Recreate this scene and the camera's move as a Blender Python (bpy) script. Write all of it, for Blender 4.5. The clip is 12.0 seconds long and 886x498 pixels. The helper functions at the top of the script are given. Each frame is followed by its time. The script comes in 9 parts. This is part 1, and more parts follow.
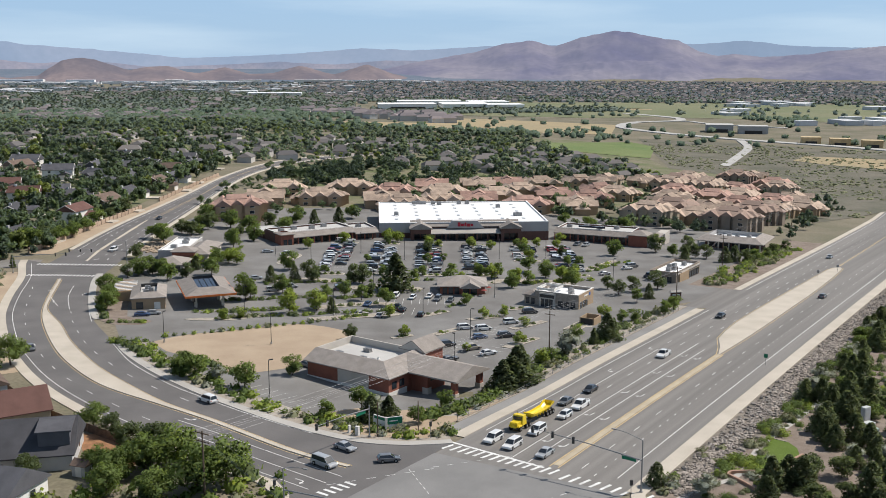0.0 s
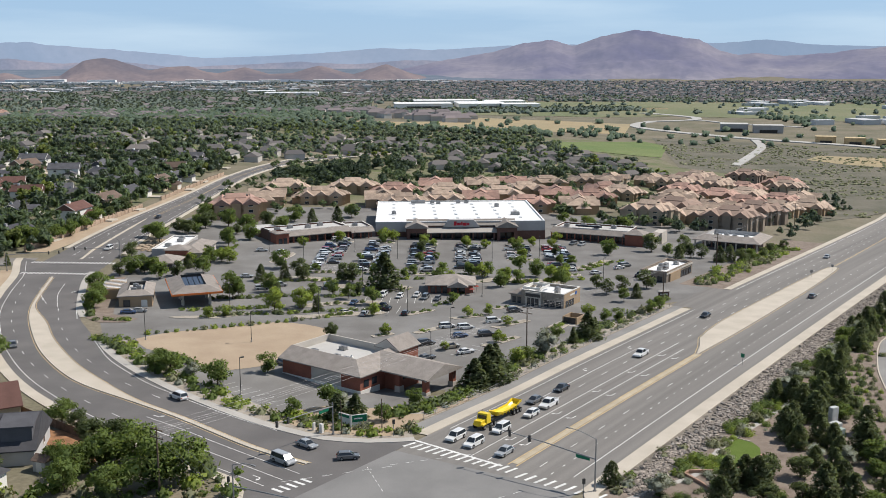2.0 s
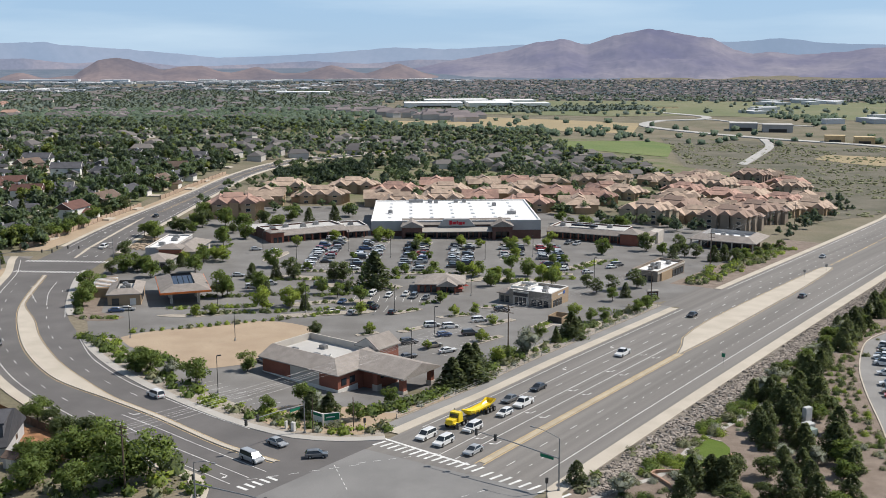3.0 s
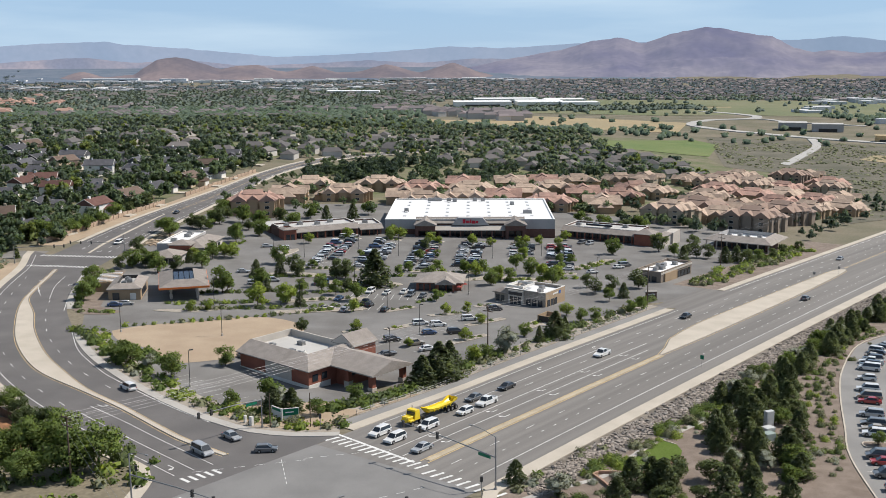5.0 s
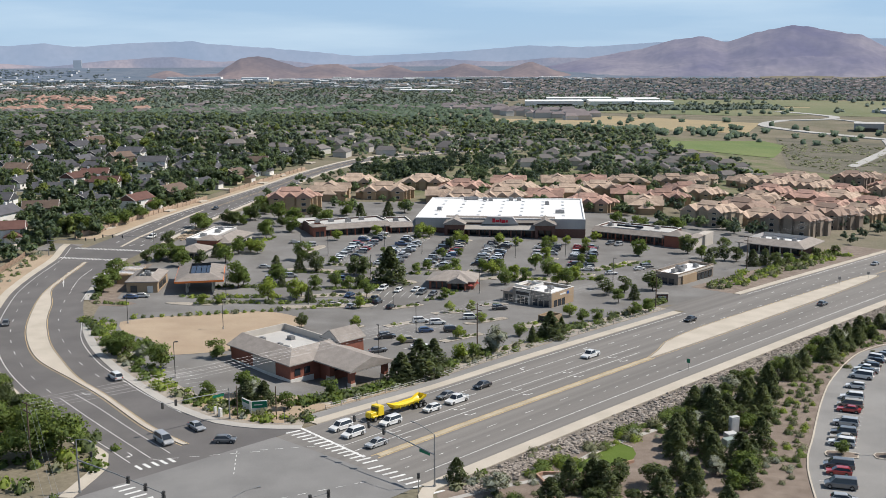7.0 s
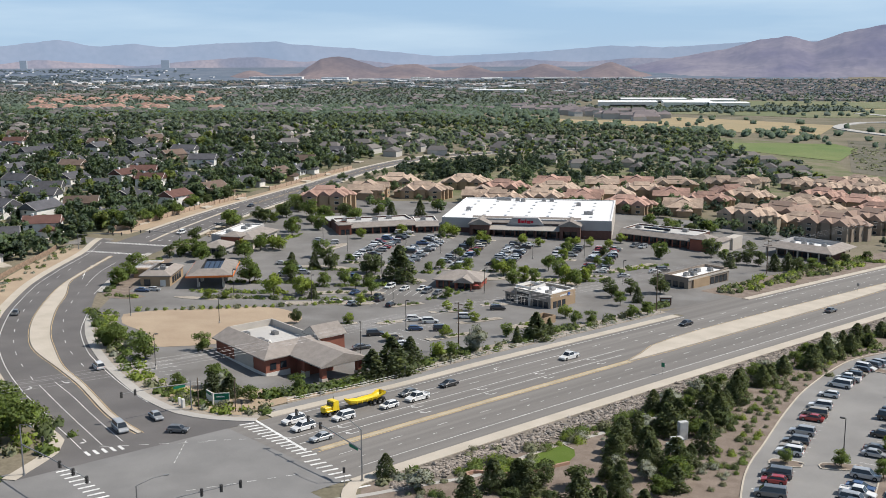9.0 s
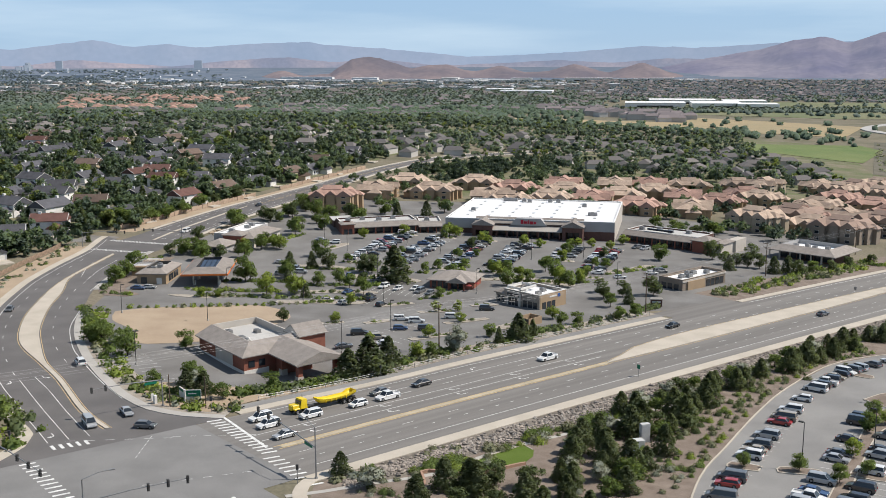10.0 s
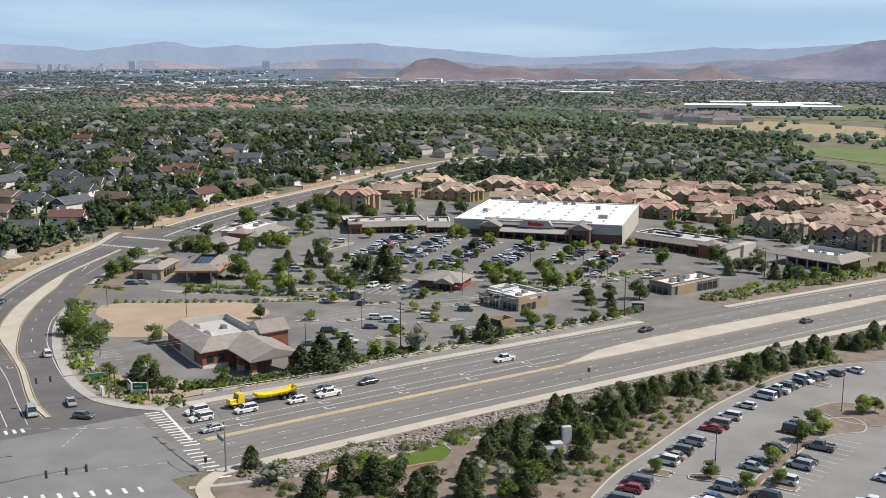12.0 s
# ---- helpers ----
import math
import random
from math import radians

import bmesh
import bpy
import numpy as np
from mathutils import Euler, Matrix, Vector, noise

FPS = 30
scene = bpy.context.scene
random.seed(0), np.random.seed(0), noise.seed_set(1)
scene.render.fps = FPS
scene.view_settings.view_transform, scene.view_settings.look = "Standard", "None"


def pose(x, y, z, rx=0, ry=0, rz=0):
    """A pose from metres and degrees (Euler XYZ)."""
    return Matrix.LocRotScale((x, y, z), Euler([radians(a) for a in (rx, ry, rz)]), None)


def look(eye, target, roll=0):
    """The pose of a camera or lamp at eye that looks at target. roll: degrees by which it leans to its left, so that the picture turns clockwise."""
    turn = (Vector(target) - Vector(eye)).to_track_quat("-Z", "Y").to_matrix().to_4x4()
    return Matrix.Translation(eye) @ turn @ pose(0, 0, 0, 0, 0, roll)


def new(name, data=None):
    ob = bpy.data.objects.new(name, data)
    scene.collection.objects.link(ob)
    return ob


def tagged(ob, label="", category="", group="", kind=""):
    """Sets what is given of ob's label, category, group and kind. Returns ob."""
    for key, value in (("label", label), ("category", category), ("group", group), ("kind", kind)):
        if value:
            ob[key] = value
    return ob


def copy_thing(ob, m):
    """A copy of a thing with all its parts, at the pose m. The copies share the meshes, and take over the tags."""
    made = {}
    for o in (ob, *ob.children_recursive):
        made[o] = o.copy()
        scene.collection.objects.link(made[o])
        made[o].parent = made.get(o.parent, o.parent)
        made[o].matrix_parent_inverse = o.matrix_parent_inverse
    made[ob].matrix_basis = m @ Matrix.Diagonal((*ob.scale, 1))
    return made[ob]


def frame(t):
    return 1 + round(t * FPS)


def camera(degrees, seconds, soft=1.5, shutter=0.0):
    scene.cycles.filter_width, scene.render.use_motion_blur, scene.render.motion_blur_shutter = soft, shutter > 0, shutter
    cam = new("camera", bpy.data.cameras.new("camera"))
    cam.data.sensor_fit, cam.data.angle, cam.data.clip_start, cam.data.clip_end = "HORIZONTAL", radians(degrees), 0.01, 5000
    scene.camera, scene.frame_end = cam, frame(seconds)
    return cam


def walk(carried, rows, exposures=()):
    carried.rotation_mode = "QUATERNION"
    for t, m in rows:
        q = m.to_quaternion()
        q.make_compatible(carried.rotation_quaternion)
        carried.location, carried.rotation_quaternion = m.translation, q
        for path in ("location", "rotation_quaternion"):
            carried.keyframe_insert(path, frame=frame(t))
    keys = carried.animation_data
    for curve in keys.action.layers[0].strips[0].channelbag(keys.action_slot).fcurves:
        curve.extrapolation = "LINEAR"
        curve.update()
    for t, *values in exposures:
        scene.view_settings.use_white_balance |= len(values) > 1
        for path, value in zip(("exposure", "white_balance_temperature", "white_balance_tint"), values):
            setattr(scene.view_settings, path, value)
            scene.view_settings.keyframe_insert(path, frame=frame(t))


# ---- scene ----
cam = camera(46.9, 12.0, 0.85)
METRES, EYE, TILT, LEAN, TURN = 128.0, 71.4, -10.6, 0.0, 0.0
ROWS = [
    (0.0, 0.0, 0.0, 0.0, -0.0, 0.0, 0.0),
    (0.5, 0.0161, -0.0003, -0.0004, 0.24, 0.01, -0.01),
    (1.0, 0.0373, -0.0009, -0.001, 0.58, 0.01, -0.04),
    (1.5, 0.0609, -0.0011, -0.0015, 0.89, -0.0, -0.07),
    (2.0, 0.0875, -0.0012, -0.002, 1.21, -0.02, -0.1),
    (2.5, 0.1172, -0.001, -0.0023, 1.56, -0.04, -0.12),
    (3.0, 0.1523, -0.0006, -0.0024, 2.01, -0.06, -0.17),
    (5.0, 0.3054, 0.0063, -0.0029, 5.25, -0.14, -0.68),
    (5.5, 0.3475, 0.0084, -0.0025, 6.39, -0.18, -0.9),
    (6.0, 0.3907, 0.0112, -0.002, 7.56, -0.22, -1.11),
    (6.5, 0.4352, 0.0151, -0.0015, 8.64, -0.26, -1.31),
    (7.0, 0.4839, 0.02, -0.0008, 9.81, -0.28, -1.51),
    (9.0, 0.6809, 0.0477, 0.0042, 14.46, -0.43, -2.38),
    (9.5, 0.7315, 0.0571, 0.0065, 15.46, -0.46, -2.57),
    (10.0, 0.7816, 0.068, 0.0084, 16.29, -0.49, -2.76),
    (10.5, 0.8321, 0.0804, 0.0108, 17.15, -0.52, -2.93),
    (11.0, 0.886, 0.0948, 0.0134, 18.09, -0.56, -3.12),
    (11.5, 0.9365, 0.109, 0.0159, 19.13, -0.6, -3.32),
    (12.0, 0.9872, 0.1244, 0.0184, 20.18, -0.64, -3.53),
]
walk(cam, [(t, pose(0, 0, EYE, TILT, LEAN, TURN) @ pose(METRES * x, METRES * y, METRES * z, 90 + pitch, roll, yaw)) for t, x, y, z, yaw, pitch, roll in ROWS], [(0.0, 0.05), (12.0, 0.05)])

# ---------------------------------------------------------------- light
SUN_AZ, SUN_EL = 20.0, 50.0          # degrees: the way to the sun, from +x towards +y, and its height
world = bpy.data.worlds.new("World")
scene.world = world
world.use_nodes = True
wn, wl = world.node_tree.nodes, world.node_tree.links
wn.clear()
sky = wn.new("ShaderNodeTexSky")
sky.sky_type, sky.sun_disc = "NISHITA", False
sky.sun_elevation, sky.sun_rotation = radians(SUN_EL), radians(90 - SUN_AZ)
sky.air_density, sky.dust_density, sky.ozone_density = 1.0, 0.35, 1.6
sky.altitude = 1500
# thin high cloud over the sky's own colour
wtc = wn.new("ShaderNodeTexCoord")
wmap = wn.new("ShaderNodeMapping")
wmap.inputs["Scale"].default_value = (1.3, 1.3, 11.0)
wnoise = wn.new("ShaderNodeTexNoise")
wnoise.inputs["Scale"].default_value, wnoise.inputs["Detail"].default_value = 2.4, 7
wramp = wn.new("ShaderNodeValToRGB")
wramp.color_ramp.elements[0].position, wramp.color_ramp.elements[1].position = 0.44, 0.72
wramp.color_ramp.elements[0].color = (0.0, 0.0, 0.0, 1)
wramp.color_ramp.elements[1].color = (0.62, 0.62, 0.62, 1)
wmix = wn.new("ShaderNodeMixRGB")
wmix.inputs[2].default_value = (7.6, 9.4, 11.0, 1)
wbg = wn.new("ShaderNodeBackground")
wbg.inputs[1].default_value = 0.082
wout = wn.new("ShaderNodeOutputWorld")
wl.new(wtc.outputs["Generated"], wmap.inputs[0])
wl.new(wmap.outputs[0], wnoise.inputs["Vector"])
wl.new(wnoise.outputs["Fac"], wramp.inputs[0])
wl.new(wramp.outputs[0], wmix.inputs[0])
wveil = wn.new("ShaderNodeMixRGB")
wsep = wn.new("ShaderNodeSeparateXYZ")
wfall = wn.new("ShaderNodeMapRange")
wfall.interpolation_type = "SMOOTHSTEP"
wfall.inputs["From Min"].default_value, wfall.inputs["From Max"].default_value = 0.06, 0.42
wfall.inputs["To Min"].default_value, wfall.inputs["To Max"].default_value = 0.8, 0.0
wl.new(wtc.outputs["Generated"], wsep.inputs[0])
wl.new(wsep.outputs["Z"], wfall.inputs["Value"])
wl.new(wfall.outputs[0], wveil.inputs[0])
wveil.inputs[2].default_value = (4.5, 6.9, 10.0, 1)
wl.new(sky.outputs[0], wveil.inputs[1])
wl.new(wveil.outputs[0], wmix.inputs[1])
wl.new(wmix.outputs[0], wbg.inputs[0])
wl.new(wbg.outputs[0], wout.inputs[0])
sun = new("sun", bpy.data.lights.new("sun", "SUN"))
sun.data.energy, sun.data.angle, sun.data.color = 5.0, radians(0.5), (1.0, 0.932, 0.845)
ca, sa = math.cos(radians(SUN_AZ)), math.sin(radians(SUN_AZ))
ce, se = math.cos(radians(SUN_EL)), math.sin(radians(SUN_EL))
sun.matrix_world = look((300 * ca * ce, 300 * sa * ce, 300 * se), (0, 0, 0))

# ---------------------------------------------------------------- materials
def material(name, colour, rough=0.8, vary=0.12, scale=3.0, fine=25.0, bump=0.0, metal=0.0, tint=None, per_object=0.0, spec=0.3, along=None):
    """A surface with a broad and a fine variation of its colour. tint: a second colour that the broad variation mixes in; along: degrees of the way in which it is drawn out."""
    m = bpy.data.materials.new(name)
    m.use_nodes = True
    nt, n, l = m.node_tree, m.node_tree.nodes, m.node_tree.links
    b = n["Principled BSDF"]
    b.inputs["Roughness"].default_value, b.inputs["Metallic"].default_value = rough, metal
    b.inputs["Specular IOR Level"].default_value = spec
    tc = n.new("ShaderNodeTexCoord")
    broad, small = n.new("ShaderNodeTexNoise"), n.new("ShaderNodeTexNoise")
    broad.inputs["Scale"].default_value, broad.inputs["Detail"].default_value = 1.0 / scale, 4
    small.inputs["Scale"].default_value, small.inputs["Detail"].default_value = fine / scale, 3
    if along is None:
        l.new(tc.outputs["Object"], broad.inputs["Vector"])
    else:
        mp = n.new("ShaderNodeMapping")
        mp.vector_type = "TEXTURE"
        mp.inputs["Rotation"].default_value = (0, 0, radians(along))
        mp.inputs["Scale"].default_value = (14.0, 0.16, 1.0)
        l.new(tc.outputs["Object"], mp.inputs[0])
        l.new(mp.outputs[0], broad.inputs["Vector"])
    l.new(tc.outputs["Object"], small.inputs["Vector"])
    mixn = n.new("ShaderNodeMixRGB")
    other = tint or tuple(c * (1 - 2.2 * vary) for c in colour)
    mixn.inputs[1].default_value, mixn.inputs[2].default_value = (*colour, 1), (*other, 1)
    ramp = n.new("ShaderNodeMapRange")
    ramp.inputs["From Min"].default_value, ramp.inputs["From Max"].default_value = 0.35, 0.68
    l.new(broad.outputs["Fac"], ramp.inputs["Value"])
    l.new(ramp.outputs[0], mixn.inputs[0])
    hsv = n.new("ShaderNodeHueSaturation")
    val = n.new("ShaderNodeMapRange")
    val.inputs["From Min"].default_value, val.inputs["From Max"].default_value = 0.3, 0.7
    val.inputs["To Min"].default_value, val.inputs["To Max"].default_value = 1 - vary, 1 + vary
    l.new(small.outputs["Fac"], val.inputs["Value"])
    last = val.outputs[0]
    if per_object:
        info = n.new("ShaderNodeObjectInfo")
        pr = n.new("ShaderNodeMapRange")
        pr.inputs["To Min"].default_value, pr.inputs["To Max"].default_value = 1 - per_object, 1 + per_object
        l.new(info.outputs["Random"], pr.inputs["Value"])
        mul = n.new("ShaderNodeMath")
        mul.operation = "MULTIPLY"
        l.new(last, mul.inputs[0])
        l.new(pr.outputs[0], mul.inputs[1])
        last = mul.outputs[0]
    l.new(last, hsv.inputs["Value"])
    l.new(mixn.outputs[0], hsv.inputs["Color"])
    l.new(hsv.outputs[0], b.inputs["Base Color"])
    if bump:
        bp = n.new("ShaderNodeBump")
        bp.inputs["Strength"].default_value, bp.inputs["Distance"].default_value = bump, 0.05
        l.new(small.outputs["Fac"], bp.inputs["Height"])
        l.new(bp.outputs[0], b.inputs["Normal"])
    return m


def island_material(name, a, b_, rough=0.85, spec=0.2, translucent=0.0):
    """A surface whose loose pieces each take a colour between a and b_."""
    m = bpy.data.materials.new(name)
    m.use_nodes = True
    n, l = m.node_tree.nodes, m.node_tree.links
    b = n["Principled BSDF"]
    b.inputs["Roughness"].default_value, b.inputs["Specular IOR Level"].default_value = rough, spec
    geo = n.new("ShaderNodeNewGeometry")
    info = n.new("ShaderNodeObjectInfo")
    add = n.new("ShaderNodeMath")
    add.operation = "MULTIPLY_ADD"
    add.inputs[1].default_value = 0.6
    sc = n.new("ShaderNodeMath")
    sc.operation = "MULTIPLY"
    sc.inputs[1].default_value = 0.4
    l.new(info.outputs["Random"], sc.inputs[0])
    l.new(geo.outputs["Random Per Island"], add.inputs[0])
    l.new(sc.outputs[0], add.inputs[2])
    mx = n.new("ShaderNodeMixRGB")
    mx.inputs[1].default_value, mx.inputs[2].default_value = (*a, 1), (*b_, 1)
    l.new(add.outputs[0], mx.inputs[0])
    l.new(mx.outputs[0], b.inputs["Base Color"])
    if translucent:
        tr = n.new("ShaderNodeBsdfTranslucent")
        thin = n.new("ShaderNodeMixRGB")
        thin.blend_type = "MULTIPLY"
        thin.inputs[0].default_value, thin.inputs[2].default_value = 1.0, (1.75, 1.75, 1.0, 1)
        l.new(mx.outputs[0], thin.inputs[1])
        l.new(thin.outputs[0], tr.inputs[0])
        ms = n.new("ShaderNodeMixShader")
        ms.inputs[0].default_value = translucent
        l.new(b.outputs[0], ms.inputs[1])
        l.new(tr.outputs[0], ms.inputs[2])
        l.new(ms.outputs[0], n["Material Output"].inputs[0])
    return m


def distance_material(name, colour, tint, haze_glow, scale=300.0, sharp=0.12):
    """Far relief seen through many kilometres of bright air: the air's own light is painted in as emission."""
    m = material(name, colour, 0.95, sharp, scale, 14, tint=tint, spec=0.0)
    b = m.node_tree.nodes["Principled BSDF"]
    b.inputs["Emission Color"].default_value = (*haze_glow, 1)
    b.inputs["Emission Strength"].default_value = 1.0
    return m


ASPHALT = material("asphalt", (0.163, 0.154, 0.144), 0.92, 0.08, 14, 60, 0.3, tint=(0.220, 0.208, 0.194), along=57.4)
ASPHALT_DARK = material("asphalt_dark", (0.118, 0.112, 0.110), 0.92, 0.07, 10, 60, 0.3, tint=(0.15, 0.142, 0.138))
ASPHALT_PALE = material("asphalt_pale", (0.262, 0.256, 0.246), 0.92, 0.07, 12, 60, 0.3, tint=(0.205, 0.20, 0.194))
ASPHALT_WORN = material("asphalt_worn", (0.222, 0.218, 0.212), 0.92, 0.08, 9, 60, 0.3, tint=(0.180, 0.177, 0.173))
LOT = material("lot_asphalt", (0.150, 0.143, 0.135), 0.93, 0.10, 13, 60, 0.3, tint=(0.212, 0.206, 0.198))
CONCRETE = material("concrete", (0.50, 0.45, 0.38), 0.9, 0.06, 6, 40, 0.2, tint=(0.43, 0.385, 0.32))
CONCRETE_GREY = material("concrete_grey", (0.42, 0.40, 0.37), 0.9, 0.06, 5, 40, 0.2)
PAINT_WHITE = material("road_paint_white", (0.74, 0.74, 0.72), 0.7, 0.12, 1.5, 20)
PAINT_YELLOW = material("road_paint_yellow", (0.60, 0.44, 0.22), 0.7, 0.12, 2, 20)
DIRT = material("bare_dirt", (0.40, 0.315, 0.225), 0.97, 0.1, 9, 40, 0.4, tint=(0.34, 0.26, 0.185))
MULCH = material("landscape_mulch", (0.175, 0.138, 0.112), 0.97, 0.2, 3, 40, 0.6, tint=(0.245, 0.20, 0.165))
GRASS = material("lawn", (0.085, 0.132, 0.016), 0.9, 0.15, 4, 60, 0.5, tint=(0.10, 0.145, 0.024))
WHITE_ROOF = material("white_roof_membrane", (0.80, 0.80, 0.79), 0.6, 0.03, 12, 30)
GREY_ROOF = material("grey_roof_gravel", (0.50, 0.49, 0.47), 0.85, 0.06, 6, 40)
SHINGLE = material("grey_shingle", (0.245, 0.218, 0.196), 0.9, 0.14, 2, 50, 0.5, tint=(0.30, 0.268, 0.242), per_object=0.12)
BRICK = material("red_brick", (0.27, 0.105, 0.072), 0.9, 0.15, 2, 40, 0.4, tint=(0.225, 0.085, 0.06))
STUCCO = material("pale_stucco", (0.50, 0.46, 0.41), 0.9, 0.05, 4, 40, 0.2)
STUCCO_GREY = material("grey_stucco", (0.40, 0.39, 0.385), 0.9, 0.05, 4, 40, 0.2)
TAN = material("tan_stucco", (0.39, 0.285, 0.185), 0.9, 0.06, 4, 40, 0.2, per_object=0.10)
TAUPE = material("taupe_stucco", (0.255, 0.21, 0.17), 0.9, 0.06, 4, 40, 0.2, per_object=0.15)
TILE = material("clay_tile", (0.42, 0.255, 0.18), 0.88, 0.12, 3, 60, 0.5, tint=(0.47, 0.315, 0.225), per_object=0.16)
DARK_TRIM = material("dark_trim", (0.05, 0.045, 0.042), 0.6, 0.1, 2, 20)
WOOD_TRIM = material("white_trim", (0.68, 0.66, 0.62), 0.7, 0.05, 2, 20)
GLASS = material("window_glass", (0.03, 0.037, 0.045), 0.08, 0.05, 2, 10, spec=0.6)
METAL_GREY = material("galvanised_metal", (0.30, 0.30, 0.30), 0.5, 0.1, 1, 20, metal=0.5)
STEEL_DARK = material("dark_metal", (0.06, 0.058, 0.056), 0.55, 0.1, 1, 20)
WOOD_POLE = material("weathered_wood", (0.15, 0.11, 0.08), 0.95, 0.2, 0.6, 30)

# ---------------------------------------------------------------- the lie of the land
def step(a, b, v):
    u = min(1.0, max(0.0, (v - a) / (b - a)))
    return u * u * (3 - 2 * u)


def land(x, y):
    """Height of the ground: it falls away from the crossing towards the valley, with a shallow bowl under the shops."""
    u, v = min(2.5, max(-2.5, x / 100)), min(5.6, max(-0.6, (y - 180) / 100))
    z = -0.3 + 0.42 * u - 2.85 * v - 1.2 * u * v + 0.11 * v * v
    z -= 2.2 * math.exp(-((x + 30) / 60) ** 2 / 2 - ((y - 322) / 48) ** 2 / 2)
    z += 2.4 * step(0.8, 1.4, -u) * step(1.7, 2.8, v)
    z -= 2.5 * math.exp(-((x + 6) / 17) ** 2 / 2 - ((y - 230) / 15) ** 2 / 2)
    far = -16 - 0.006 * max(0.0, y - 740)
    z += (far - z) * step(700, 1900, y)
    d = math.hypot(x, y)
    if d < 1350:
        return z
    a = math.degrees(math.atan2(x, y))
    estate = 0.75 * step(-44, -37, a) * (1 - step(-9, -4, a)) * step(1380, 2200, d)
    return z + 22 * max(step(2000, 3600, d), estate) + 40 * step(3600, 4700, d)


def part(name, bm, mat, parent=None, label=""):
    """Link a bmesh as one mesh object, under a thing or part if one is given."""
    me = bpy.data.meshes.new(name)
    bm.to_mesh(me)
    bm.free()
    for m in (mat if isinstance(mat, (list, tuple)) else [mat]):
        me.materials.append(m)
    ob = new(name, me)
    if parent:
        ob.parent = parent
    if label:
        ob["label"] = label
    return ob


def box(bm, x0, x1, y0, y1, z0, z1, mat=0):
    v = [bm.verts.new(p) for p in ((x0, y0, z0), (x1, y0, z0), (x1, y1, z0), (x0, y1, z0), (x0, y0, z1), (x1, y0, z1), (x1, y1, z1), (x0, y1, z1))]
    for f in ((3, 2, 1, 0), (4, 5, 6, 7), (0, 1, 5, 4), (1, 2, 6, 5), (2, 3, 7, 6), (3, 0, 4, 7)):
        bm.faces.new([v[i] for i in f]).material_index = mat


def poly(bm, pts, mat=0):
    bm.faces.new([bm.verts.new(p) for p in pts]).material_index = mat


def boxed(*args):
    bm = bmesh.new()
    box(bm, *args)
    return bm


def rod(bm, a, b, r0, r1=None, seg=6, mat=0):
    """A tapered round bar from a to b."""
    a, b = Vector(a), Vector(b)
    r1 = r0 if r1 is None else r1
    q = (b - a).to_track_quat("Z", "Y")
    rings = []
    for p, r in ((a, r0), (b, r1)):
        rings.append([bm.verts.new(p + q @ Vector((r * math.cos(6.2832 * i / seg), r * math.sin(6.2832 * i / seg), 0))) for i in range(seg)])
    for i in range(seg):
        bm.faces.new((rings[0][i], rings[0][(i + 1) % seg], rings[1][(i + 1) % seg], rings[1][i])).material_index = mat
    bm.faces.new(rings[1]).material_index = mat
    bm.faces.new(rings[0][::-1]).material_index = mat


def smooth_line(pts, gap=5.0):
    """A Catmull-Rom curve through pts, in steps of about gap."""
    out = []
    p = [Vector(q) for q in pts]
    p = [2 * p[0] - p[1]] + p + [2 * p[-1] - p[-2]]
    for i in range(1, len(p) - 2):
        k = max(1, int((p[i + 1] - p[i]).length / gap))
        for j in range(k):
            t = j / k
            out.append(0.5 * (2 * p[i] + (p[i + 1] - p[i - 1]) * t + (2 * p[i - 1] - 5 * p[i] + 4 * p[i + 1] - p[i + 2]) * t * t + (3 * p[i] - p[i - 1] - 3 * p[i + 1] + p[i + 2]) * t ** 3))
    return [tuple(q) for q in out] + [tuple(pts[-1])]


def offset_line(pts, d):
    """The line moved d metres to its right."""
    out = []
    for i, q in enumerate(pts):
        a, b = Vector(pts[max(0, i - 1)]), Vector(pts[min(len(pts) - 1, i + 1)])
        t = (b - a).normalized()
        out.append((q[0] + d * t.y, q[1] - d * t.x))
    return out


def drape_into(bm, outline, dz, skirt=0.0, cell=8.0):
    """Lay a flat outline over the land, dz above it, with an edge that goes down by skirt."""
    tmp = bmesh.new()
    tmp.faces.new([tmp.verts.new((x, y, 0)) for x, y in outline])
    xs, ys = [q[0] for q in outline], [q[1] for q in outline]
    for axis, lo, hi in ((0, min(xs), max(xs)), (1, min(ys), max(ys))):
        c = math.ceil(lo / cell) * cell
        while c < hi:
            no = (1, 0, 0) if axis == 0 else (0, 1, 0)
            bmesh.ops.bisect_plane(tmp, geom=tmp.verts[:] + tmp.edges[:] + tmp.faces[:], plane_co=tuple(c * k for k in no), plane_no=no)
            c += cell
    bmesh.ops.triangulate(tmp, faces=tmp.faces[:])
    bmesh.ops.recalc_face_normals(tmp, faces=tmp.faces[:])
    if tmp.faces and sum(f.normal.z * f.calc_area() for f in tmp.faces) < 0:
        bmesh.ops.reverse_faces(tmp, faces=tmp.faces[:])
    vs = {v: bm.verts.new((v.co.x, v.co.y, land(v.co.x, v.co.y) + dz)) for v in tmp.verts}
    for f in tmp.faces:
        bm.faces.new([vs[v] for v in f.verts])
    if skirt:
        low = {}
        for e in tmp.edges:
            if len(e.link_faces) == 1:
                for v in e.verts:
                    if v not in low:
                        low[v] = bm.verts.new((v.co.x, v.co.y, land(v.co.x, v.co.y) + dz - skirt))
                a, b = e.verts
                bm.faces.new((vs[a], vs[b], low[b], low[a]))
    tmp.free()


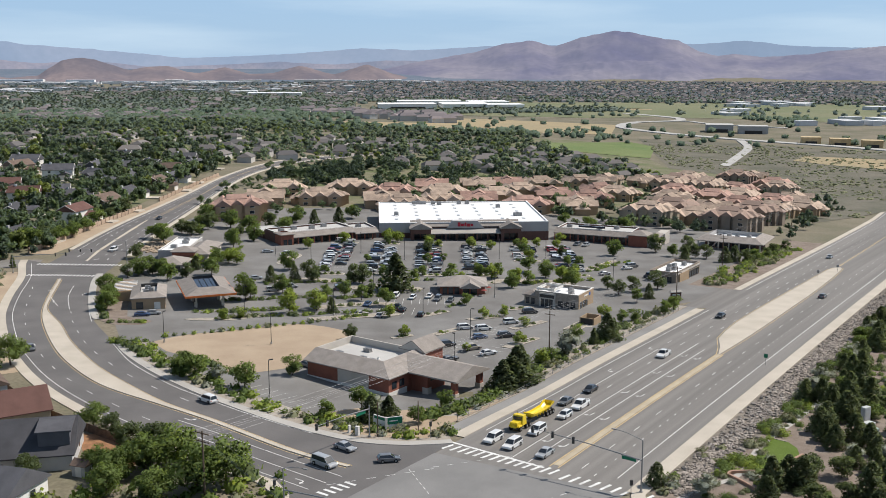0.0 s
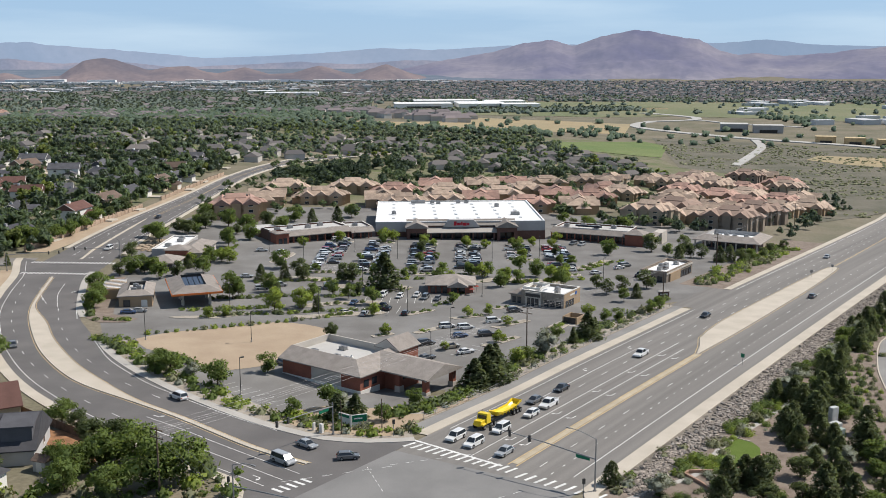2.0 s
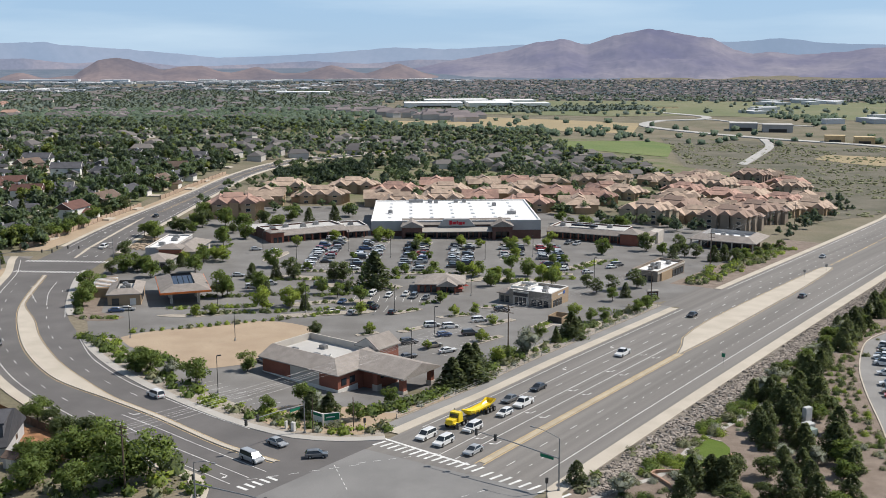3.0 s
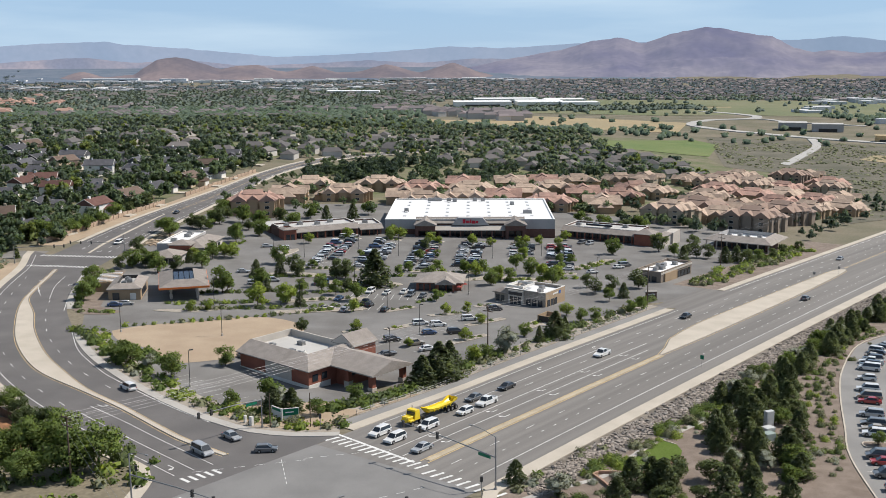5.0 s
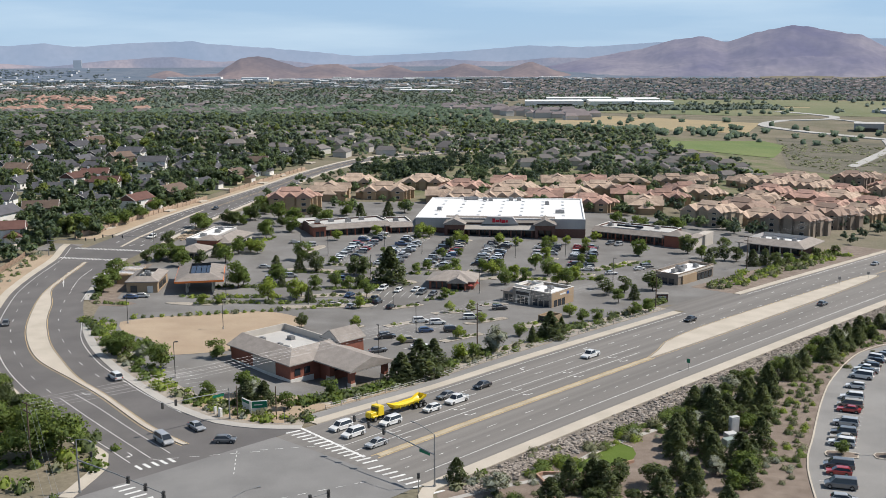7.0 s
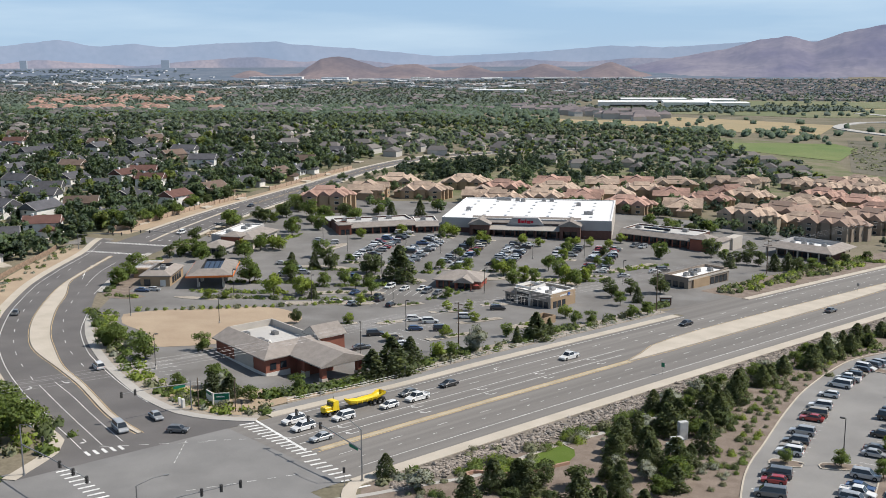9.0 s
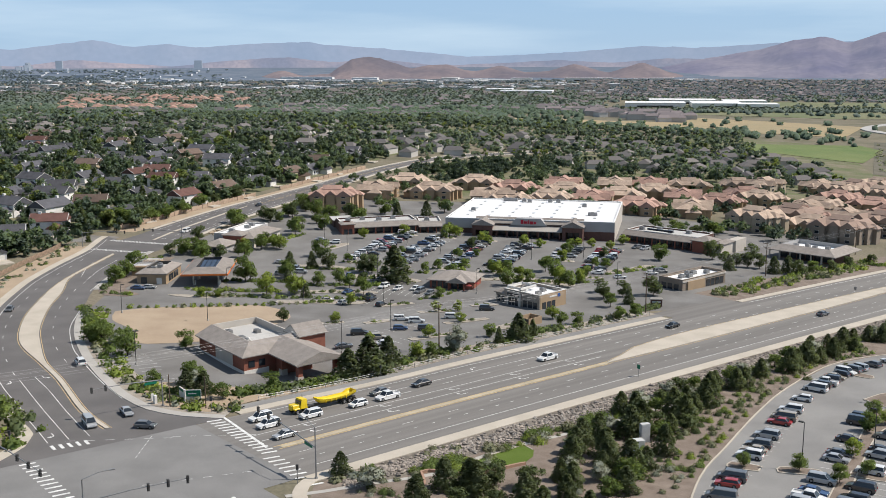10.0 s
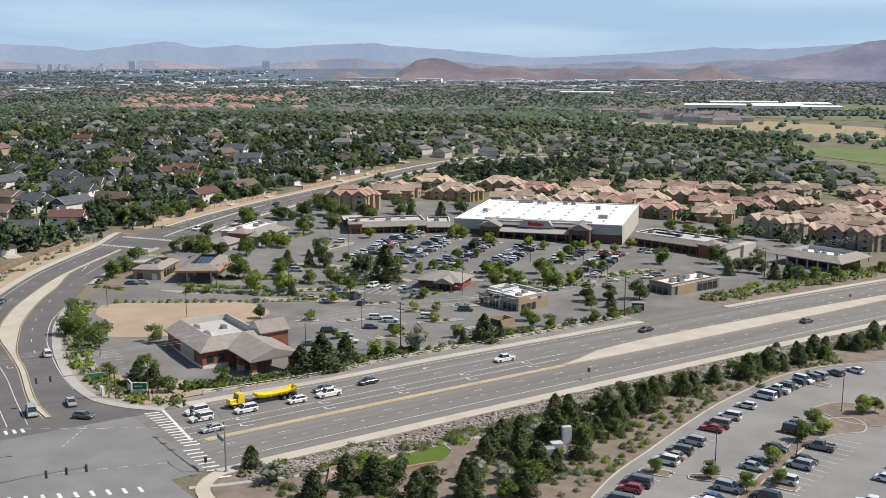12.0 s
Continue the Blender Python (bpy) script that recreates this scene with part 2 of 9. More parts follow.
def draped(name, outline, dz, mat, skirt=0.0, parent=None, cell=8.0):
    bm = bmesh.new()
    drape_into(bm, outline, dz, skirt, cell)
    return part(name, bm, mat, parent)


def ribbon_into(bm, left, right, dz, skirt=0.0):
    """A strip between two lines of equal length, laid over the land."""
    k = max(1, int(max((Vector(a) - Vector(b)).length for a, b in zip(left, right)) / 6))
    rows = []
    for a, b in zip(left, right):
        row = []
        for j in range(k + 1):
            x, y = a[0] + (b[0] - a[0]) * j / k, a[1] + (b[1] - a[1]) * j / k
            row.append(bm.verts.new((x, y, land(x, y) + dz)))
        rows.append(row)
    for r, s in zip(rows, rows[1:]):
        for j in range(k):
            bm.faces.new((r[j], r[j + 1], s[j + 1], s[j]))
    if skirt:
        for side in (0, -1):
            low = [bm.verts.new((r[side].co.x, r[side].co.y, r[side].co.z - skirt)) for r in rows]
            for i in range(len(rows) - 1):
                bm.faces.new((rows[i][side], rows[i + 1][side], low[i + 1], low[i]))


def ribbon(name, left, right, dz, mat, skirt=0.0, parent=None):
    bm = bmesh.new()
    ribbon_into(bm, left, right, dz, skirt)
    return part(name, bm, mat, parent)


def stripe_into(bm, line, width, dz=0.075):
    ribbon_into(bm, offset_line(line, -width / 2), offset_line(line, width / 2), dz)


def resample(pts, n):
    """n points at even steps along a line."""
    p = [Vector(q) for q in pts]
    acc = [0.0]
    for a, b in zip(p, p[1:]):
        acc.append(acc[-1] + (b - a).length)
    out, i = [], 0
    for k in range(n):
        s = acc[-1] * k / (n - 1)
        while i < len(p) - 2 and acc[i + 1] < s:
            i += 1
        t = (s - acc[i]) / max(1e-6, acc[i + 1] - acc[i])
        out.append(tuple(p[i].lerp(p[i + 1], t)))
    return out


# one sheet of ground, fine near the crossing and coarser towards the horizon
def graded(lo, hi, fine_lo, fine_hi, cell, growth):
    out = [fine_lo + cell * i for i in range(int((fine_hi - fine_lo) / cell) + 1)]
    c = cell
    while out[-1] < hi:
        c *= growth
        out.append(out[-1] + c)
    c = cell
    while out[0] > lo:
        c *= growth
        out.insert(0, out[0] - c)
    return out


gx, gy = graded(-5600, 4200, -320, 320, 8.0, 1.12), graded(-900, 5600, 56, 800, 8.0, 1.08)
bm = bmesh.new()
rows_v = [[bm.verts.new((x, y, land(x, y))) for x in gx] for y in gy]
for r, s in zip(rows_v, rows_v[1:]):
    for j in range(len(gx) - 1):
        f = bm.faces.new((r[j], r[j + 1], s[j + 1], s[j]))
        f.smooth = True
GROUND = material("dry_ground", (0.200, 0.172, 0.124), 0.97, 0.18, 34, 40, 0.4, tint=(0.125, 0.122, 0.078))
tagged(part("ground", bm, GROUND), "dry sandy valley ground with patches of scrub", "ground", kind="structure")

# ---------------------------------------------------------------- the arterial road
AO, AD, AN = Vector((19.0, 170.0)), Vector((0.539, 0.842)), Vector((0.842, -0.539))


def art(s, n):
    """A place s metres along the arterial from the stop line, n metres to the right of its yellow line."""
    bend = -0.0001 * max(0.0, s - 200) ** 2
    q = AO + AD * s + AN * (n + bend)
    return (q.x, q.y)


def art_line(s0, s1, n, gap=8.0):
    k = max(1, int(abs(s1 - s0) / gap))
    return [art(s0 + (s1 - s0) * i / k, n) for i in range(k + 1)]


road = ribbon("road", art_line(-4, 760, -21.6), art_line(-4, 760, 15.5), 0.05, ASPHALT)
tagged(road, "grey asphalt arterial road with worn lanes", "road", kind="structure")
tagged(ribbon("road", art_line(-260, -4, -27), art_line(-260, -4, 15.5), 0.048, ASPHALT_WORN), "pale worn asphalt of the signalled crossing", "road", kind="structure")
tagged(ribbon("road", [art(-38, n) for n in range(15, 320, 5)], [art(-11, n) for n in range(15, 320, 5)], 0.046, ASPHALT_WORN), "pale asphalt side of the crossing", "road", kind="structure")

# ---------------------------------------------------------------- the curving road
EDGE_LINE = [(-150.5, 366), (-146.5, 356), (-141.6, 342.8), (-134.8, 317), (-127.6, 294.4), (-120.6, 278), (-110.6, 257.6), (-103, 244.6), (-94.6, 231.6), (-86.2, 220.4), (-77, 209.8), (-66, 198.6), (-53.8, 187.4), (-45, 180.2), (-37, 173.6)]
OUTER = smooth_line([(-154, 372)] + offset_line(EDGE_LINE, 1.8) + [(-28.4, 164.6), (-25.4, 158.5), (-24.4, 145)], 4)
INNER = smooth_line([(-122, 352), (-118.5, 335), (-108, 302.5), (-99.5, 283.5), (-92, 270), (-86, 259), (-81.5, 250.6), (-70.5, 234.6), (-56, 217.6), (-42.2, 203.8), (-31, 193.8), (-24.4, 188.9), (-16, 184), (-7, 182.3), (1.9, 183.3)], 4)
na = 70
tagged(ribbon("road", resample(OUTER, na), resample(INNER, na), 0.06, ASPHALT_DARK), "dark asphalt road that curves round the shops", "road", kind="structure")
BEYOND = smooth_line([(-132, 345), (-132.5, 375), (-133, 410), (-132, 460), (-131.5, 545), (-131, 640), (-121, 725), (-100, 800), (-50, 890), (40, 1000)], 8)
wide = [np.interp(y, (345, 375, 410, 460, 545, 640, 720), (13, 12, 10.6, 9.4, 6.6, 5.2, 5)) for x, y in BEYOND]
BEYOND_L = [offset_line(BEYOND, w)[i] for i, w in enumerate(wide)]
BEYOND_R = [offset_line(BEYOND, -w)[i] for i, w in enumerate(wide)]
tagged(ribbon("road", BEYOND_R, BEYOND_L, 0.045, ASPHALT_DARK), "dark grey asphalt road running on past the houses", "road", kind="structure")
for line, sgn in ((BEYOND_L[4:], 1), (BEYOND_R[5:], -1)):
    edge = offset_line(line, sgn * 1.8)
    tagged(ribbon("pavement", *((line, edge) if sgn < 0 else (edge, line)), 0.17, CONCRETE, 0.2), "buff concrete footway past the houses", "pavement", kind="structure")
SIDE = [(-148, 366), (-180, 362), (-230, 350), (-320, 352)]
tagged(ribbon("road", offset_line(smooth_line(SIDE, 8), -7), offset_line(smooth_line(SIDE, 8), 7), 0.042, ASPHALT), "asphalt side street", "road", kind="structure")

# raised islands, kerbs and footways
MEDIAN_OUT = [(-131.6, 342), (-123.6, 310), (-116.4, 288), (-104.2, 262), (-92.9, 242.2), (-77.9, 222.4), (-60.2, 207.6), (-47.2, 196.8), (-28.4, 179.2), (-17, 171.2)]
MEDIAN_IN = [(-130.8, 342), (-122.8, 310), (-118.4, 297), (-108.2, 280), (-98.2, 260.6), (-83.8, 237.8), (-71.2, 222), (-59.3, 208.6), (-46.5, 197.6), (-27.7, 180), (-16.4, 171.8)]
tagged(ribbon("median", resample(smooth_line(MEDIAN_OUT, 4), 60), resample(smooth_line(MEDIAN_IN, 4), 60), 0.2, CONCRETE, 0.2), "buff concrete median of the curving road", "median", kind="structure")
bm = bmesh.new()
sl = [95, 103, 112, 122, 135, 150, 170, 190, 210, 230, 250, 256, 258.5]
wl_ = [0.3, 2.4, 5.6, 6.8, 7.6, 7.7, 7.5, 7.2, 7.0, 6.8, 6.5, 5.6, 4.0]
wr_ = [0.0, 0.2, 0.4, 0.5, 0.5, 0.4, 0.2, 0.0, -0.5, -1.2, -2.2, -2.8, -3.6]
ribbon_into(bm, [art(s, -w) for s, w in zip(sl, wl_)], [art(s, w) for s, w in zip(sl, wr_)], 0.2, 0.2)
tagged(part("median", bm, CONCRETE), "buff concrete median of the arterial", "median", kind="structure")

tagged(ribbon("median", [(-132.9, 372), (-134.5, 390), (-134.6, 437), (-134.5, 459)], [(-132.1, 372), (-133.4, 390), (-133.4, 437), (-134.2, 459)], 0.2, CONCRETE, 0.2), "narrow buff concrete median", "median", kind="structure")
tagged(ribbon("pavement", art_line(-3, 700, 15.5), art_line(-3, 700, 18.6), 0.17, CONCRETE, 0.2), "buff concrete footway beside the riprap", "pavement", kind="structure")
tagged(ribbon("pavement", art_line(6, 148, -24.4), art_line(6, 148, -21.6), 0.17, CONCRETE, 0.2), "buff concrete strip along the road", "pavement", kind="structure")
tagged(ribbon("pavement", art_line(8, 150, -27.6), art_line(8, 150, -24.4), 0.06, ASPHALT_PALE), "grey asphalt footpath along the road", "pavement", kind="structure")
tagged(ribbon("pavement", art_line(186, 700, -24.0), art_line(186, 700, -21.6), 0.17, CONCRETE, 0.2), "buff concrete strip along the road", "pavement", kind="structure")
tagged(ribbon("pavement", offset_line(resample(OUTER, 80), 2.6), resample(OUTER, 80), 0.17, CONCRETE, 0.2), "buff concrete footway", "pavement", kind="structure")
inner_a = [q for q in INNER if q[1] > 284]
inner_b = [q for q in INNER if q[1] < 262]
for line in (inner_a, inner_b):
    tagged(ribbon("pavement", line, offset_line(line, -2.2), 0.17, CONCRETE_GREY, 0.2), "grey concrete footway round the shops", "pavement", kind="structure")

# the shops' car park and the vacant lot
LOT_EDGE = [(-87, 266), (-95, 286), (-103, 305), (-113, 345), (-116, 365), (-118, 420), (-118, 470), (-100, 520), (-40, 545), (60, 545), (120, 515), (138, 470), art(270, -42), art(205, -29), art(176, -27.7), art(160, -27.7), art(150, -33), art(40, -34), art(14, -36), (-12, 192), (-30, 200), (-52, 219), (-78, 253)]
tagged(draped("car_park", LOT_EDGE, 0.025, LOT), "grey asphalt car park of the shops", "car park", kind="structure")
tagged(draped("driveway", [art(150, -29), art(150, -21), art(186, -21), art(186, -29)], 0.044, ASPHALT), "asphalt driveway mouth", "driveway", kind="structure")
VACANT = smooth_line([(-77, 263), (-70.6, 271), (-58.1, 278.2), (-43.4, 286.9), (-30.5, 281.5), (-25, 270.1), (-30, 250), (-36, 240), (-50, 232), (-57, 243.2), (-71, 252.8), (-77, 263)], 4)[:-1]
tagged(draped("vacant_lot", VACANT, 0.06, DIRT), "bare sandy vacant lot", "dirt lot", kind="structure")
LOT_EAST = [(93, 150), (95, 178), (99, 195.8), (104.9, 219.9), (111.1, 239.9), (122.1, 265.0), (134.9, 279.4), (150, 290), (260, 340), (300, 250), (260, 120), (140, 100)]
tagged(draped("car_park", LOT_EAST, 0.03, ASPHALT_PALE), "pale concrete-grey car park behind the pines", "car park", kind="structure")

# ---------------------------------------------------------------- road markings
def marking(name, mat, label, build):
    bm = bmesh.new()
    build(bm)
    return tagged(part(name, bm, mat), label, "road marking", kind="structure")


def dashes(bm, s0, s1, n, dash, gap, width=0.14):
    s = s0
    while s < s1:
        stripe_into(bm, [art(s, n), art(s + dash, n)], width)
        s += dash + gap


def arrow(bm, x, y, turn, size=1.0, hook=0):
    """A painted lane arrow: a bent shaft and a head."""
    c, s = math.cos(radians(turn)), math.sin(radians(turn))
    def at(u, v):
        return (x + size * (u * c - v * s), y + size * (u * s + v * c))
    pieces = [[(-1.3, -0.10), (0.3, -0.10), (0.3, 0.10), (-1.3, 0.10)]]
    if hook:
        h = hook
        pieces += [[(0.3, -0.10 * h), (0.62, 0.12 * h), (0.48, 0.28 * h), (0.22, 0.10 * h)], [(0.62, 0.12 * h), (0.72, 0.55 * h), (0.50, 0.55 * h), (0.48, 0.28 * h)], [(0.20, 0.55 * h), (1.02, 0.55 * h), (0.66, 1.25 * h)]]
    else:
        pieces += [[(0.3, -0.38), (1.4, 0.0), (0.3, 0.38)]]
    for q in pieces:
        bm.faces.new([bm.verts.new((*at(*p), land(*at(*p)) + 0.085)) for p in q])


def white_lines(bm):
    for n, s0, s1 in ((-4.9, 1, 98), (-8.5, 1, 104), (-20.2, 12, 148), (11.8, 2, 700), (-20.2, 188, 700), (-15.2, 40, 92)):
        stripe_into(bm, art_line(s0, s1, n), 0.17)
    dashes(bm, 4, 700, -12.0, 3.0, 9.0)
    dashes(bm, 100, 700, -15.6, 3.0, 9.0)
    dashes(bm, 112, 700, -8.9, 3.0, 9.0)
    dashes(bm, 3, 700, 4.6, 3.0, 9.0)
    dashes(bm, 1, 700, 7.9, 1.0, 3.4)
    for s in (12, 31, 50, 69, 88):
        arrow(bm, *art(s, -2.9), 57 - 180, 1.1, -1)
        arrow(bm, *art(s + 1, -6.7), 57 - 180, 1.1, -1)
    for s in (9, 40, 66, 92):
        arrow(bm, *art(s, -17.6), 57 - 180, 1.1, 1)
    # long dotted guide lines across the crossing
    for a, b in (((-2, 171), (14, 177)), ((-20, 163), (0, 171)), ((6, 148), (22, 160)), ((-6, 170), (-2, 158))):
        q = resample([a, b], 13)
        for i in range(0, 12, 2):
            stripe_into(bm, [q[i], q[i + 1]], 0.12)
    # edge and lane lines of the curving road
    stripe_into(bm, smooth_line(EDGE_LINE, 4), 0.17)
    stripe_into(bm, smooth_line([(-117.5, 339), (-109, 306), (-101, 284.6)], 4), 0.17)
    stripe_into(bm, smooth_line([(-87.5, 261), (-83.3, 253.1), (-75.6, 239.8), (-62.3, 222.9), (-53.8, 214.3), (-44.6, 205.5), (-35, 197), (-25.5, 189.4)], 4), 0.17)
    for pts in ([(-59.4, 197.5), (-67.8, 205.5), (-76, 213.9), (-83.6, 222.9), (-90.7, 232), (-97.4, 241.9), (-104, 252.7), (-112.4, 268.6), (-120, 284.2), (-127.4, 304), (-133, 322), (-138.5, 338)], [(-54.9, 210.4), (-63.2, 218.4), (-70.6, 226.4), (-78.3, 236.1), (-84.9, 245.3), (-91.6, 255.5), (-97.5, 266.1), (-103.1, 277.6), (-108.2, 288.5), (-112.4, 300)]):
        line = smooth_line(pts, 2)
        n = int(sum(math.dist(a, b) for a, b in zip(line, line[1:])) / 3.05)
        q = resample(line, n)
        for i in range(0, n - 1, 4):
            stripe_into(bm, [q[i], q[i + 1]], 0.14)
    for pts in ([(-128.5, 330), (-125.5, 318), (-117.5, 303)], [(-123, 332), (-119, 316), (-112.5, 299)]):
        stripe_into(bm, smooth_line(pts, 3), 0.15)
    for pts in ([(-53.8, 197.5), (-44, 189.6), (-31.6, 178.7), (-17.5, 166.8)], [(-55.4, 194.3), (-38, 179.2), (-20, 164)], [(-38.9, 174.6), (-30, 167.4), (-22.6, 161.2)]):
        stripe_into(bm, smooth_line(pts, 3), 0.15)
    for x, y, t, h in ((-51.6, 197.7, -38, 1), (-56.0, 192.2, -38, -1), (-24.3, 165.1, -38, -1), (-127, 324, 110, 1), (-121, 309, 110, 0), (-116, 320, 110, -1)):
        arrow(bm, x, y, t, 1.1, h)
    for d in (0.82, -0.82):
        stripe_into(bm, [offset_line(BEYOND, w * d)[i] for i, w in enumerate(wide)][5:], 0.16)
    for k in range(4, 26):
        (x0, y0), (x1, y1) = BEYOND[k], BEYOND[k + 1]
        for du in (-5.2, 3.6, 6.8) if k < 13 else (-3.8, 3.4):
            stripe_into(bm, [(x0 + du, y0), (x0 + du + (x1 - x0) * 0.4, y0 + (y1 - y0) * 0.4)], 0.14)
    for x, y, t, h in ((-129.5, 376, -90, -1), (-126, 377, -90, 0), (-129, 402, -90, -1), (-138, 380, 90, 0), (-138, 420, 90, 1)):
        arrow(bm, x, y, t, 1.1, h)
    # car park bays
    for k, cx in enumerate((-41.5, -24, -5.7, 12.5, 33, 48)):
        for j in range(22):
            y = 366 + 2.75 * j
            if cx == 33 and y < 392:
                continue
            stripe_into(bm, [(cx - 5.2, y), (cx + 5.2, y + 0.4)], 0.1, 0.045)
    for j in range(11):
        stripe_into(bm, [(-45 + 2.3 * j, 219 - 1.9 * j), (-41.4 + 2.3 * j, 223.4 - 1.9 * j)], 0.1, 0.045)
    for j in range(9):
        stripe_into(bm, [(0 + 1.6 * j, 262 + 2.4 * j), (4.6 + 1.6 * j, 259 + 2.4 * j)], 0.1, 0.045)
        stripe_into(bm, [(-21 + 2.7 * j, 317), (-21 + 2.7 * j, 326)], 0.13, 0.045)
    for j in range(6):
        stripe_into(bm, [(-23 + 2.7 * j, 301.5), (-22.4 + 2.7 * j, 311.5)], 0.13, 0.045)
        stripe_into(bm, [(7.5 + 1.9 * j, 252 + 2.6 * j), (11.5 + 1.9 * j, 249.6 + 2.6 * j)], 0.13, 0.045)
    for j in range(18):
        stripe_into(bm, [(96 + 0.72 * j, 172 + 2.75 * j), (100.8 + 0.72 * j, 170.8 + 2.75 * j)], 0.1, 0.05)
        for sgn in (-1, 1):
            stripe_into(bm, [(116 + 0.85 * j + sgn * 0.8, 172 + 2.65 * j), (116 + 0.85 * j + sgn * 6, 172 + 2.65 * j - sgn * 1.7)], 0.1, 0.05)


marking("lane_marking", PAINT_WHITE, "worn white lane lines, arrows and bay lines", white_lines)


def yellow_lines(bm):
    for n in (-0.75, 0.95):
        stripe_into(bm, art_line(1, 95, n), 0.22)
    stripe_into(bm, [art(s, -w - 0.5) for s, w in zip(sl, wl_)], 0.16)
    stripe_into(bm, [art(s, w + 0.5) for s, w in zip(sl, wr_)], 0.16)
    for n in (-5.2, -4.8):
        stripe_into(bm, art_line(262, 700, n), 0.15)
    stripe_into(bm, offset_line(smooth_line(MEDIAN_OUT, 4), 0.35), 0.15)
    stripe_into(bm, offset_line(smooth_line(MEDIAN_IN, 4), -0.35), 0.15)
    for du in (-0.5, 0.6):
        stripe_into(bm, [(-134 + du, 385), (-134 + du, 437), (-133 + du, 470), (-131.5 + du, 545)], 0.16)
    stripe_into(bm, smooth_line([(-131.5, 545), (-131, 640), (-121, 725), (-100, 800)], 6), 0.25)


marking("lane_marking", PAINT_YELLOW, "worn yellow centre lines", yellow_lines)
tagged(ribbon("median", art_line(2, 95, -0.5), art_line(2, 95, 0.72), 0.12, material("painted_median", (0.47, 0.40, 0.29), 0.9, 0.1, 4, 20), 0.1), "low buff painted median strip", "median", kind="structure")


def crosswalk(a, b, n, along, length, width, label):
    """Zebra bars from a to b; each bar is a piece of its own."""
    ob = new("crosswalk")
    tagged(ob, label, "crosswalk", kind="structure")
    u = Vector(along).normalized()
    w = Vector((-u.y, u.x))
    for i in range(n):
        c = Vector(a).lerp(Vector(b), i / (n - 1))
        bm = bmesh.new()
        q = [c + u * (length / 2) + w * (width / 2), c - u * (length / 2) + w * (width / 2), c - u * (length / 2) - w * (width / 2), c + u * (length / 2) - w * (width / 2)]
        bm.faces.new([bm.verts.new((p.x, p.y, land(p.x, p.y) + 0.085)) for p in q[::-1]])
        bmesh.ops.recalc_face_normals(bm, faces=bm.faces[:])
        part("bar", bm, PAINT_WHITE, ob)
    return ob


crosswalk((0.9, 181.6), (19.4, 168.4), 14, (0.72, 0.69), 3.0, 0.6, "white zebra crosswalk over the arterial")
crosswalk((21.0, 166.0), (33.6, 156.6), 9, (0.72, 0.69), 3.0, 0.6, "white zebra crosswalk over the arterial")
crosswalk((-19.0, 151.0), (2, 136.5), 14, (0.66, 0.75), 2.8, 0.6, "white zebra crosswalk by the corner kerb")
crosswalk((-20.0, 159.3), (-15.8, 163.6), 5, (0.79, -0.61), 2.6, 0.6, "worn white zebra crosswalk bars")
crosswalk((7, 136), (24, 147), 9, (0.79, -0.61), 2.6, 0.6, "worn white zebra crosswalk bars")
crosswalk((-144, 347.2), (-119.5, 348.7), 20, (0.1, 1.0), 2.6, 0.6, "white zebra crosswalk at the far junction")
crosswalk((-147.5, 365.2), (-118.5, 367.3), 23, (0.1, 1.0), 2.6, 0.6, "white zebra crosswalk at the far junction")
marking("stop_line", PAINT_WHITE, "white stop line", lambda bm: stripe_into(bm, [(1.4, 184.3), (17.9, 170.5)], 0.6))

# ---------------------------------------------------------------- the shops
def thing(name, x, y, turn, label, category, z=None, group="", dz=0.0):
    """A top-level empty at the base of a thing."""
    ob = new(name)
    ob.empty_display_size = 0.1
    ob.matrix_basis = pose(x, y, (land(x, y) if z is None else z) + dz, 0, 0, turn)
    return tagged(ob, label, category, group)


def hip_into(bm, x0, x1, y0, y1, z, h, over=0.5, thick=0.25, gable=False):
    """A hipped or gabled roof whose ridge runs along the longer side."""
    x0, x1, y0, y1 = x0 - over, x1 + over, y0 - over, y1 + over
    if x1 - x0 >= y1 - y0:
        r = 0 if gable else (y1 - y0) / 2
        ridge = [(x0 + r, (y0 + y1) / 2), (x1 - r, (y0 + y1) / 2)]
        faces = ((0, 1, 5, 4), (2, 3, 4, 5), (3, 0, 4), (1, 2, 5))
    else:
        r = 0 if gable else (x1 - x0) / 2
        ridge = [((x0 + x1) / 2, y0 + r), ((x0 + x1) / 2, y1 - r)]
        faces = ((0, 1, 4), (1, 2, 5, 4), (2, 3, 5), (3, 0, 4, 5))
    c = [(x0, y0), (x1, y0), (x1, y1), (x0, y1)]
    v = [bm.verts.new((*q, z)) for q in c] + [bm.verts.new((*q, z + h)) for q in ridge]
    w = [bm.verts.new((*q, z - thick)) for q in c]
    for f in faces:
        bm.faces.new([v[i] for i in f])
    for i in range(4):
        bm.faces.new((w[i], w[(i + 1) % 4], v[(i + 1) % 4], v[i]))
    bm.faces.new(w[::-1])


def hipped(*a, **k):
    bm = bmesh.new()
    hip_into(bm, *a, **k)
    return bm


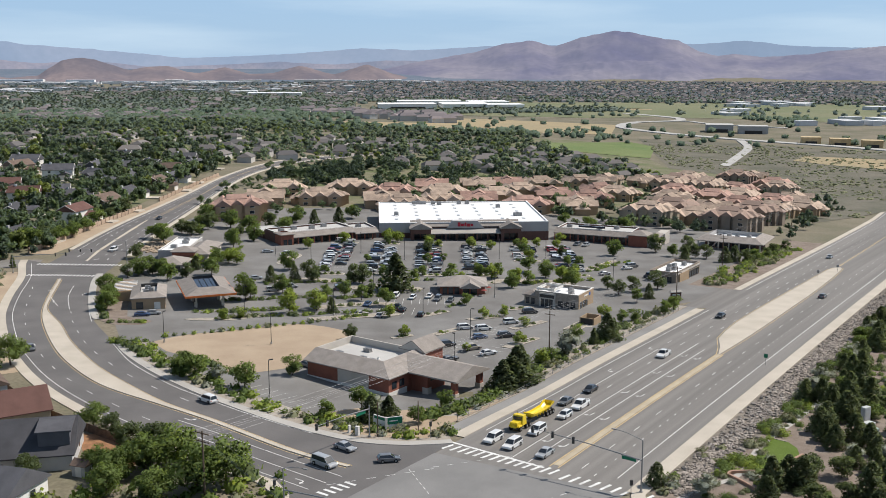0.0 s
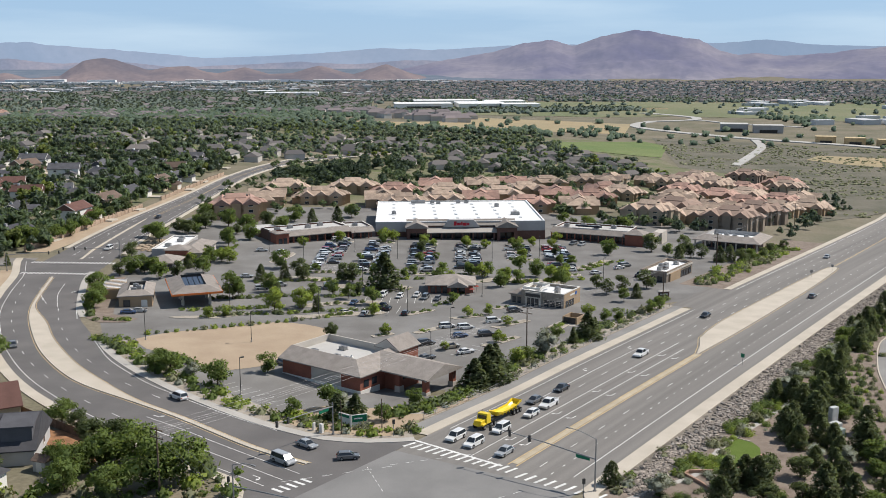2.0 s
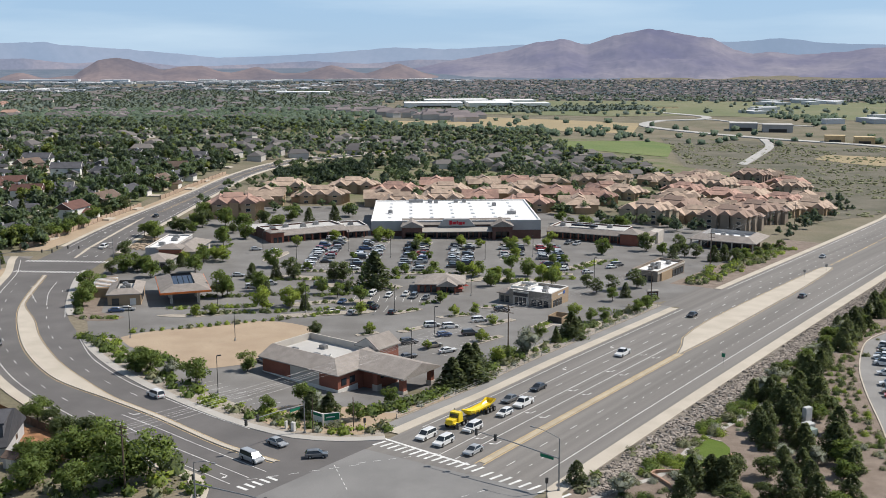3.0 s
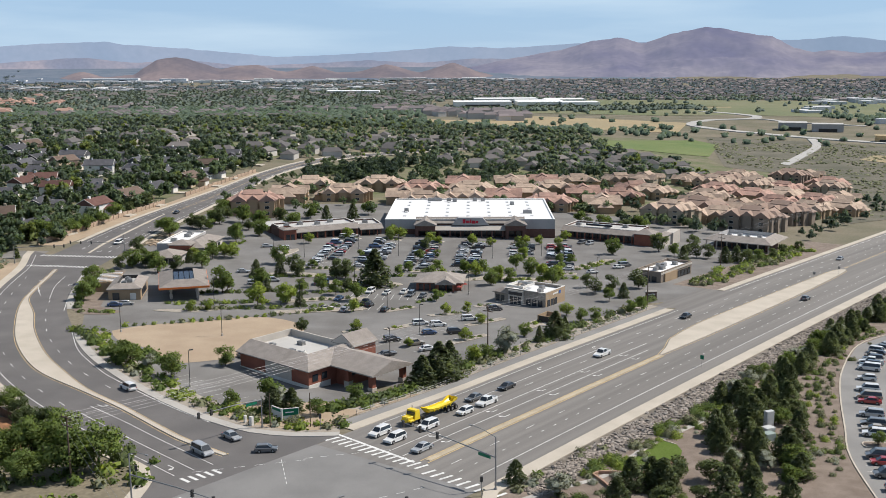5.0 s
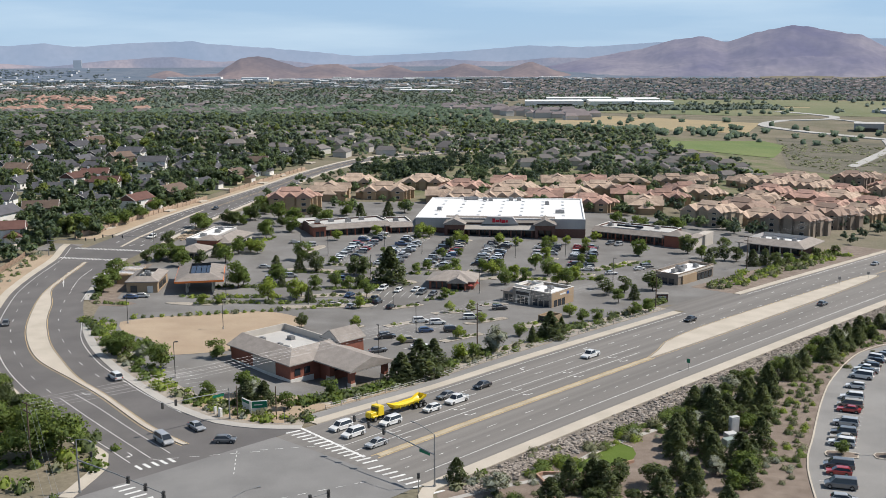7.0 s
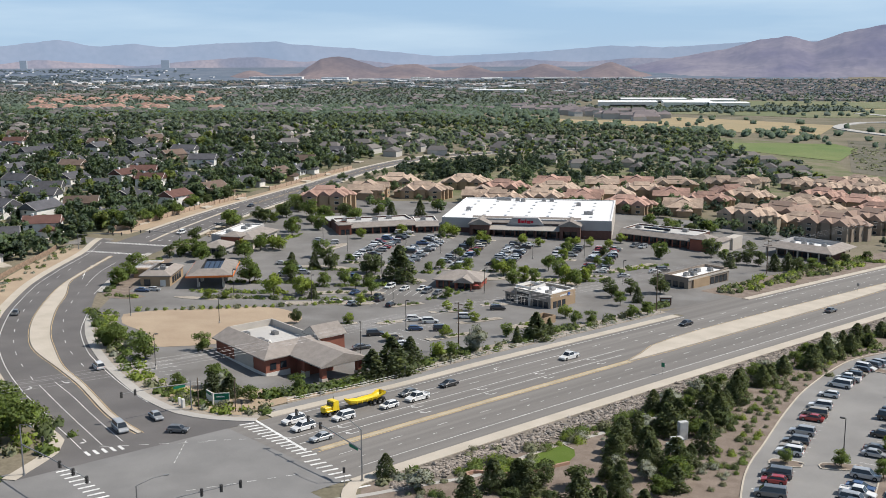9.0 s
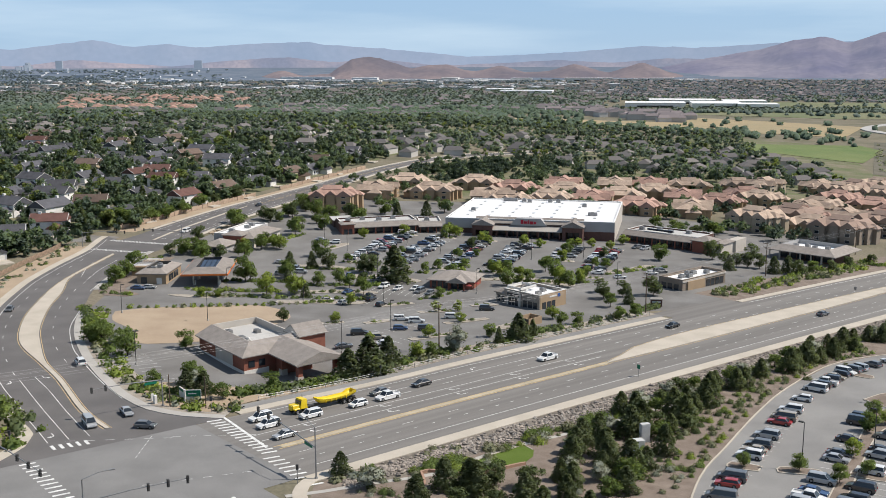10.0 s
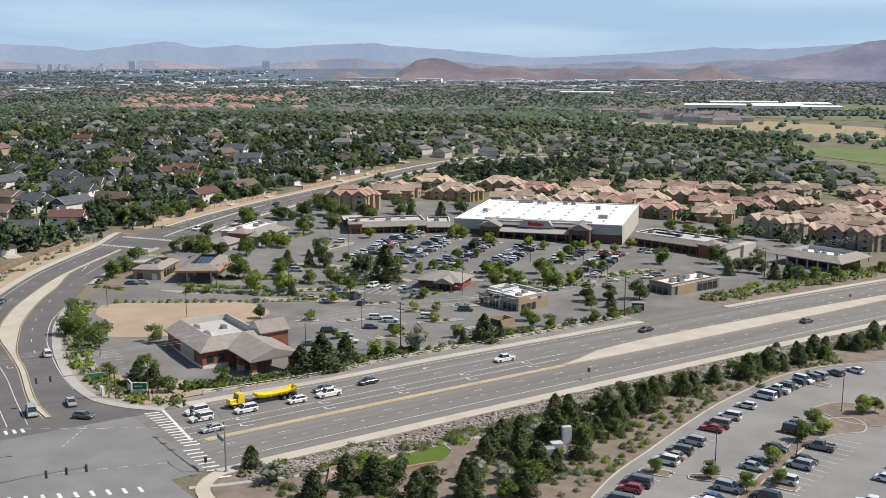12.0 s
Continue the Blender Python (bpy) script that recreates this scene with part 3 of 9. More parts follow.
def mansard(x0, x1, y0, y1, z, h, run, over=0.8, thick=0.3):
    """A sloping skirt of roof round a flat, sunken middle."""
    bm = bmesh.new()
    o = [(x0 - over, y0 - over), (x1 + over, y0 - over), (x1 + over, y1 + over), (x0 - over, y1 + over)]
    i_ = [(x0 + run, y0 + run), (x1 - run, y0 + run), (x1 - run, y1 - run), (x0 + run, y1 - run)]
    lo = [bm.verts.new((*q, z - thick)) for q in o]
    ou = [bm.verts.new((*q, z)) for q in o]
    to = [bm.verts.new((*q, z + h)) for q in i_]
    dn = [bm.verts.new((*q, z + 0.2)) for q in i_]
    for k in range(4):
        j = (k + 1) % 4
        bm.faces.new((ou[k], ou[j], to[j], to[k]))
        bm.faces.new((lo[k], lo[j], ou[j], ou[k]))
        bm.faces.new((to[k], to[j], dn[j], dn[k])).material_index = 1
    bm.faces.new(dn).material_index = 2
    bm.faces.new(lo[::-1])
    return bm


def bay_front(parent, x0, x1, y, z0, z1, n, mat_frame=DARK_TRIM):
    """A row of shop windows set in a wall that faces -y: each pane in its frame."""
    w = (x1 - x0) / n
    for i in range(n):
        a, b = x0 + w * i + 0.25, x0 + w * (i + 1) - 0.25
        bm = bmesh.new()
        for q in ((a, a + 0.1, z0, z1), (b - 0.1, b, z0, z1), (a + 0.1, b - 0.1, z1 - 0.1, z1), (a + 0.1, b - 0.1, z0, z0 + 0.1)):
            box(bm, q[0], q[1], y - 0.08, y + 0.02, q[2], q[3])
        win = part("window", bm, mat_frame, parent)
        part("pane", boxed(a + 0.1, b - 0.1, y - 0.04, y + 0.0, z0 + 0.1, z1 - 0.1), GLASS, win)


def roof_unit(parent, x, y, z, w=2.0, d=1.5, h=1.1):
    """A rooftop air unit: casing, fan ring and curb."""
    bm = bmesh.new()
    box(bm, x - w / 2, x + w / 2, y - d / 2, y + d / 2, z + 0.2, z + h)
    box(bm, x - w / 2 - 0.1, x + w / 2 + 0.1, y - d / 2 - 0.1, y + d / 2 + 0.1, z, z + 0.2)
    rod(bm, (x, y, z + h), (x, y, z + h + 0.15), d * 0.35, seg=10)
    return part("roof_unit", bm, METAL_GREY, parent)


def ring_into(bm, x0, x1, y0, y1, z0, z1, t=0.35, mat=0):
    """Four walls with an open top."""
    box(bm, x0, x1, y0, y0 + t, z0, z1, mat)
    box(bm, x0, x1, y1 - t, y1, z0, z1, mat)
    box(bm, x0, x0 + t, y0 + t, y1 - t, z0, z1, mat)
    box(bm, x1 - t, x1, y0 + t, y1 - t, z0, z1, mat)


def flat_block(ob, x0, x1, y0, y1, z1, wall, roof, drop=0.7, cap=WOOD_TRIM):
    """A flat-roofed block: walls that rise past the roof, a coping, and the roof deck."""
    bm = bmesh.new()
    ring_into(bm, x0, x1, y0, y1, -1.8, z1)
    part("wall", bm, wall, ob)
    bm = bmesh.new()
    ring_into(bm, x0 - 0.06, x1 + 0.06, y0 - 0.06, y1 + 0.06, z1, z1 + 0.12, 0.5)
    part("coping", bm, cap, ob)
    part("roof", boxed(x0 + 0.35, x1 - 0.35, y0 + 0.35, y1 - 0.35, z1 - drop - 0.2, z1 - drop), roof, ob)


def lean_into(bm, x0, x1, y0, z0, y1, z1, thick=0.3):
    """A sloping roof slab that rises from y0, z0 to y1, z1."""
    a = [bm.verts.new(p) for p in ((x0, y0, z0), (x1, y0, z0), (x1, y1, z1), (x0, y1, z1))]
    b = [bm.verts.new(p) for p in ((x0, y0, z0 - thick), (x1, y0, z0 - thick), (x1, y1, z1 - thick), (x0, y1, z1 - thick))]
    bm.faces.new(a)
    bm.faces.new(b[::-1])
    for i in range(4):
        j = (i + 1) % 4
        bm.faces.new((b[i], b[j], a[j], a[i]))


def lean(*args):
    bm = bmesh.new()
    lean_into(bm, *args)
    return bm


DARK_BRICK = material("dark_brick", (0.135, 0.075, 0.062), 0.9, 0.15, 2, 40, 0.4, tint=(0.11, 0.062, 0.052))
PALE_METAL = material("pale_roof_metal", (0.40, 0.37, 0.335), 0.6, 0.06, 4, 30)
SIGN_RED = material("sign_red", (0.45, 0.02, 0.04), 0.4, 0.05, 1, 10)
SIGN_BLUE = material("sign_blue", (0.03, 0.10, 0.35), 0.4, 0.05, 1, 10)
SOLAR = material("solar_glass", (0.02, 0.025, 0.045), 0.15, 0.1, 1, 10, spec=0.6)
STONE_FACE = material("stone_facing", (0.33, 0.29, 0.245), 0.92, 0.2, 0.8, 12, 0.5, tint=(0.24, 0.21, 0.18))

# supermarket
gro = thing("supermarket", -28, 443.5, 3.8, "large supermarket with white flat roof and gabled brick entrances", "store", z=-7.6)
bm = bmesh.new()
ring_into(bm, 0, 75, 0, 66, -1.8, 7.5, 0.4)
part("wall", bm, STUCCO_GREY, gro)
part("roof", boxed(0.4, 74.6, 0.4, 65.6, 6.9, 7.2), WHITE_ROOF, gro, "bright white membrane roof")
bm = bmesh.new()
ring_into(bm, -0.08, 75.08, -0.08, 66.08, 7.5, 7.66, 0.7)
part("coping", bm, WHITE_ROOF, gro)
part("base_course", boxed(-0.15, 13.4, -0.15, -0.002, -1.8, 3.2), DARK_BRICK, gro, "dark brick base")
part("base_course", boxed(62, 75.15, -0.15, -0.002, -1.8, 3.2), DARK_BRICK, gro, "dark brick base")
part("side_wall", boxed(75.002, 75.15, 0.0, 66, -1.8, 7.4), STUCCO, gro, "pale side wall")
part("arcade_wall", boxed(13.4, 62, -1.2, -0.002, -1.8, 6.2), DARK_BRICK, gro, "dark brick arcade wall")
part("arcade_roof", lean(22.4, 53.1, -6.4, 3.7, -1.2, 5.2), PALE_METAL, gro, "pale sloping arcade roof")
part("upper_roof", lean(13.6, 61.8, -1.9, 6.1, 2.6, 8.3), SHINGLE, gro, "grey shingled upper roof")
part("upper_back", boxed(13.6, 61.8, 2.3, 2.6, 7.2, 8.1), STUCCO_GREY, gro)
bm = bmesh.new()
q = [(29.5, 5.3), (46.0, 5.3), (43.2, 8.5), (32.2, 8.5)]
f0 = [bm.verts.new((x, -2.2, z)) for x, z in q]
f1 = [bm.verts.new((x, 1.6, z)) for x, z in q]
bm.faces.new(f0)
bm.faces.new(f1[::-1])
for i in range(4):
    bm.faces.new((f1[i], f1[(i + 1) % 4], f0[(i + 1) % 4], f0[i]))
part("sign_board", bm, STUCCO_GREY, gro, "grey sign board over the middle")
for x0, x1, z0, z1 in ((34.4, 35.6, 6.1, 7.9), (35.8, 37.4, 6.2, 7.3), (37.6, 38.2, 6.2, 7.8), (38.4, 40.0, 6.0, 7.3), (40.2, 41.2, 6.2, 7.2)):
    part("red_emblem", boxed(x0, x1, -2.34, -2.2, z0, z1), SIGN_RED, gro, "plain red emblem shape")
for x in (18, 57.5):
    part("entrance_tower", boxed(x - 4.4, x + 4.4, -6.8, -1.2, 3.6, 6.0), DARK_BRICK, gro, "brick entrance tower")
    for sx in (-1, 1):
        part("tower_pier", boxed(*sorted((x + sx * 4.4, x + sx * 3.0)), -6.8, -5.4, -1.8, 3.6), DARK_BRICK, gro)
        part("tower_pier", boxed(*sorted((x + sx * 4.4, x + sx * 3.4)), -5.4, -1.2, -1.8, 3.6), DARK_BRICK, gro)
    part("tower_roof", hipped(x - 4.4, x + 4.4, -6.8, 5.5, 6.0, 2.3, 0.6, 0.3, True), SHINGLE, gro, "gabled shingle roof")
    bm = bmesh.new()
    poly(bm, [(x - 4.4, -6.8, 6.0), (x + 4.4, -6.8, 6.0), (x, -6.8, 8.0)])
    part("tower_gable", bm, DARK_BRICK, gro)
    bay_front(gro, x - 2.9, x + 2.9, -1.25, 0.1, 3.0, 2)
for k in range(7):
    part("arcade_post", boxed(24 + 4.6 * k, 24.6 + 4.6 * k, -6.1, -5.5, -1.8, 3.5), DARK_BRICK, gro)
bay_front(gro, 24, 52, -1.25, 0.2, 2.8, 8)
sky_bm = boxed(-0.7, 0.7, -1.3, 1.3, 0, 0.35)
bmesh.ops.bevel(sky_bm, geom=sky_bm.edges[:], offset=0.12, segments=1, affect="EDGES")
first = part("skylight", sky_bm, material("skylight_dome", (0.62, 0.63, 0.64), 0.3, 0.05, 1, 10), gro)
first.matrix_basis = pose(8, 12, 7.2)
for i in range(7):
    for j in range(5):
        if i or j:
            o = new("skylight", first.data)
            o.parent = gro
            o.matrix_basis = pose(8 + 9.6 * i, 12 + 11 * j, 7.2)
for x, y, w in ((20, 61, 7), (64, 20, 4), (30, 58, 2), (40, 60, 2), (44, 60, 2), (8, 25, 2), (58, 47, 2), (27, 60, 2)):
    roof_unit(gro, x, y, 7.2, w, 2, 1.5)

# rows of shops
def shop_row(x, y, turn, z, L, label, h=4.9, roof_front=True):
    ob = thing("shop_row", x, y, turn, label, "store", z=z, group="shop rows")
    flat_block(ob, 0, L, 3.2, 18, h + 0.5, DARK_BRICK, GREY_ROOF, 0.6)
    part("shop_front", boxed(0.2, L - 0.2, 2.9, 3.2, -1.8, h - 1.2), DARK_BRICK, ob)
    part("canopy_roof", lean(-0.4, L + 0.2, -0.6, h - 1.2, 3.6, h + 0.7), SHINGLE, ob, "grey shingled canopy")
    for k in range(int(L / 3.6) + 1):
        part("canopy_post", boxed(k * 3.6, k * 3.6 + 0.45, -0.3, 0.15, -1.8, h - 1.3), BRICK, ob)
    bay_front(ob, 0.6, L - 0.6, 2.9, 0.2, 2.7, max(3, int(L / 3.6)))
    for k in range(max(1, int(L / 7))):
        roof_unit(ob, 4 + 7 * k, 10 + (k % 2) * 3, h - 0.1, 2.2, 1.6, 1.3)
    return ob


row = shop_row(-67, 417.2, 31.0, -6.0, 34, "low brick shop row with grey canopy")
part("corner_tower", boxed(-0.5, 5.0, -1.0, 6.0, -1.8, 5.6), BRICK, row, "red brick corner pavilion")
part("tower_roof", mansard(-0.5, 5.0, -1.0, 6.0, 5.4, 0.7, 1.4, 0.5), [SHINGLE, BRICK, GREY_ROOF], row)
bay_front(row, 0.2, 4.4, -1.04, 0.1, 3.2, 2)
part("rear_wing", boxed(-1.2, 8.0, 18.02, 30, -1.8, 4.2), DARK_BRICK, row)
part("wing_roof", boxed(-1.5, 8.3, 18.02, 30.3, 4.2, 4.45), GREY_ROOF, row)
part("west_wall", boxed(-0.5, -0.02, 6.0, 18, -1.8, 5.0), DARK_BRICK, row)
shop_row(-37.5, 435.0, 22.0, -6.9, 10, "short brick shop row joining the supermarket")
row3 = shop_row(50, 451.5, -24.0, -8.6, 34, "low brick shop row with long grey canopy", 4.4)
part("solar_panel", boxed(10, 22, 3.8, 4.4, 5.6, 6.4), SOLAR, row3, "dark panel row on the roof")
part("end_pavilion", boxed(34, 42, -1.5, 7, -1.8, 4.6), BRICK, row3, "red end pavilion")
part("pavilion_roof", hipped(34, 42, -1.5, 7, 4.6, 1.9, 0.7), SHINGLE, row3)
part("end_gable", boxed(42, 46, 0, 12, -1.8, 3.6), STUCCO, row3, "pale lit end wing")
part("end_gable_roof", hipped(42, 46, 0, 12, 3.6, 1.2, 0.4), SHINGLE, row3)
part("screen_wall", boxed(43, 47, 12, 22, -1.8, 3.9), STUCCO, row3, "pale screen wall")

# hall with a mansard roof
hall = thing("office_hall", 110.5, 437.5, -29.0, "low hall with grey mansard roof and dark porch", "building", z=-9.9)
part("wall", boxed(2.5, 25, 4.5, 20, -1.8, 3.6), DARK_BRICK, hall)
part("roof", mansard(0, 27.6, 0, 22.5, 3.7, 2.0, 3.8), [SHINGLE, STUCCO_GREY, WHITE_ROOF], hall)
for k in range(7):
    part("porch_post", boxed(0.2 + 4.4 * k, 0.7 + 4.4 * k, 0.2, 0.7, -1.8, 3.5), STUCCO, hall)
bay_front(hall, 3, 24.5, 4.46, 0.2, 2.8, 6)
for x, y in ((7, 10), (11, 12), (15, 10), (19.5, 12)):
    roof_unit(hall, x, y, 4.05, 1.8, 1.5, 1.2)

# corner shop by the driveway
pad = thing("corner_shop", 81.8, 350.5, 57.0, "brown corner shop with white flat roof", "store", z=-7.0)
flat_block(pad, 0, 24.5, 0, 9.8, 4.2, TAUPE, WHITE_ROOF, 0.8, TAUPE)
part("front_bay", boxed(2.5, 12, -0.5, 0.0, -1.8, 3.4), TAN, pad, "tan front bay")
part("fascia", boxed(-0.15, 24.6, -0.2, 0.0, 3.3, 3.9), STUCCO, pad, "pale fascia band")
bay_front(pad, 13, 23.5, -0.06, 0.2, 2.6, 4)
for k in range(3):
    window_side = boxed(-0.08, 0.0, 1.6 + 2.6 * k, 3.4 + 2.6 * k, 0.4, 2.5)
    part("side_window", window_side, GLASS, pad)
for x, y, w in ((6, 5, 1.8), (9, 4, 2.2), (14, 6, 2.4), (19, 4, 1.6), (12, 7, 1.4)):
    roof_unit(pad, x, y, 3.4, w, 1.5, 1.2)

# cafe
cafe = thing("cafe", 41.8, 307.5, 60.0, "small stone-faced cafe with white parapet roof", "store", z=-6.0)
flat_block(cafe, 0, 12.6, 0, 14.6, 5.2, STONE_FACE, WHITE_ROOF, 0.9)
bm = bmesh.new()
ring_into(bm, 1.2, 8.4, 8.6, 14.7, 5.32, 6.0, 0.3)
part("raised_parapet", bm, WOOD_TRIM, cafe, "white raised parapet over the entrance")
part("lit_facing", boxed(0.3, 12.3, -0.12, -0.002, -1.8, 5.1), TAN, cafe, "tan rendered street front")
bay_front(cafe, 1.0, 7.5, -0.14, 0.2, 2.8, 3)
part("blue_emblem", boxed(8.4, 9.6, -0.2, -0.12, 3.6, 4.6), SIGN_BLUE, cafe, "plain blue emblem")
part("pale_emblem", boxed(4.6, 7.8, -0.2, -0.12, 3.9, 4.4), WOOD_TRIM, cafe)
part("entrance", boxed(-0.6, 0.0, 7.6, 13.0, -1.8, 4.9), STUCCO, cafe, "pale entrance surround")
for k in range(3):
    part("entrance_glass", boxed(-0.66, -0.6, 8.3 + 1.4 * k, 9.5 + 1.4 * k, 0.1, 3.0), GLASS, cafe)
part("fascia_band", boxed(-0.7, -0.6, 7.8, 12.8, 3.4, 4.4), STEEL_DARK, cafe, "dark sign band over the doors")
for k in range(3):
    part("front_window", boxed(-0.06, 0.0, 0.9 + 2.1 * k, 2.5 + 2.1 * k, 0.3, 2.7), GLASS, cafe)
part("side_wing", boxed(0.5, 9, 14.6, 18.6, -1.8, 3.6), STONE_FACE, cafe)
part("side_roof", hipped(0.5, 9, 14.6, 18.6, 3.6, 1.2, 0.6), SHINGLE, cafe)
for k in range(2):
    part("side_window", boxed(0.42, 0.5, 15.0 + 1.8 * k, 16.2 + 1.8 * k, 0.6, 2.6), GLASS, cafe)
for x, y in ((4, 4), (8.5, 6.0), (4.5, 11.0), (7.5, 12.0)):
    roof_unit(cafe, x, y, 4.3, 1.7, 1.4, 1.0)
bins = thing("bin_enclosure", 43.4, 284.5, 60, "tan block bin enclosure with pale slab", "enclosure")
bm = bmesh.new()
ring_into(bm, 0, 5.5, 0, 4.5, -0.6, 2.0, 0.25)
part("wall", bm, TAN, bins)
part("gate", boxed(-0.08, 0.0, 0.4, 4.1, 0.1, 1.8), DARK_TRIM, bins)
part("slab", boxed(-4.5, -0.1, 0, 4.5, -0.5, 0.08), CONCRETE, bins)
arch = thing("entrance_sign", 73.6, 322.5, 12, "low entrance sign with arched cap", "sign")
part("sign_panel", boxed(0.2, 3.8, -0.2, 0.2, -0.3, 2.3), DARK_BRICK, arch)
part("cap", hipped(0.0, 4.0, -0.35, 0.35, 2.4, 0.5, 0.15, 0.15), PALE_METAL, arch)
part("lettering_bar", boxed(0.7, 3.3, -0.24, -0.2, 1.2, 1.7), WOOD_TRIM, arch)

# cottage shop
hut = thing("cottage_shop", -1.0, 332.5, 0.0, "small brick shop with hipped grey roof", "store", z=-6.4)
part("wall", boxed(0, 15, 0, 12, -1.8, 3.1), BRICK, hut)
part("roof", hipped(0, 15, 0, 12, 3.1, 2.4, 1.0), SHINGLE, hut)
part("porch_roof", hipped(7, 13, -2.6, 4, 3.0, 1.7, 0.5, 0.25, True), SHINGLE, hut)
bm = bmesh.new()
poly(bm, [(7, -2.6, 3.0), (13, -2.6, 3.0), (10, -2.6, 4.5)])
part("porch_gable", bm, BRICK, hut)
for x in (7.2, 12.4):
    part("porch_post", boxed(x, x + 0.4, -2.5, -2.1, -1.8, 2.9), BRICK, hut)
bay_front(hut, 0.6, 6.6, -0.06, 0.3, 2.5, 3)
bay_front(hut, 7.4, 12.6, -0.06, 0.1, 2.6, 2)
part("terrace", boxed(-1, 17, -5, -0.1, -1.0, 0.12), CONCRETE, hut)
RED_CLOTH = material("red_cloth", (0.30, 0.06, 0.05), 0.8, 0.1, 1, 10)
for x, y in ((14.6, -2.8), (16.2, 1.5)):
    um = thing("parasol", -1.0 + x, 332.5 + y, 0, "red terrace parasol on a pole", "parasol", z=-6.3)
    bm = bmesh.new()
    rod(bm, (0, 0, 0), (0, 0, 2.5), 0.04, seg=6)
    part("pole", bm, METAL_GREY, um)
    bm = bmesh.new()
    rod(bm, (0, 0, 2.1), (0, 0, 2.6), 1.0, 0.05, 8)
    part("canopy", bm, RED_CLOTH, um)

# filling station
gas = thing("fuel_canopy", -78.2, 302.2, 20.5, "filling station canopy with grey roof and orange band", "canopy", z=-4.9)
part("roof", mansard(0.8, 14.5, 0.8, 24.8, 5.0, 1.6, 3.6), [SHINGLE, STEEL_DARK, STEEL_DARK], gas)
for k in range(4):
    part("solar_panel", lean(4.6 + 1.7 * k, 6.1 + 1.7 * k, 5.4, 5.5, 20, 6.1, 0.1), SOLAR, gas)
ORANGE = material("orange_band", (0.75, 0.20, 0.05), 0.5, 0.05, 2, 10)
bm = bmesh.new()
for q in ((-0.1, 15.4, -0.12, 0.0), (-0.1, 15.4, 25.6, 25.72)):
    box(bm, q[0], q[1], q[2], q[3], 4.35, 4.95)
for q in ((-0.12, 0.0), (15.3, 15.42)):
    box(bm, q[0], q[1], 0.0, 25.6, 4.35, 4.95)
part("band", bm, ORANGE, gas, "orange fascia band")
for x in (3.5, 11.8):
    for y in (3.5, 12.8, 22):
        part("post", boxed(x - 0.25, x + 0.25, y - 0.25, y + 0.25, -1.4, 4.6), STUCCO, gas)
        bm = boxed(x - 0.45, x + 0.45, y + 1.0, y + 1.6, -0.9, 1.9)
        pump = part("fuel_pump", bm, WOOD_TRIM, gas, "white fuel pump")
        part("pump_screen", boxed(x - 0.48, x - 0.45, y + 1.1, y + 1.5, 0.9, 1.5), DARK_TRIM, pump)
part("forecourt", boxed(-6, 17, -6, 27, -1.6, -0.9), CONCRETE_GREY, gas)
shop = thing("fuel_shop", -94.5, 301.6, 14.0, "tan filling station shop with hipped grey roof", "store", z=-4.0)
part("wall", boxed(0, 9.8, 0, 17, -1.8, 3.6), TAN, shop)
part("roof", mansard(0, 9.8, 0, 17, 3.7, 1.3, 2.4, 0.5), [SHINGLE, STEEL_DARK, GREY_ROOF], shop)
bay_front(shop, 1.0, 3.6, -0.05, 0.1, 2.4, 1)
for k in range(4):
    part("side_window", boxed(9.8, 9.88, 3 + 2.8 * k, 5.2 + 2.8 * k, 0.4, 2.6), GLASS, shop)
for x, y in ((4.2, 5), (5.5, 8), (4.5, 11)):
    roof_unit(shop, x, y, 4.05, 1.6, 1.4, 1.0)
part("service_door", boxed(6.6, 8.4, -0.06, 0.0, 0, 2.2), WOOD_TRIM, shop)
louvre = thing("wash_shelter", -103.0, 311.5, 14.0, "white slatted car wash shelter", "shelter", z=-3.9)
part("wall", boxed(0, 6.4, 0, 15, -1.6, 3.1), TAN, louvre)
for k in range(7):
    part("slat", lean(-0.3, 6.7, 0.2 + 2.1 * k, 3.75, 1.45 + 2.1 * k, 3.6, 0.14), WHITE_ROOF, louvre)

# restaurant
food = thing("restaurant", -107, 374.5, 0.0, "low restaurant with white roof and brick front", "restaurant", z=-4.6)
flat_block(food, 0, 10, 2, 31, 5.0, STUCCO_GREY, WHITE_ROOF, 0.5)
part("hall", boxed(10, 19, 0, 24, -1.8, 4.0), STUCCO, food)
part("hall_roof", hipped(10, 19, 0, 24, 4.0, 2.0, 0.8), SHINGLE, food)
part("brick_tower", boxed(6.5, 14.5, -2.5, 5, -1.8, 5.4), BRICK, food, "red brick tower front")
part("tower_roof", hipped(6.5, 14.5, -2.5, 5, 5.4, 1.5, 0.7), SHINGLE, food)
part("front_wing", boxed(3.5, 13.5, -15, -3, -1.8, 3.0), STUCCO_GREY, food)
part("front_roof", hipped(3.5, 13.5, -15, -3, 3.0, 2.1, 0.7), SHINGLE, food)
bay_front(food, 4.2, 12.8, -15.05, 0.3, 2.4, 4)
for k in range(5):
    part("side_window", boxed(19.0, 19.08, 2 + 4 * k, 5 + 4 * k, 0.3, 2.6), GLASS, food)
for x, y in ((4, 10), (6, 20), (5, 26)):
    roof_unit(food, x, y, 4.5, 2.2, 1.8, 1.2)

# bank
bank = thing("bank", -12.1, 218.9, -35.6, "brick bank with grey shingle roof and drive-through porch", "bank", z=-2.95)
part("wall", boxed(-25, -0.4, 0.4, 17.0, -1.8, 3.75), BRICK, bank)
bm = bmesh.new()
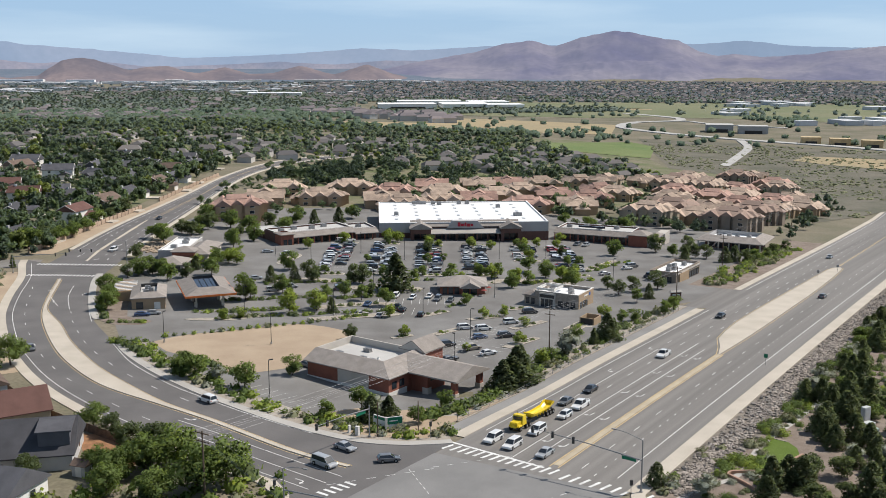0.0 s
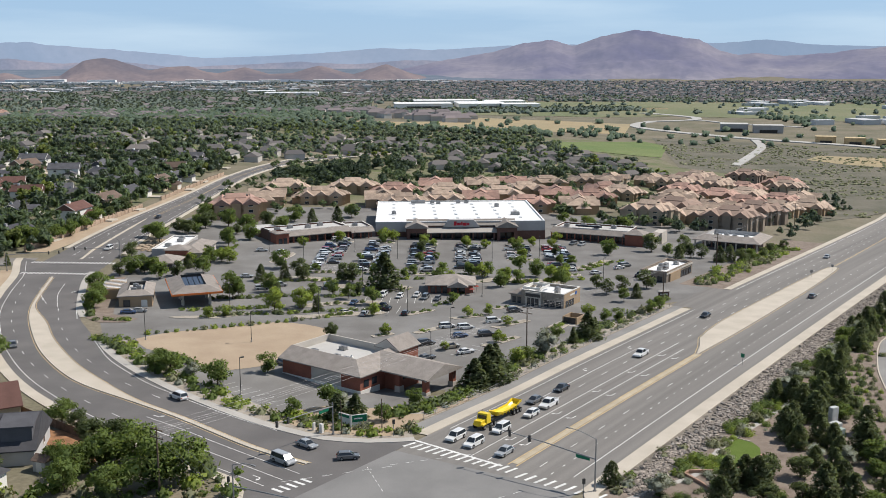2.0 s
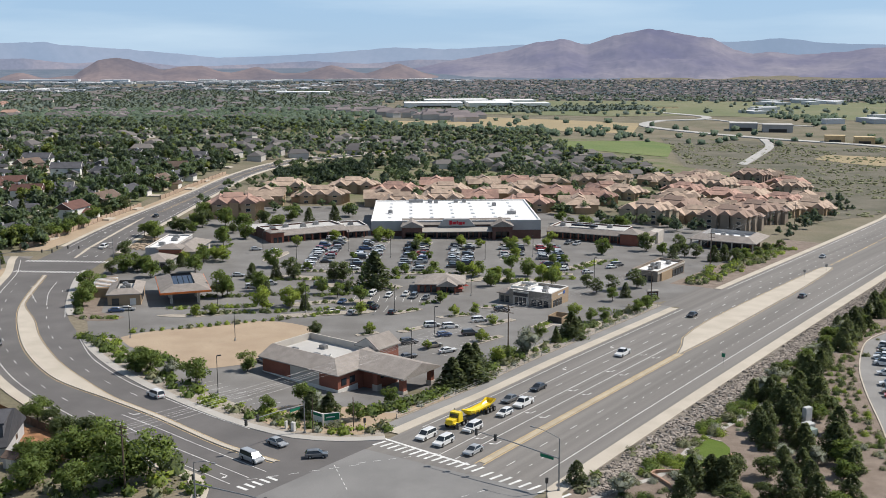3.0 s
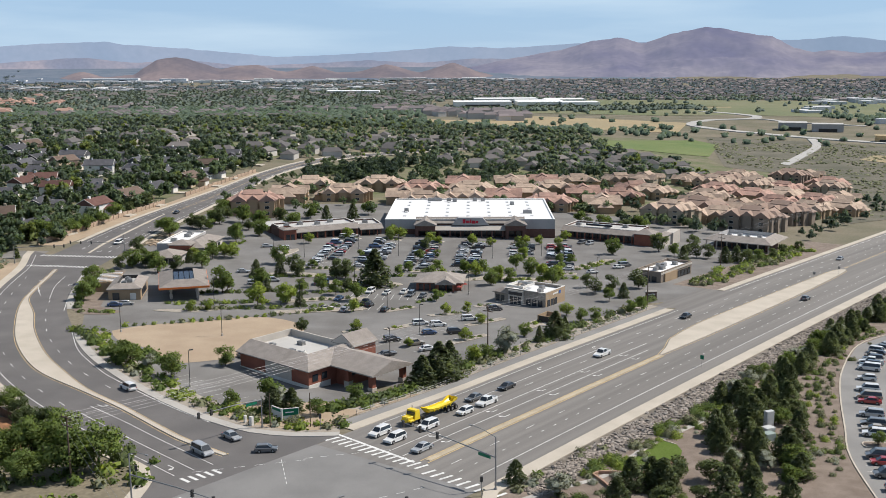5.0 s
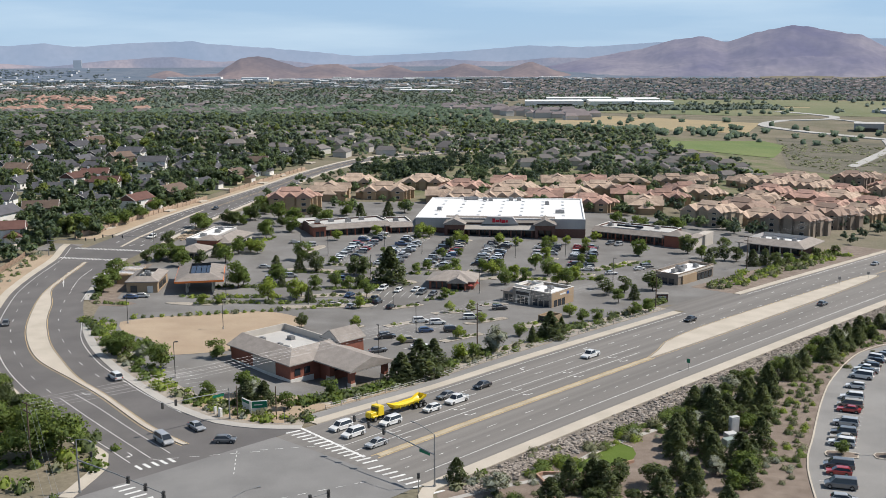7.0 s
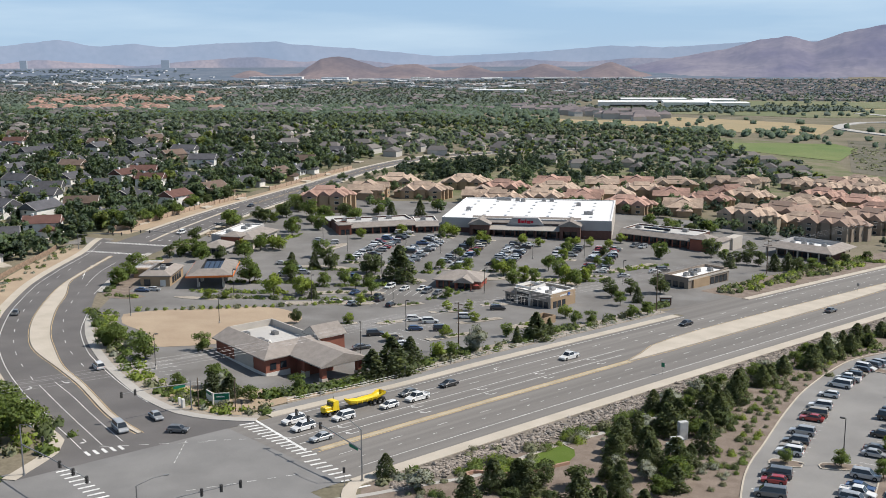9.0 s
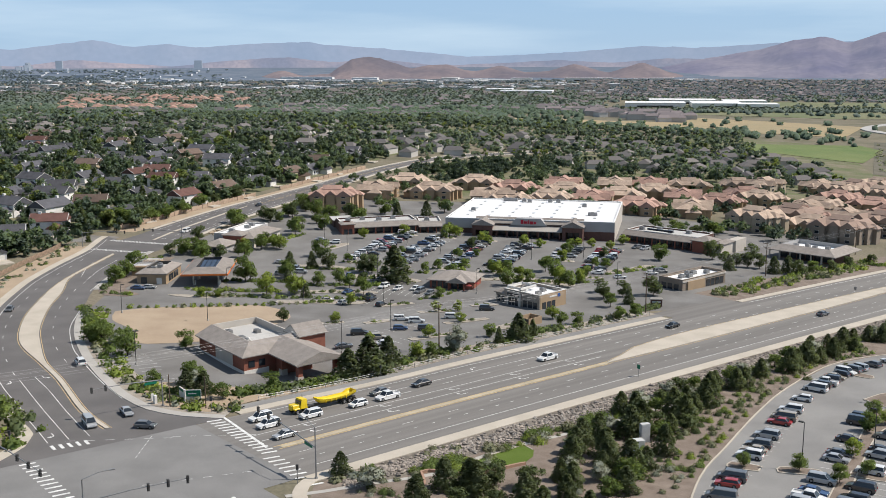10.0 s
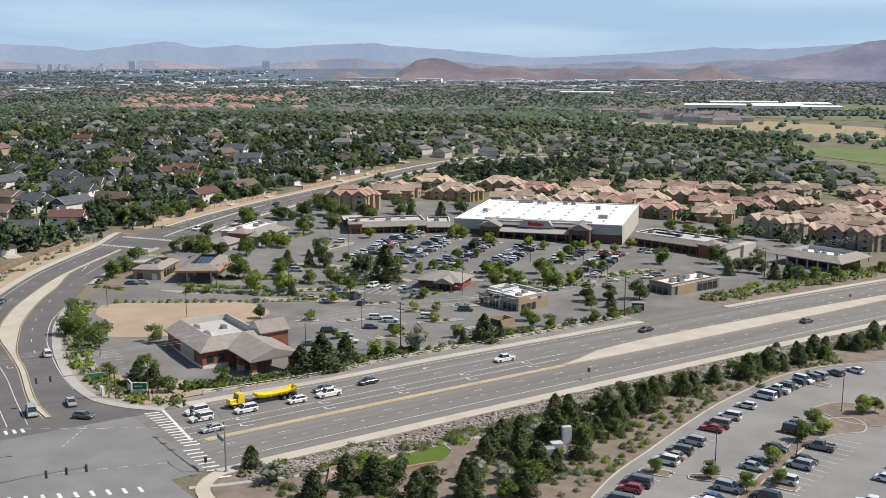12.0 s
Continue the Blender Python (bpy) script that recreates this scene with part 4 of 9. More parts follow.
# two shingled slopes that meet at a hip, with a flat sunken roof behind them
poly(bm, [(-25.8, -0.4, 3.9), (0.4, -0.4, 3.9), (-5.0, 4.3, 6.0), (-25.8, 4.3, 6.0)])
poly(bm, [(0.4, -0.4, 3.9), (0.4, 17.0, 3.9), (-5.0, 17.0, 6.0), (-5.0, 4.3, 6.0)])
poly(bm, [(-25.8, -0.4, 3.65), (0.4, -0.4, 3.65), (0.4, -0.4, 3.9), (-25.8, -0.4, 3.9)])
poly(bm, [(0.4, -0.4, 3.65), (0.4, 17.0, 3.65), (0.4, 17.0, 3.9), (0.4, -0.4, 3.9)])
poly(bm, [(-25.8, -0.4, 3.65), (-25.8, 4.3, 3.65), (-25.8, 4.3, 6.0), (-25.8, -0.4, 3.9)])
poly(bm, [(-25.8, -0.4, 3.65), (0.4, -0.4, 3.65), (0.4, 0.4, 3.65), (-25.8, 0.4, 3.65)])
part("roof", bm, SHINGLE, bank)
bm = bmesh.new()
box(bm, -25.0, -5.2, 4.5, 16.6, 3.8, 4.4)
part("flat_roof", bm, GREY_ROOF, bank, "pale grey flat roof membrane")
bm = bmesh.new()
box(bm, -25.4, -5.0, 4.28, 4.5, 3.8, 5.95)
box(bm, -5.22, -5.0, 4.5, 16.6, 3.8, 5.95)
part("upstand", bm, STUCCO, bank, "pale inner upstand of the flat roof")
part("parapet", boxed(-25.4, -25.0, 4.5, 17.0, 3.7, 6.05), STUCCO, bank, "pale rendered parapet")
part("parapet", boxed(-25.0, -5.0, 16.6, 16.98, 3.8, 6.05), STUCCO, bank, "pale rendered parapet")
part("pale_panel", boxed(-15.5, -6.2, 0.3, 0.398, -0.2, 3.6), STUCCO, bank, "pale stucco wall panel")
part("plinth", boxed(-25.1, -0.3, 0.26, 0.298, -1.8, 0.3), WOOD_TRIM, bank)
part("plinth", boxed(-0.398, -0.28, 0.4, 7.0, -1.8, 0.3), WOOD_TRIM, bank)
part("porch_roof", hipped(-4.5, 13.2, 7.2, 19.2, 3.9, 2.2, 0.7, 0.3, True), SHINGLE, bank)
bm = bmesh.new()
poly(bm, [(13.1, 7.2, 3.9), (13.1, 19.2, 3.9), (13.1, 13.2, 5.9)])
part("porch_gable", bm, STUCCO, bank, "pale gable with stucco")
part("porch_beam", boxed(12.6, 13.1, 7.2, 19.2, 3.2, 3.6), WOOD_TRIM, bank)
for x, y in ((12.2, 8.2), (12.2, 18.2), (4.5, 8.2)):
    part("porch_pier", boxed(x - 0.6, x + 0.6, y - 0.6, y + 0.6, -1.8, 3.6), BRICK, bank, "red brick pier")
    part("pier_base", boxed(x - 0.75, x + 0.75, y - 0.75, y + 0.75, -1.8, 0.6), STUCCO, bank)
part("teller_block", boxed(-0.4, 3.2, 9.0, 17.0, -1.8, 3.6), BRICK, bank)
part("teller_window", boxed(3.2, 3.28, 10.5, 13.5, 1.0, 2.4), GLASS, bank)
part("rear_hall", boxed(-9.7, -2.7, 17.0, 24.4, -1.8, 5.3), BRICK, bank)
part("rear_roof", hipped(-9.7, -2.7, 17.0, 24.4, 5.55, 2.4, 0.5, 0.25, True), SHINGLE, bank)
bm = bmesh.new()
poly(bm, [(-10.0, 16.47, 5.5), (-2.4, 16.47, 5.5), (-6.2, 16.47, 7.75)])
part("rear_gable", bm, STUCCO, bank)
for k in range(2):
    part("side_window", boxed(-0.4, -0.3, 1.6 + 2.8 * k, 3.2 + 2.8 * k, 0.9, 2.5), GLASS, bank)
for x, y in ((-13, 6.4), (-10, 6.2), (-16.5, 12.5), (-20.5, 6.6)):
    roof_unit(bank, x, y, 4.38, 1.8, 1.2, 0.9)
bm = bmesh.new()
rod(bm, (-7.5, 6.2, 4.35), (-7.5, 6.2, 5.3), 0.06, seg=6)
rod(bm, (-7.5, 6.2, 5.3), (-7.9, 5.7, 5.6), 0.15, 0.65, 12)
part("satellite_dish", bm, WOOD_TRIM, bank)

# ---------------------------------------------------------------- trees and shrubs
LEAF_DARK = island_material("leaf_dark", (0.074, 0.100, 0.054), (0.158, 0.196, 0.102), 0.8, 0.12, 0.46)
LEAF_GREEN = island_material("leaf_green", (0.098, 0.142, 0.050), (0.222, 0.286, 0.104), 0.8, 0.12, 0.48)
LEAF_LIME = island_material("leaf_lime", (0.155, 0.210, 0.050), (0.32, 0.385, 0.110), 0.8, 0.12, 0.48)
LEAF_PINE = island_material("pine_needles", (0.086, 0.112, 0.066), (0.190, 0.226, 0.132), 0.85, 0.1, 0.45)
LEAF_BLUE = island_material("silver_leaf", (0.18, 0.20, 0.165), (0.38, 0.40, 0.34), 0.85, 0.1, 0.3)
LEAF_SAGE = island_material("sage_leaf", (0.13, 0.142, 0.088), (0.27, 0.28, 0.18), 0.9, 0.1, 0.25)
BARK = material("bark", (0.10, 0.075, 0.055), 0.95, 0.2, 0.5, 12, 0.5)

ICO = bmesh.new()
bmesh.ops.create_icosphere(ICO, subdivisions=1, radius=1.0)
ICO.verts.ensure_lookup_table()
ICO_V = np.array([v.co[:] for v in ICO.verts])
ICO.verts.index_update()
ICO_F = np.array([[v.index for v in f.verts] for f in ICO.faces])
ICO.free()


def cards(rng, centres, size, up=0.35):
    """One small leaf spray at each centre: a bent four-cornered piece, turned at random."""
    n = len(centres)
    a = rng.normal(size=(n, 3))
    a[:, 2] *= 0.7
    a /= np.linalg.norm(a, axis=1)[:, None]
    b = rng.normal(size=(n, 3))
    b -= a * np.sum(a * b, axis=1)[:, None]
    b /= np.linalg.norm(b, axis=1)[:, None]
    s = size * rng.uniform(0.55, 1.25, size=(n, 1))
    bend = np.cross(a, b) * s * rng.uniform(-0.5, 0.5, size=(n, 1))
    v = np.stack([centres + a * s, centres + b * s * 0.8 + bend, centres - a * s, centres - b * s * 0.8 + bend], axis=1).reshape(-1, 3)
    k = np.arange(n)[:, None] * 4
    f = np.concatenate([k + np.array([[0, 1, 2]]), k + np.array([[0, 2, 3]])])
    return v, f


def merge(pieces):
    vs, fs, o = [], [], 0
    for v, f in pieces:
        vs.append(v)
        fs.append(f + o)
        o += len(v)
    return np.concatenate(vs), np.concatenate(fs)


def broad_crown(seed, n, size, wide=0.42, low=0.22, lobes=8, core=0.72):
    """A broad crown, one metre tall from the ground: uneven lobes with sprays over them and gaps between."""
    rng = np.random.default_rng(seed)
    cs, rs = [], []
    for i in range(lobes):
        h = rng.uniform(low + 0.14, 0.84)
        reach = wide * math.sin(math.pi * min(1, max(0.08, (1.02 - h) / (1.02 - low)))) ** 0.7
        ang = i * 2.4 + rng.uniform(-0.5, 0.5)
        r = rng.uniform(0.13, 0.21)
        d = max(0.0, reach - r * 0.5) * rng.uniform(0.5, 1.0)
        cs.append((d * math.cos(ang), d * math.sin(ang), h))
        rs.append(r)
    cs.append((0, 0, 0.82))
    rs.append(0.16)
    cs, rs = np.array(cs), np.array(rs)
    pick = rng.choice(len(cs), n, p=rs ** 2 / np.sum(rs ** 2))
    d = rng.normal(size=(n, 3))
    d /= np.linalg.norm(d, axis=1)[:, None]
    rad = rs[pick] * rng.uniform(0.72, 1.22, n)
    p = cs[pick] + d * rad[:, None] * np.array([1, 1, 0.85])
    p[:, 2] = np.maximum(p[:, 2], low)
    pieces = [cards(rng, p, size)]
    if core:
        for c, r in zip(cs, rs):
            bumpy = ICO_V * (1 + rng.uniform(-0.25, 0.2, size=(len(ICO_V), 1)))
            pieces.append((c + bumpy * r * core, ICO_F))
    return merge(pieces)


def pine_crown(seed, n, size, wide=0.30, low=0.08, tip=1.0, full=0.8):
    """A conifer's crown, one metre tall: tiers of drooping sprays round the stem, ragged at the edge."""
    rng = np.random.default_rng(seed)
    h = low + (1 - low) * rng.uniform(0, 1, n) ** 1.25
    tier = 0.5 + 0.5 * np.abs(np.sin(h * 26 + rng.uniform(0, 1, n)))
    edge = wide * np.clip((1.03 - h) / (1 - low), 0, 1) ** full * (0.62 + 0.38 * tier)
    ang = rng.uniform(0, 6.2832, n)
    lump = 1 + 0.22 * np.sin(ang * 3 + h * 11 + seed)
    r = edge * lump * rng.uniform(0.62, 1.05, n)
    p = np.stack([r * np.cos(ang), r * np.sin(ang), h - 0.06 * r], axis=1)
    pieces = [cards(rng, p, size)]
    m = 8
    for z0, z1, k in ((low + 0.02, 0.45, 1.0), (0.4, 0.72, 0.66), (0.66, 0.98, 0.38)):
        ring = np.array([[wide * 0.36 * k * math.cos(6.2832 * i / m) * rng.uniform(0.75, 1.1), wide * 0.36 * k * math.sin(6.2832 * i / m) * rng.uniform(0.75, 1.1), z0] for i in range(m)] + [[0, 0, z1]])
        pieces.append((ring, np.array([[i, (i + 1) % m, m] for i in range(m)])))
    return merge(pieces)


def shrub_crown(seed, n, size, flat=0.75):
    """A low rounded shrub, one metre tall."""
    rng = np.random.default_rng(seed)
    d = rng.normal(size=(n, 3))
    d /= np.linalg.norm(d, axis=1)[:, None]
    d[:, 2] = np.abs(d[:, 2])
    lump = 1 + 0.25 * np.sin(d[:, :1] * 5 + seed) * np.cos(d[:, 1:2] * 4)
    p = d * lump * rng.uniform(0.7, 1.08, size=(n, 1)) * np.array([[flat, flat, 0.92]])
    core = ICO_V * np.array([[flat * 0.8, flat * 0.8, 0.75]]) * (1 + rng.uniform(-0.2, 0.15, size=(len(ICO_V), 1)))
    return merge([cards(rng, p, size), (core, ICO_F)])


def outward(v, low=0.45):
    """Soft normals for a crown: away from its middle, with some of the sprays' own disorder."""
    rng = np.random.default_rng(3)
    n = v - np.array([[0, 0, low]])
    n /= np.maximum(1e-6, np.linalg.norm(n, axis=1))[:, None]
    n += rng.normal(size=n.shape) * 0.30 + np.array([[0, 0, 0.85]])
    return n / np.linalg.norm(n, axis=1)[:, None]


def from_arrays(name, v, f, mat, normals=None):
    me = bpy.data.meshes.new(name)
    me.from_pydata(v, [], f)
    me.materials.append(mat)
    if normals is not None:
        me.polygons.foreach_set("use_smooth", np.ones(len(f), dtype=bool))
        me.normals_split_custom_set_from_vertices(normals)
    return me


def leafy(name, arrays, mat, low=0.45):
    return from_arrays(name, *arrays, mat, outward(arrays[0], low))


def trunk_mesh(seed, thick, top, limbs=5):
    rng = random.Random(seed)
    bm = bmesh.new()
    lean = (rng.uniform(-0.02, 0.02), rng.uniform(-0.02, 0.02))
    rod(bm, (0, 0, -0.04), (lean[0], lean[1], top * 0.5), thick, thick * 0.75, 7)
    rod(bm, (lean[0], lean[1], top * 0.5), (lean[0] * 2, lean[1] * 2, top), thick * 0.75, thick * 0.35, 6)
    for i in range(limbs):
        a, z = i * 2.4 + rng.uniform(-0.4, 0.4), top * rng.uniform(0.4, 0.85)
        r = rng.uniform(0.14, 0.26)
        rod(bm, (lean[0], lean[1], z), (r * math.cos(a), r * math.sin(a), z + rng.uniform(0.12, 0.25)), thick * 0.45, thick * 0.15, 5)
    me = bpy.data.meshes.new("trunk")
    bm.to_mesh(me)
    bm.free()
    me.materials.append(BARK)
    return me


# each kind: crown meshes and trunk meshes to choose from
KINDS = {
    "broad": ([leafy("crown", broad_crown(s, 1650, 0.033, 0.47, 0.08, 12, 0.5), LEAF_GREEN) for s in (1, 2, 3, 4)], [trunk_mesh(s, 0.022, 0.62) for s in (1, 2)]),
    "dark": ([leafy("crown", broad_crown(s, 1650, 0.033, 0.46, 0.10, 11, 0.5), LEAF_DARK) for s in (11, 12, 13)], [trunk_mesh(s, 0.024, 0.6) for s in (3,)]),
    "lime": ([leafy("crown", broad_crown(s, 1600, 0.033, 0.46, 0.10, 11, 0.48), LEAF_LIME) for s in (21, 22, 23)], [trunk_mesh(s, 0.02, 0.6) for s in (4,)]),
    "garden": ([leafy("crown", broad_crown(s, 3000, 0.026, 0.44, 0.08, 14, 0.5), LEAF_DARK if s == 17 else LEAF_GREEN) for s in (15, 16, 17)], [trunk_mesh(s, 0.024, 0.6) for s in (8,)]),
    "pine": ([leafy("crown", pine_crown(s, 2500, 0.028, 0.38, 0.04, 1, 0.6), LEAF_PINE) for s in (31, 32, 33, 34)], [trunk_mesh(s, 0.02, 0.85, 0) for s in (5,)]),
    "spruce": ([leafy("crown", pine_crown(s, 2000, 0.028, 0.32, 0.03, 1, 0.8), LEAF_PINE) for s in (41, 42)], [trunk_mesh(s, 0.018, 0.9, 0) for s in (6,)]),
    "silver": ([leafy("crown", broad_crown(s, 1500, 0.027, 0.44, 0.06, 12), LEAF_BLUE) for s in (51, 52)], [trunk_mesh(s, 0.025, 0.5) for s in (7,)]),
}
SHRUBS = {
    "green": [leafy("shrub", shrub_crown(s, 480, 0.062), LEAF_GREEN, 0.1) for s in (61, 62)],
    "dark": [leafy("shrub", shrub_crown(s, 480, 0.062), LEAF_DARK, 0.1) for s in (63, 64)],
    "lime": [leafy("shrub", shrub_crown(s, 480, 0.062), LEAF_LIME, 0.1) for s in (65,)],
    "sage": [leafy("shrub", shrub_crown(s, 480, 0.062), LEAF_SAGE, 0.1) for s in (66, 67)],
    "silver": [leafy("shrub", shrub_crown(s, 480, 0.062), LEAF_BLUE, 0.1) for s in (68,)],
}
TREE_NAME = {"broad": ("broadleaf_tree", "leafy green broadleaf tree"), "dark": ("broadleaf_tree", "dense dark green tree"), "garden": ("broadleaf_tree", "dense leafy green tree"), "lime": ("broadleaf_tree", "bright yellow-green young tree"), "pine": ("pine_tree", "bushy olive-green pine"), "spruce": ("spruce_tree", "pointed dark green spruce"), "silver": ("olive_tree", "pale silver-leaved bushy tree")}
tree_rng = random.Random(5)


def tree(x, y, h, kind, where, group="", wide=1.0):
    """One tree: a trunk with limbs and a crown."""
    name, words = TREE_NAME[kind]
    ob = thing(name, x, y, tree_rng.uniform(0, 360), words + " " + where, "tree", group=group)
    s = h * wide * tree_rng.uniform(0.92, 1.1)
    ob.scale = (s, s, h)
    crowns, trunks = KINDS[kind]
    for nm, me in (("trunk", tree_rng.choice(trunks)), ("crown", tree_rng.choice(crowns))):
        o = new(nm, me)
        o.parent = ob
    return ob


SHRUB_REST = {}
shrub_count = [0]


def shrub(x, y, w, h, kind, where, group="", turn=None, long=1.0):
    """A shrub; past some three hundred, and for the far ones, it joins the common growth."""
    if y > 262 or shrub_count[0] > 290:
        SHRUB_REST.setdefault(kind, []).append((x, y, land(x, y) - 0.03, w / 1.5, h, tree_rng.uniform(0, 6.28)))
        return None
    shrub_count[0] += 1
    ob = new("shrub", tree_rng.choice(SHRUBS[kind]))
    m = pose(x, y, land(x, y) - 0.03, 0, 0, tree_rng.uniform(0, 360) if turn is None else turn)
    ob.matrix_basis = m @ Matrix.Diagonal((w / 1.5 * long, w / 1.5, h, 1))
    colour = {"green": "green", "dark": "dark green", "lime": "yellow-green", "sage": "grey-green", "silver": "silver-grey"}[kind]
    return tagged(ob, "rounded " + colour + " shrub " + where, "shrub", group)


def scatter(name, template, rows, mat, label, category, soft=None):
    """Many plants as one mesh. rows: x, y, z, width, height, turn."""
    v, f = template
    r = np.array(rows)
    c, s = np.cos(r[:, 5])[:, None], np.sin(r[:, 5])[:, None]
    x, y, z = v[:, 0][None], v[:, 1][None], v[:, 2][None]
    w = r[:, 3][:, None]
    vs = np.stack([r[:, 0][:, None] + w * (x * c - y * s), r[:, 1][:, None] + w * (x * s + y * c), r[:, 2][:, None] + r[:, 4][:, None] * z], axis=2).reshape(-1, 3)
    fs = (f[None] + (np.arange(len(r)) * len(v))[:, None, None]).reshape(-1, 3)
    normals = None
    if soft is not None:
        m = outward(v, soft)
        mx, my, mz = m[:, 0][None], m[:, 1][None], m[:, 2][None]
        normals = np.stack([mx * c - my * s, mx * s + my * c, mz + 0 * c], axis=2).reshape(-1, 3)
    ob = new(name, from_arrays(name, vs, fs, mat, normals))
    return tagged(ob, label, category, kind="stuff")


GW = "trees of the shopping centre"
for x, y, h in [(-113.3, 407.6, 9.0), (-104.4, 357.8, 6.3), (-99.8, 353.7, 6.2), (-84.0, 373.0, 6.5), (-84.8, 407.0, 8.4), (-63.5, 319.2, 9.3), (-101.5, 299.5, 6.6), (-103.4, 308.8, 6.4), (-82.3, 355.6, 7.0)]:
    tree(x, y, h * 1.0, "broad", "beside the car park", GW)
for x, y, h in [(-77.3, 376.1, 6.1), (-80.8, 377.7, 5.7), (-46.8, 302.0, 7.8), (-39.1, 306.7, 7.1), (-16.0, 297.8, 4.1), (-10.8, 272.4, 3.4), (12.3, 296.1, 3.8), (17.4, 357.1, 6.1), (41.3, 345.1, 7.5), (18.4, 298.8, 3.4), (23.4, 284.0, 3.2), (20.2, 263.0, 3.6), (6.2, 255.9, 2.6), (-64.5, 291.2, 3.4), (-59.5, 293.4, 3.0)]:
    tree(x, y, h * 1.02, "lime", "in a car park island", GW)
for x, y, h in [(-56.7, 368.9, 8.0), (-53.3, 330.9, 7.2), (-38.8, 311.0, 5.7), (-32.5, 328.5, 6.0), (-26.4, 322.8, 5.5), (-18.1, 314.5, 6.5), (3.3, 361.8, 5.3), (7.4, 316.1, 4.3), (12.6, 365.0, 5.0), (23.5, 342.6, 6.6), (19.6, 360.1, 6.1), (31.6, 370.6, 6.3), (36.9, 360.2, 7.4), (44.6, 345.0, 6.7), (69.4, 409.1, 7.5), (52.1, 382.8, 4.4), (0.2, 391.2, 3.4), (-29.2, 386.4, 3.4)]:
    tree(x, y, h * 0.95, "broad", "in a car park island", GW)
for x, y, h in [(-46.1, 351.2, 8.4), (-31.4, 349.0, 7.5), (-28.1, 349.2, 7.5), (-25.2, 268.7, 4.6), (56.1, 340.0, 5.1), (58.3, 330.4, 5.7), (63.9, 335.0, 5.8), (73.1, 339.9, 7.1), (89.1, 420.6, 8.2), (98.5, 407.1, 5.7), (102.5, 407.6, 6.2), (106.9, 406.8, 6.2)]:
    tree(x, y, h * 0.98, "dark", "among the parked cars", GW)
for x, y, h in [(-16.0, 339.0, 11.6), (44.4, 266.6, 6.8), (13.6, 221.6, 6.6), (17.0, 226.0, 8.4), (18.6, 235.6, 6.4), (-14.6, 197.4, 5.0), (-11.0, 198.6, 4.6)]:
    tree(x, y, h * 1.1, "spruce", "beside the road", GW, 1.75)
for x, y, h in [(-22.9, 432.7, 6.2), (-19.4, 431.7, 5.2), (-6.2, 423.5, 4.2), (-1.9, 418.5, 4.0), (12.2, 424.6, 4.2), (19.9, 419.9, 4.0), (34.2, 427.7, 4.2), (40.0, 428.6, 4.2), (51.5, 442.5, 4.6), (-55.3, 411.4, 4.9)]:
    tree(x, y, h, "lime", "before the supermarket", "trees before the supermarket", 1.1)
for x, y, h in [(51.9, 287.9, 4.2), (56.1, 290.9, 4.0), (67.0, 299.4, 4.4), (71, 306, 4.2)]:
    tree(x, y, h, "broad", "in the verge by the path", "trees of the verge")
for x, y, h in [(-24.0, 199.6, 4.6), (-17.1, 204.4, 6.4), (-5.0, 195.9, 4.4), (0.4, 208.3, 4.6), (-35.8, 233.0, 6.0), (-44.8, 220.6, 7.2), (-61.4, 228.7, 6.0), (-57.9, 228.8, 6.4), (-61.8, 235.1, 5.6)]:
    tree(x, y, h * 0.88, "broad", "near the brick bank", "trees round the bank", 1.1)
for x, y, h in [(31.8, 250.4, 7.4), (-13.4, 199.5, 5.4), (-51.6, 226.0, 4.4)]:
    tree(x, y, h, "silver", "in a planting bed", "", 1.0)
for x, y, h in [(-56.0, 165.9, 6.3), (-52.1, 168.9, 8.0), (-47.9, 171.4, 8.8), (-36.9, 163.1, 9.6), (-41.1, 160.8, 9.0), (-64.3, 188.9, 4.7), (-69.8, 193.9, 5.4), (-104.7, 238, 8.3), (-106, 228, 8.8), (-72, 166, 5), (-60.5, 169.5, 5.5), (-55.6, 158.6, 6.1), (-47, 156.5, 6.4), (-57.5, 178.5, 6.5), (-52, 177, 7)]:
    tree(x, y, h, "garden", "behind the roadside fence", "trees of the back gardens", 1.15)

for x, y, h in [(-159.8, 389.4, 7.5), (-156.5, 394.1, 8.5), (-153.1, 401.2, 7.5), (-149.4, 407.8, 6.5), (-146.7, 415.3, 7), (-145.9, 428.8, 6.5), (-147.5, 447.6, 7), (-145.3, 459.0, 5.5), (-145.4, 481.1, 7)]:
    tree(x - 6.0, y, h, "garden", "behind the block wall", "trees behind the block wall", 1.25)
for x, y, h, k in [(-115.9, 415.0, 7.5, 'dark'), (-120.8, 417.6, 5.5, 'broad'), (-107.5, 429.8, 6.5, 'dark'), (-106.8, 447.3, 6.5, 'broad'), (-106.0, 464.7, 6, 'dark'), (-86.9, 415.8, 7, 'dark'), (-104.7, 433.0, 5, 'broad'), (-107.7, 355.8, 4.5, 'dark'), (-102.9, 354.0, 4.8, 'dark'), (-99.0, 354.7, 4.2, 'dark'), (-109.7, 347.6, 5.2, 'dark'), (-91.4, 372.4, 4.5, 'lime'), (-87.3, 379.0, 5, 'lime'), (-82.4, 382.8, 4.5, 'lime'), (-88.3, 437.8, 5, 'dark'), (-108.2, 323.0, 7, 'broad')]:
    tree(x, y, h, k, "beside the shops and the road", "trees by the shops", 1.15)

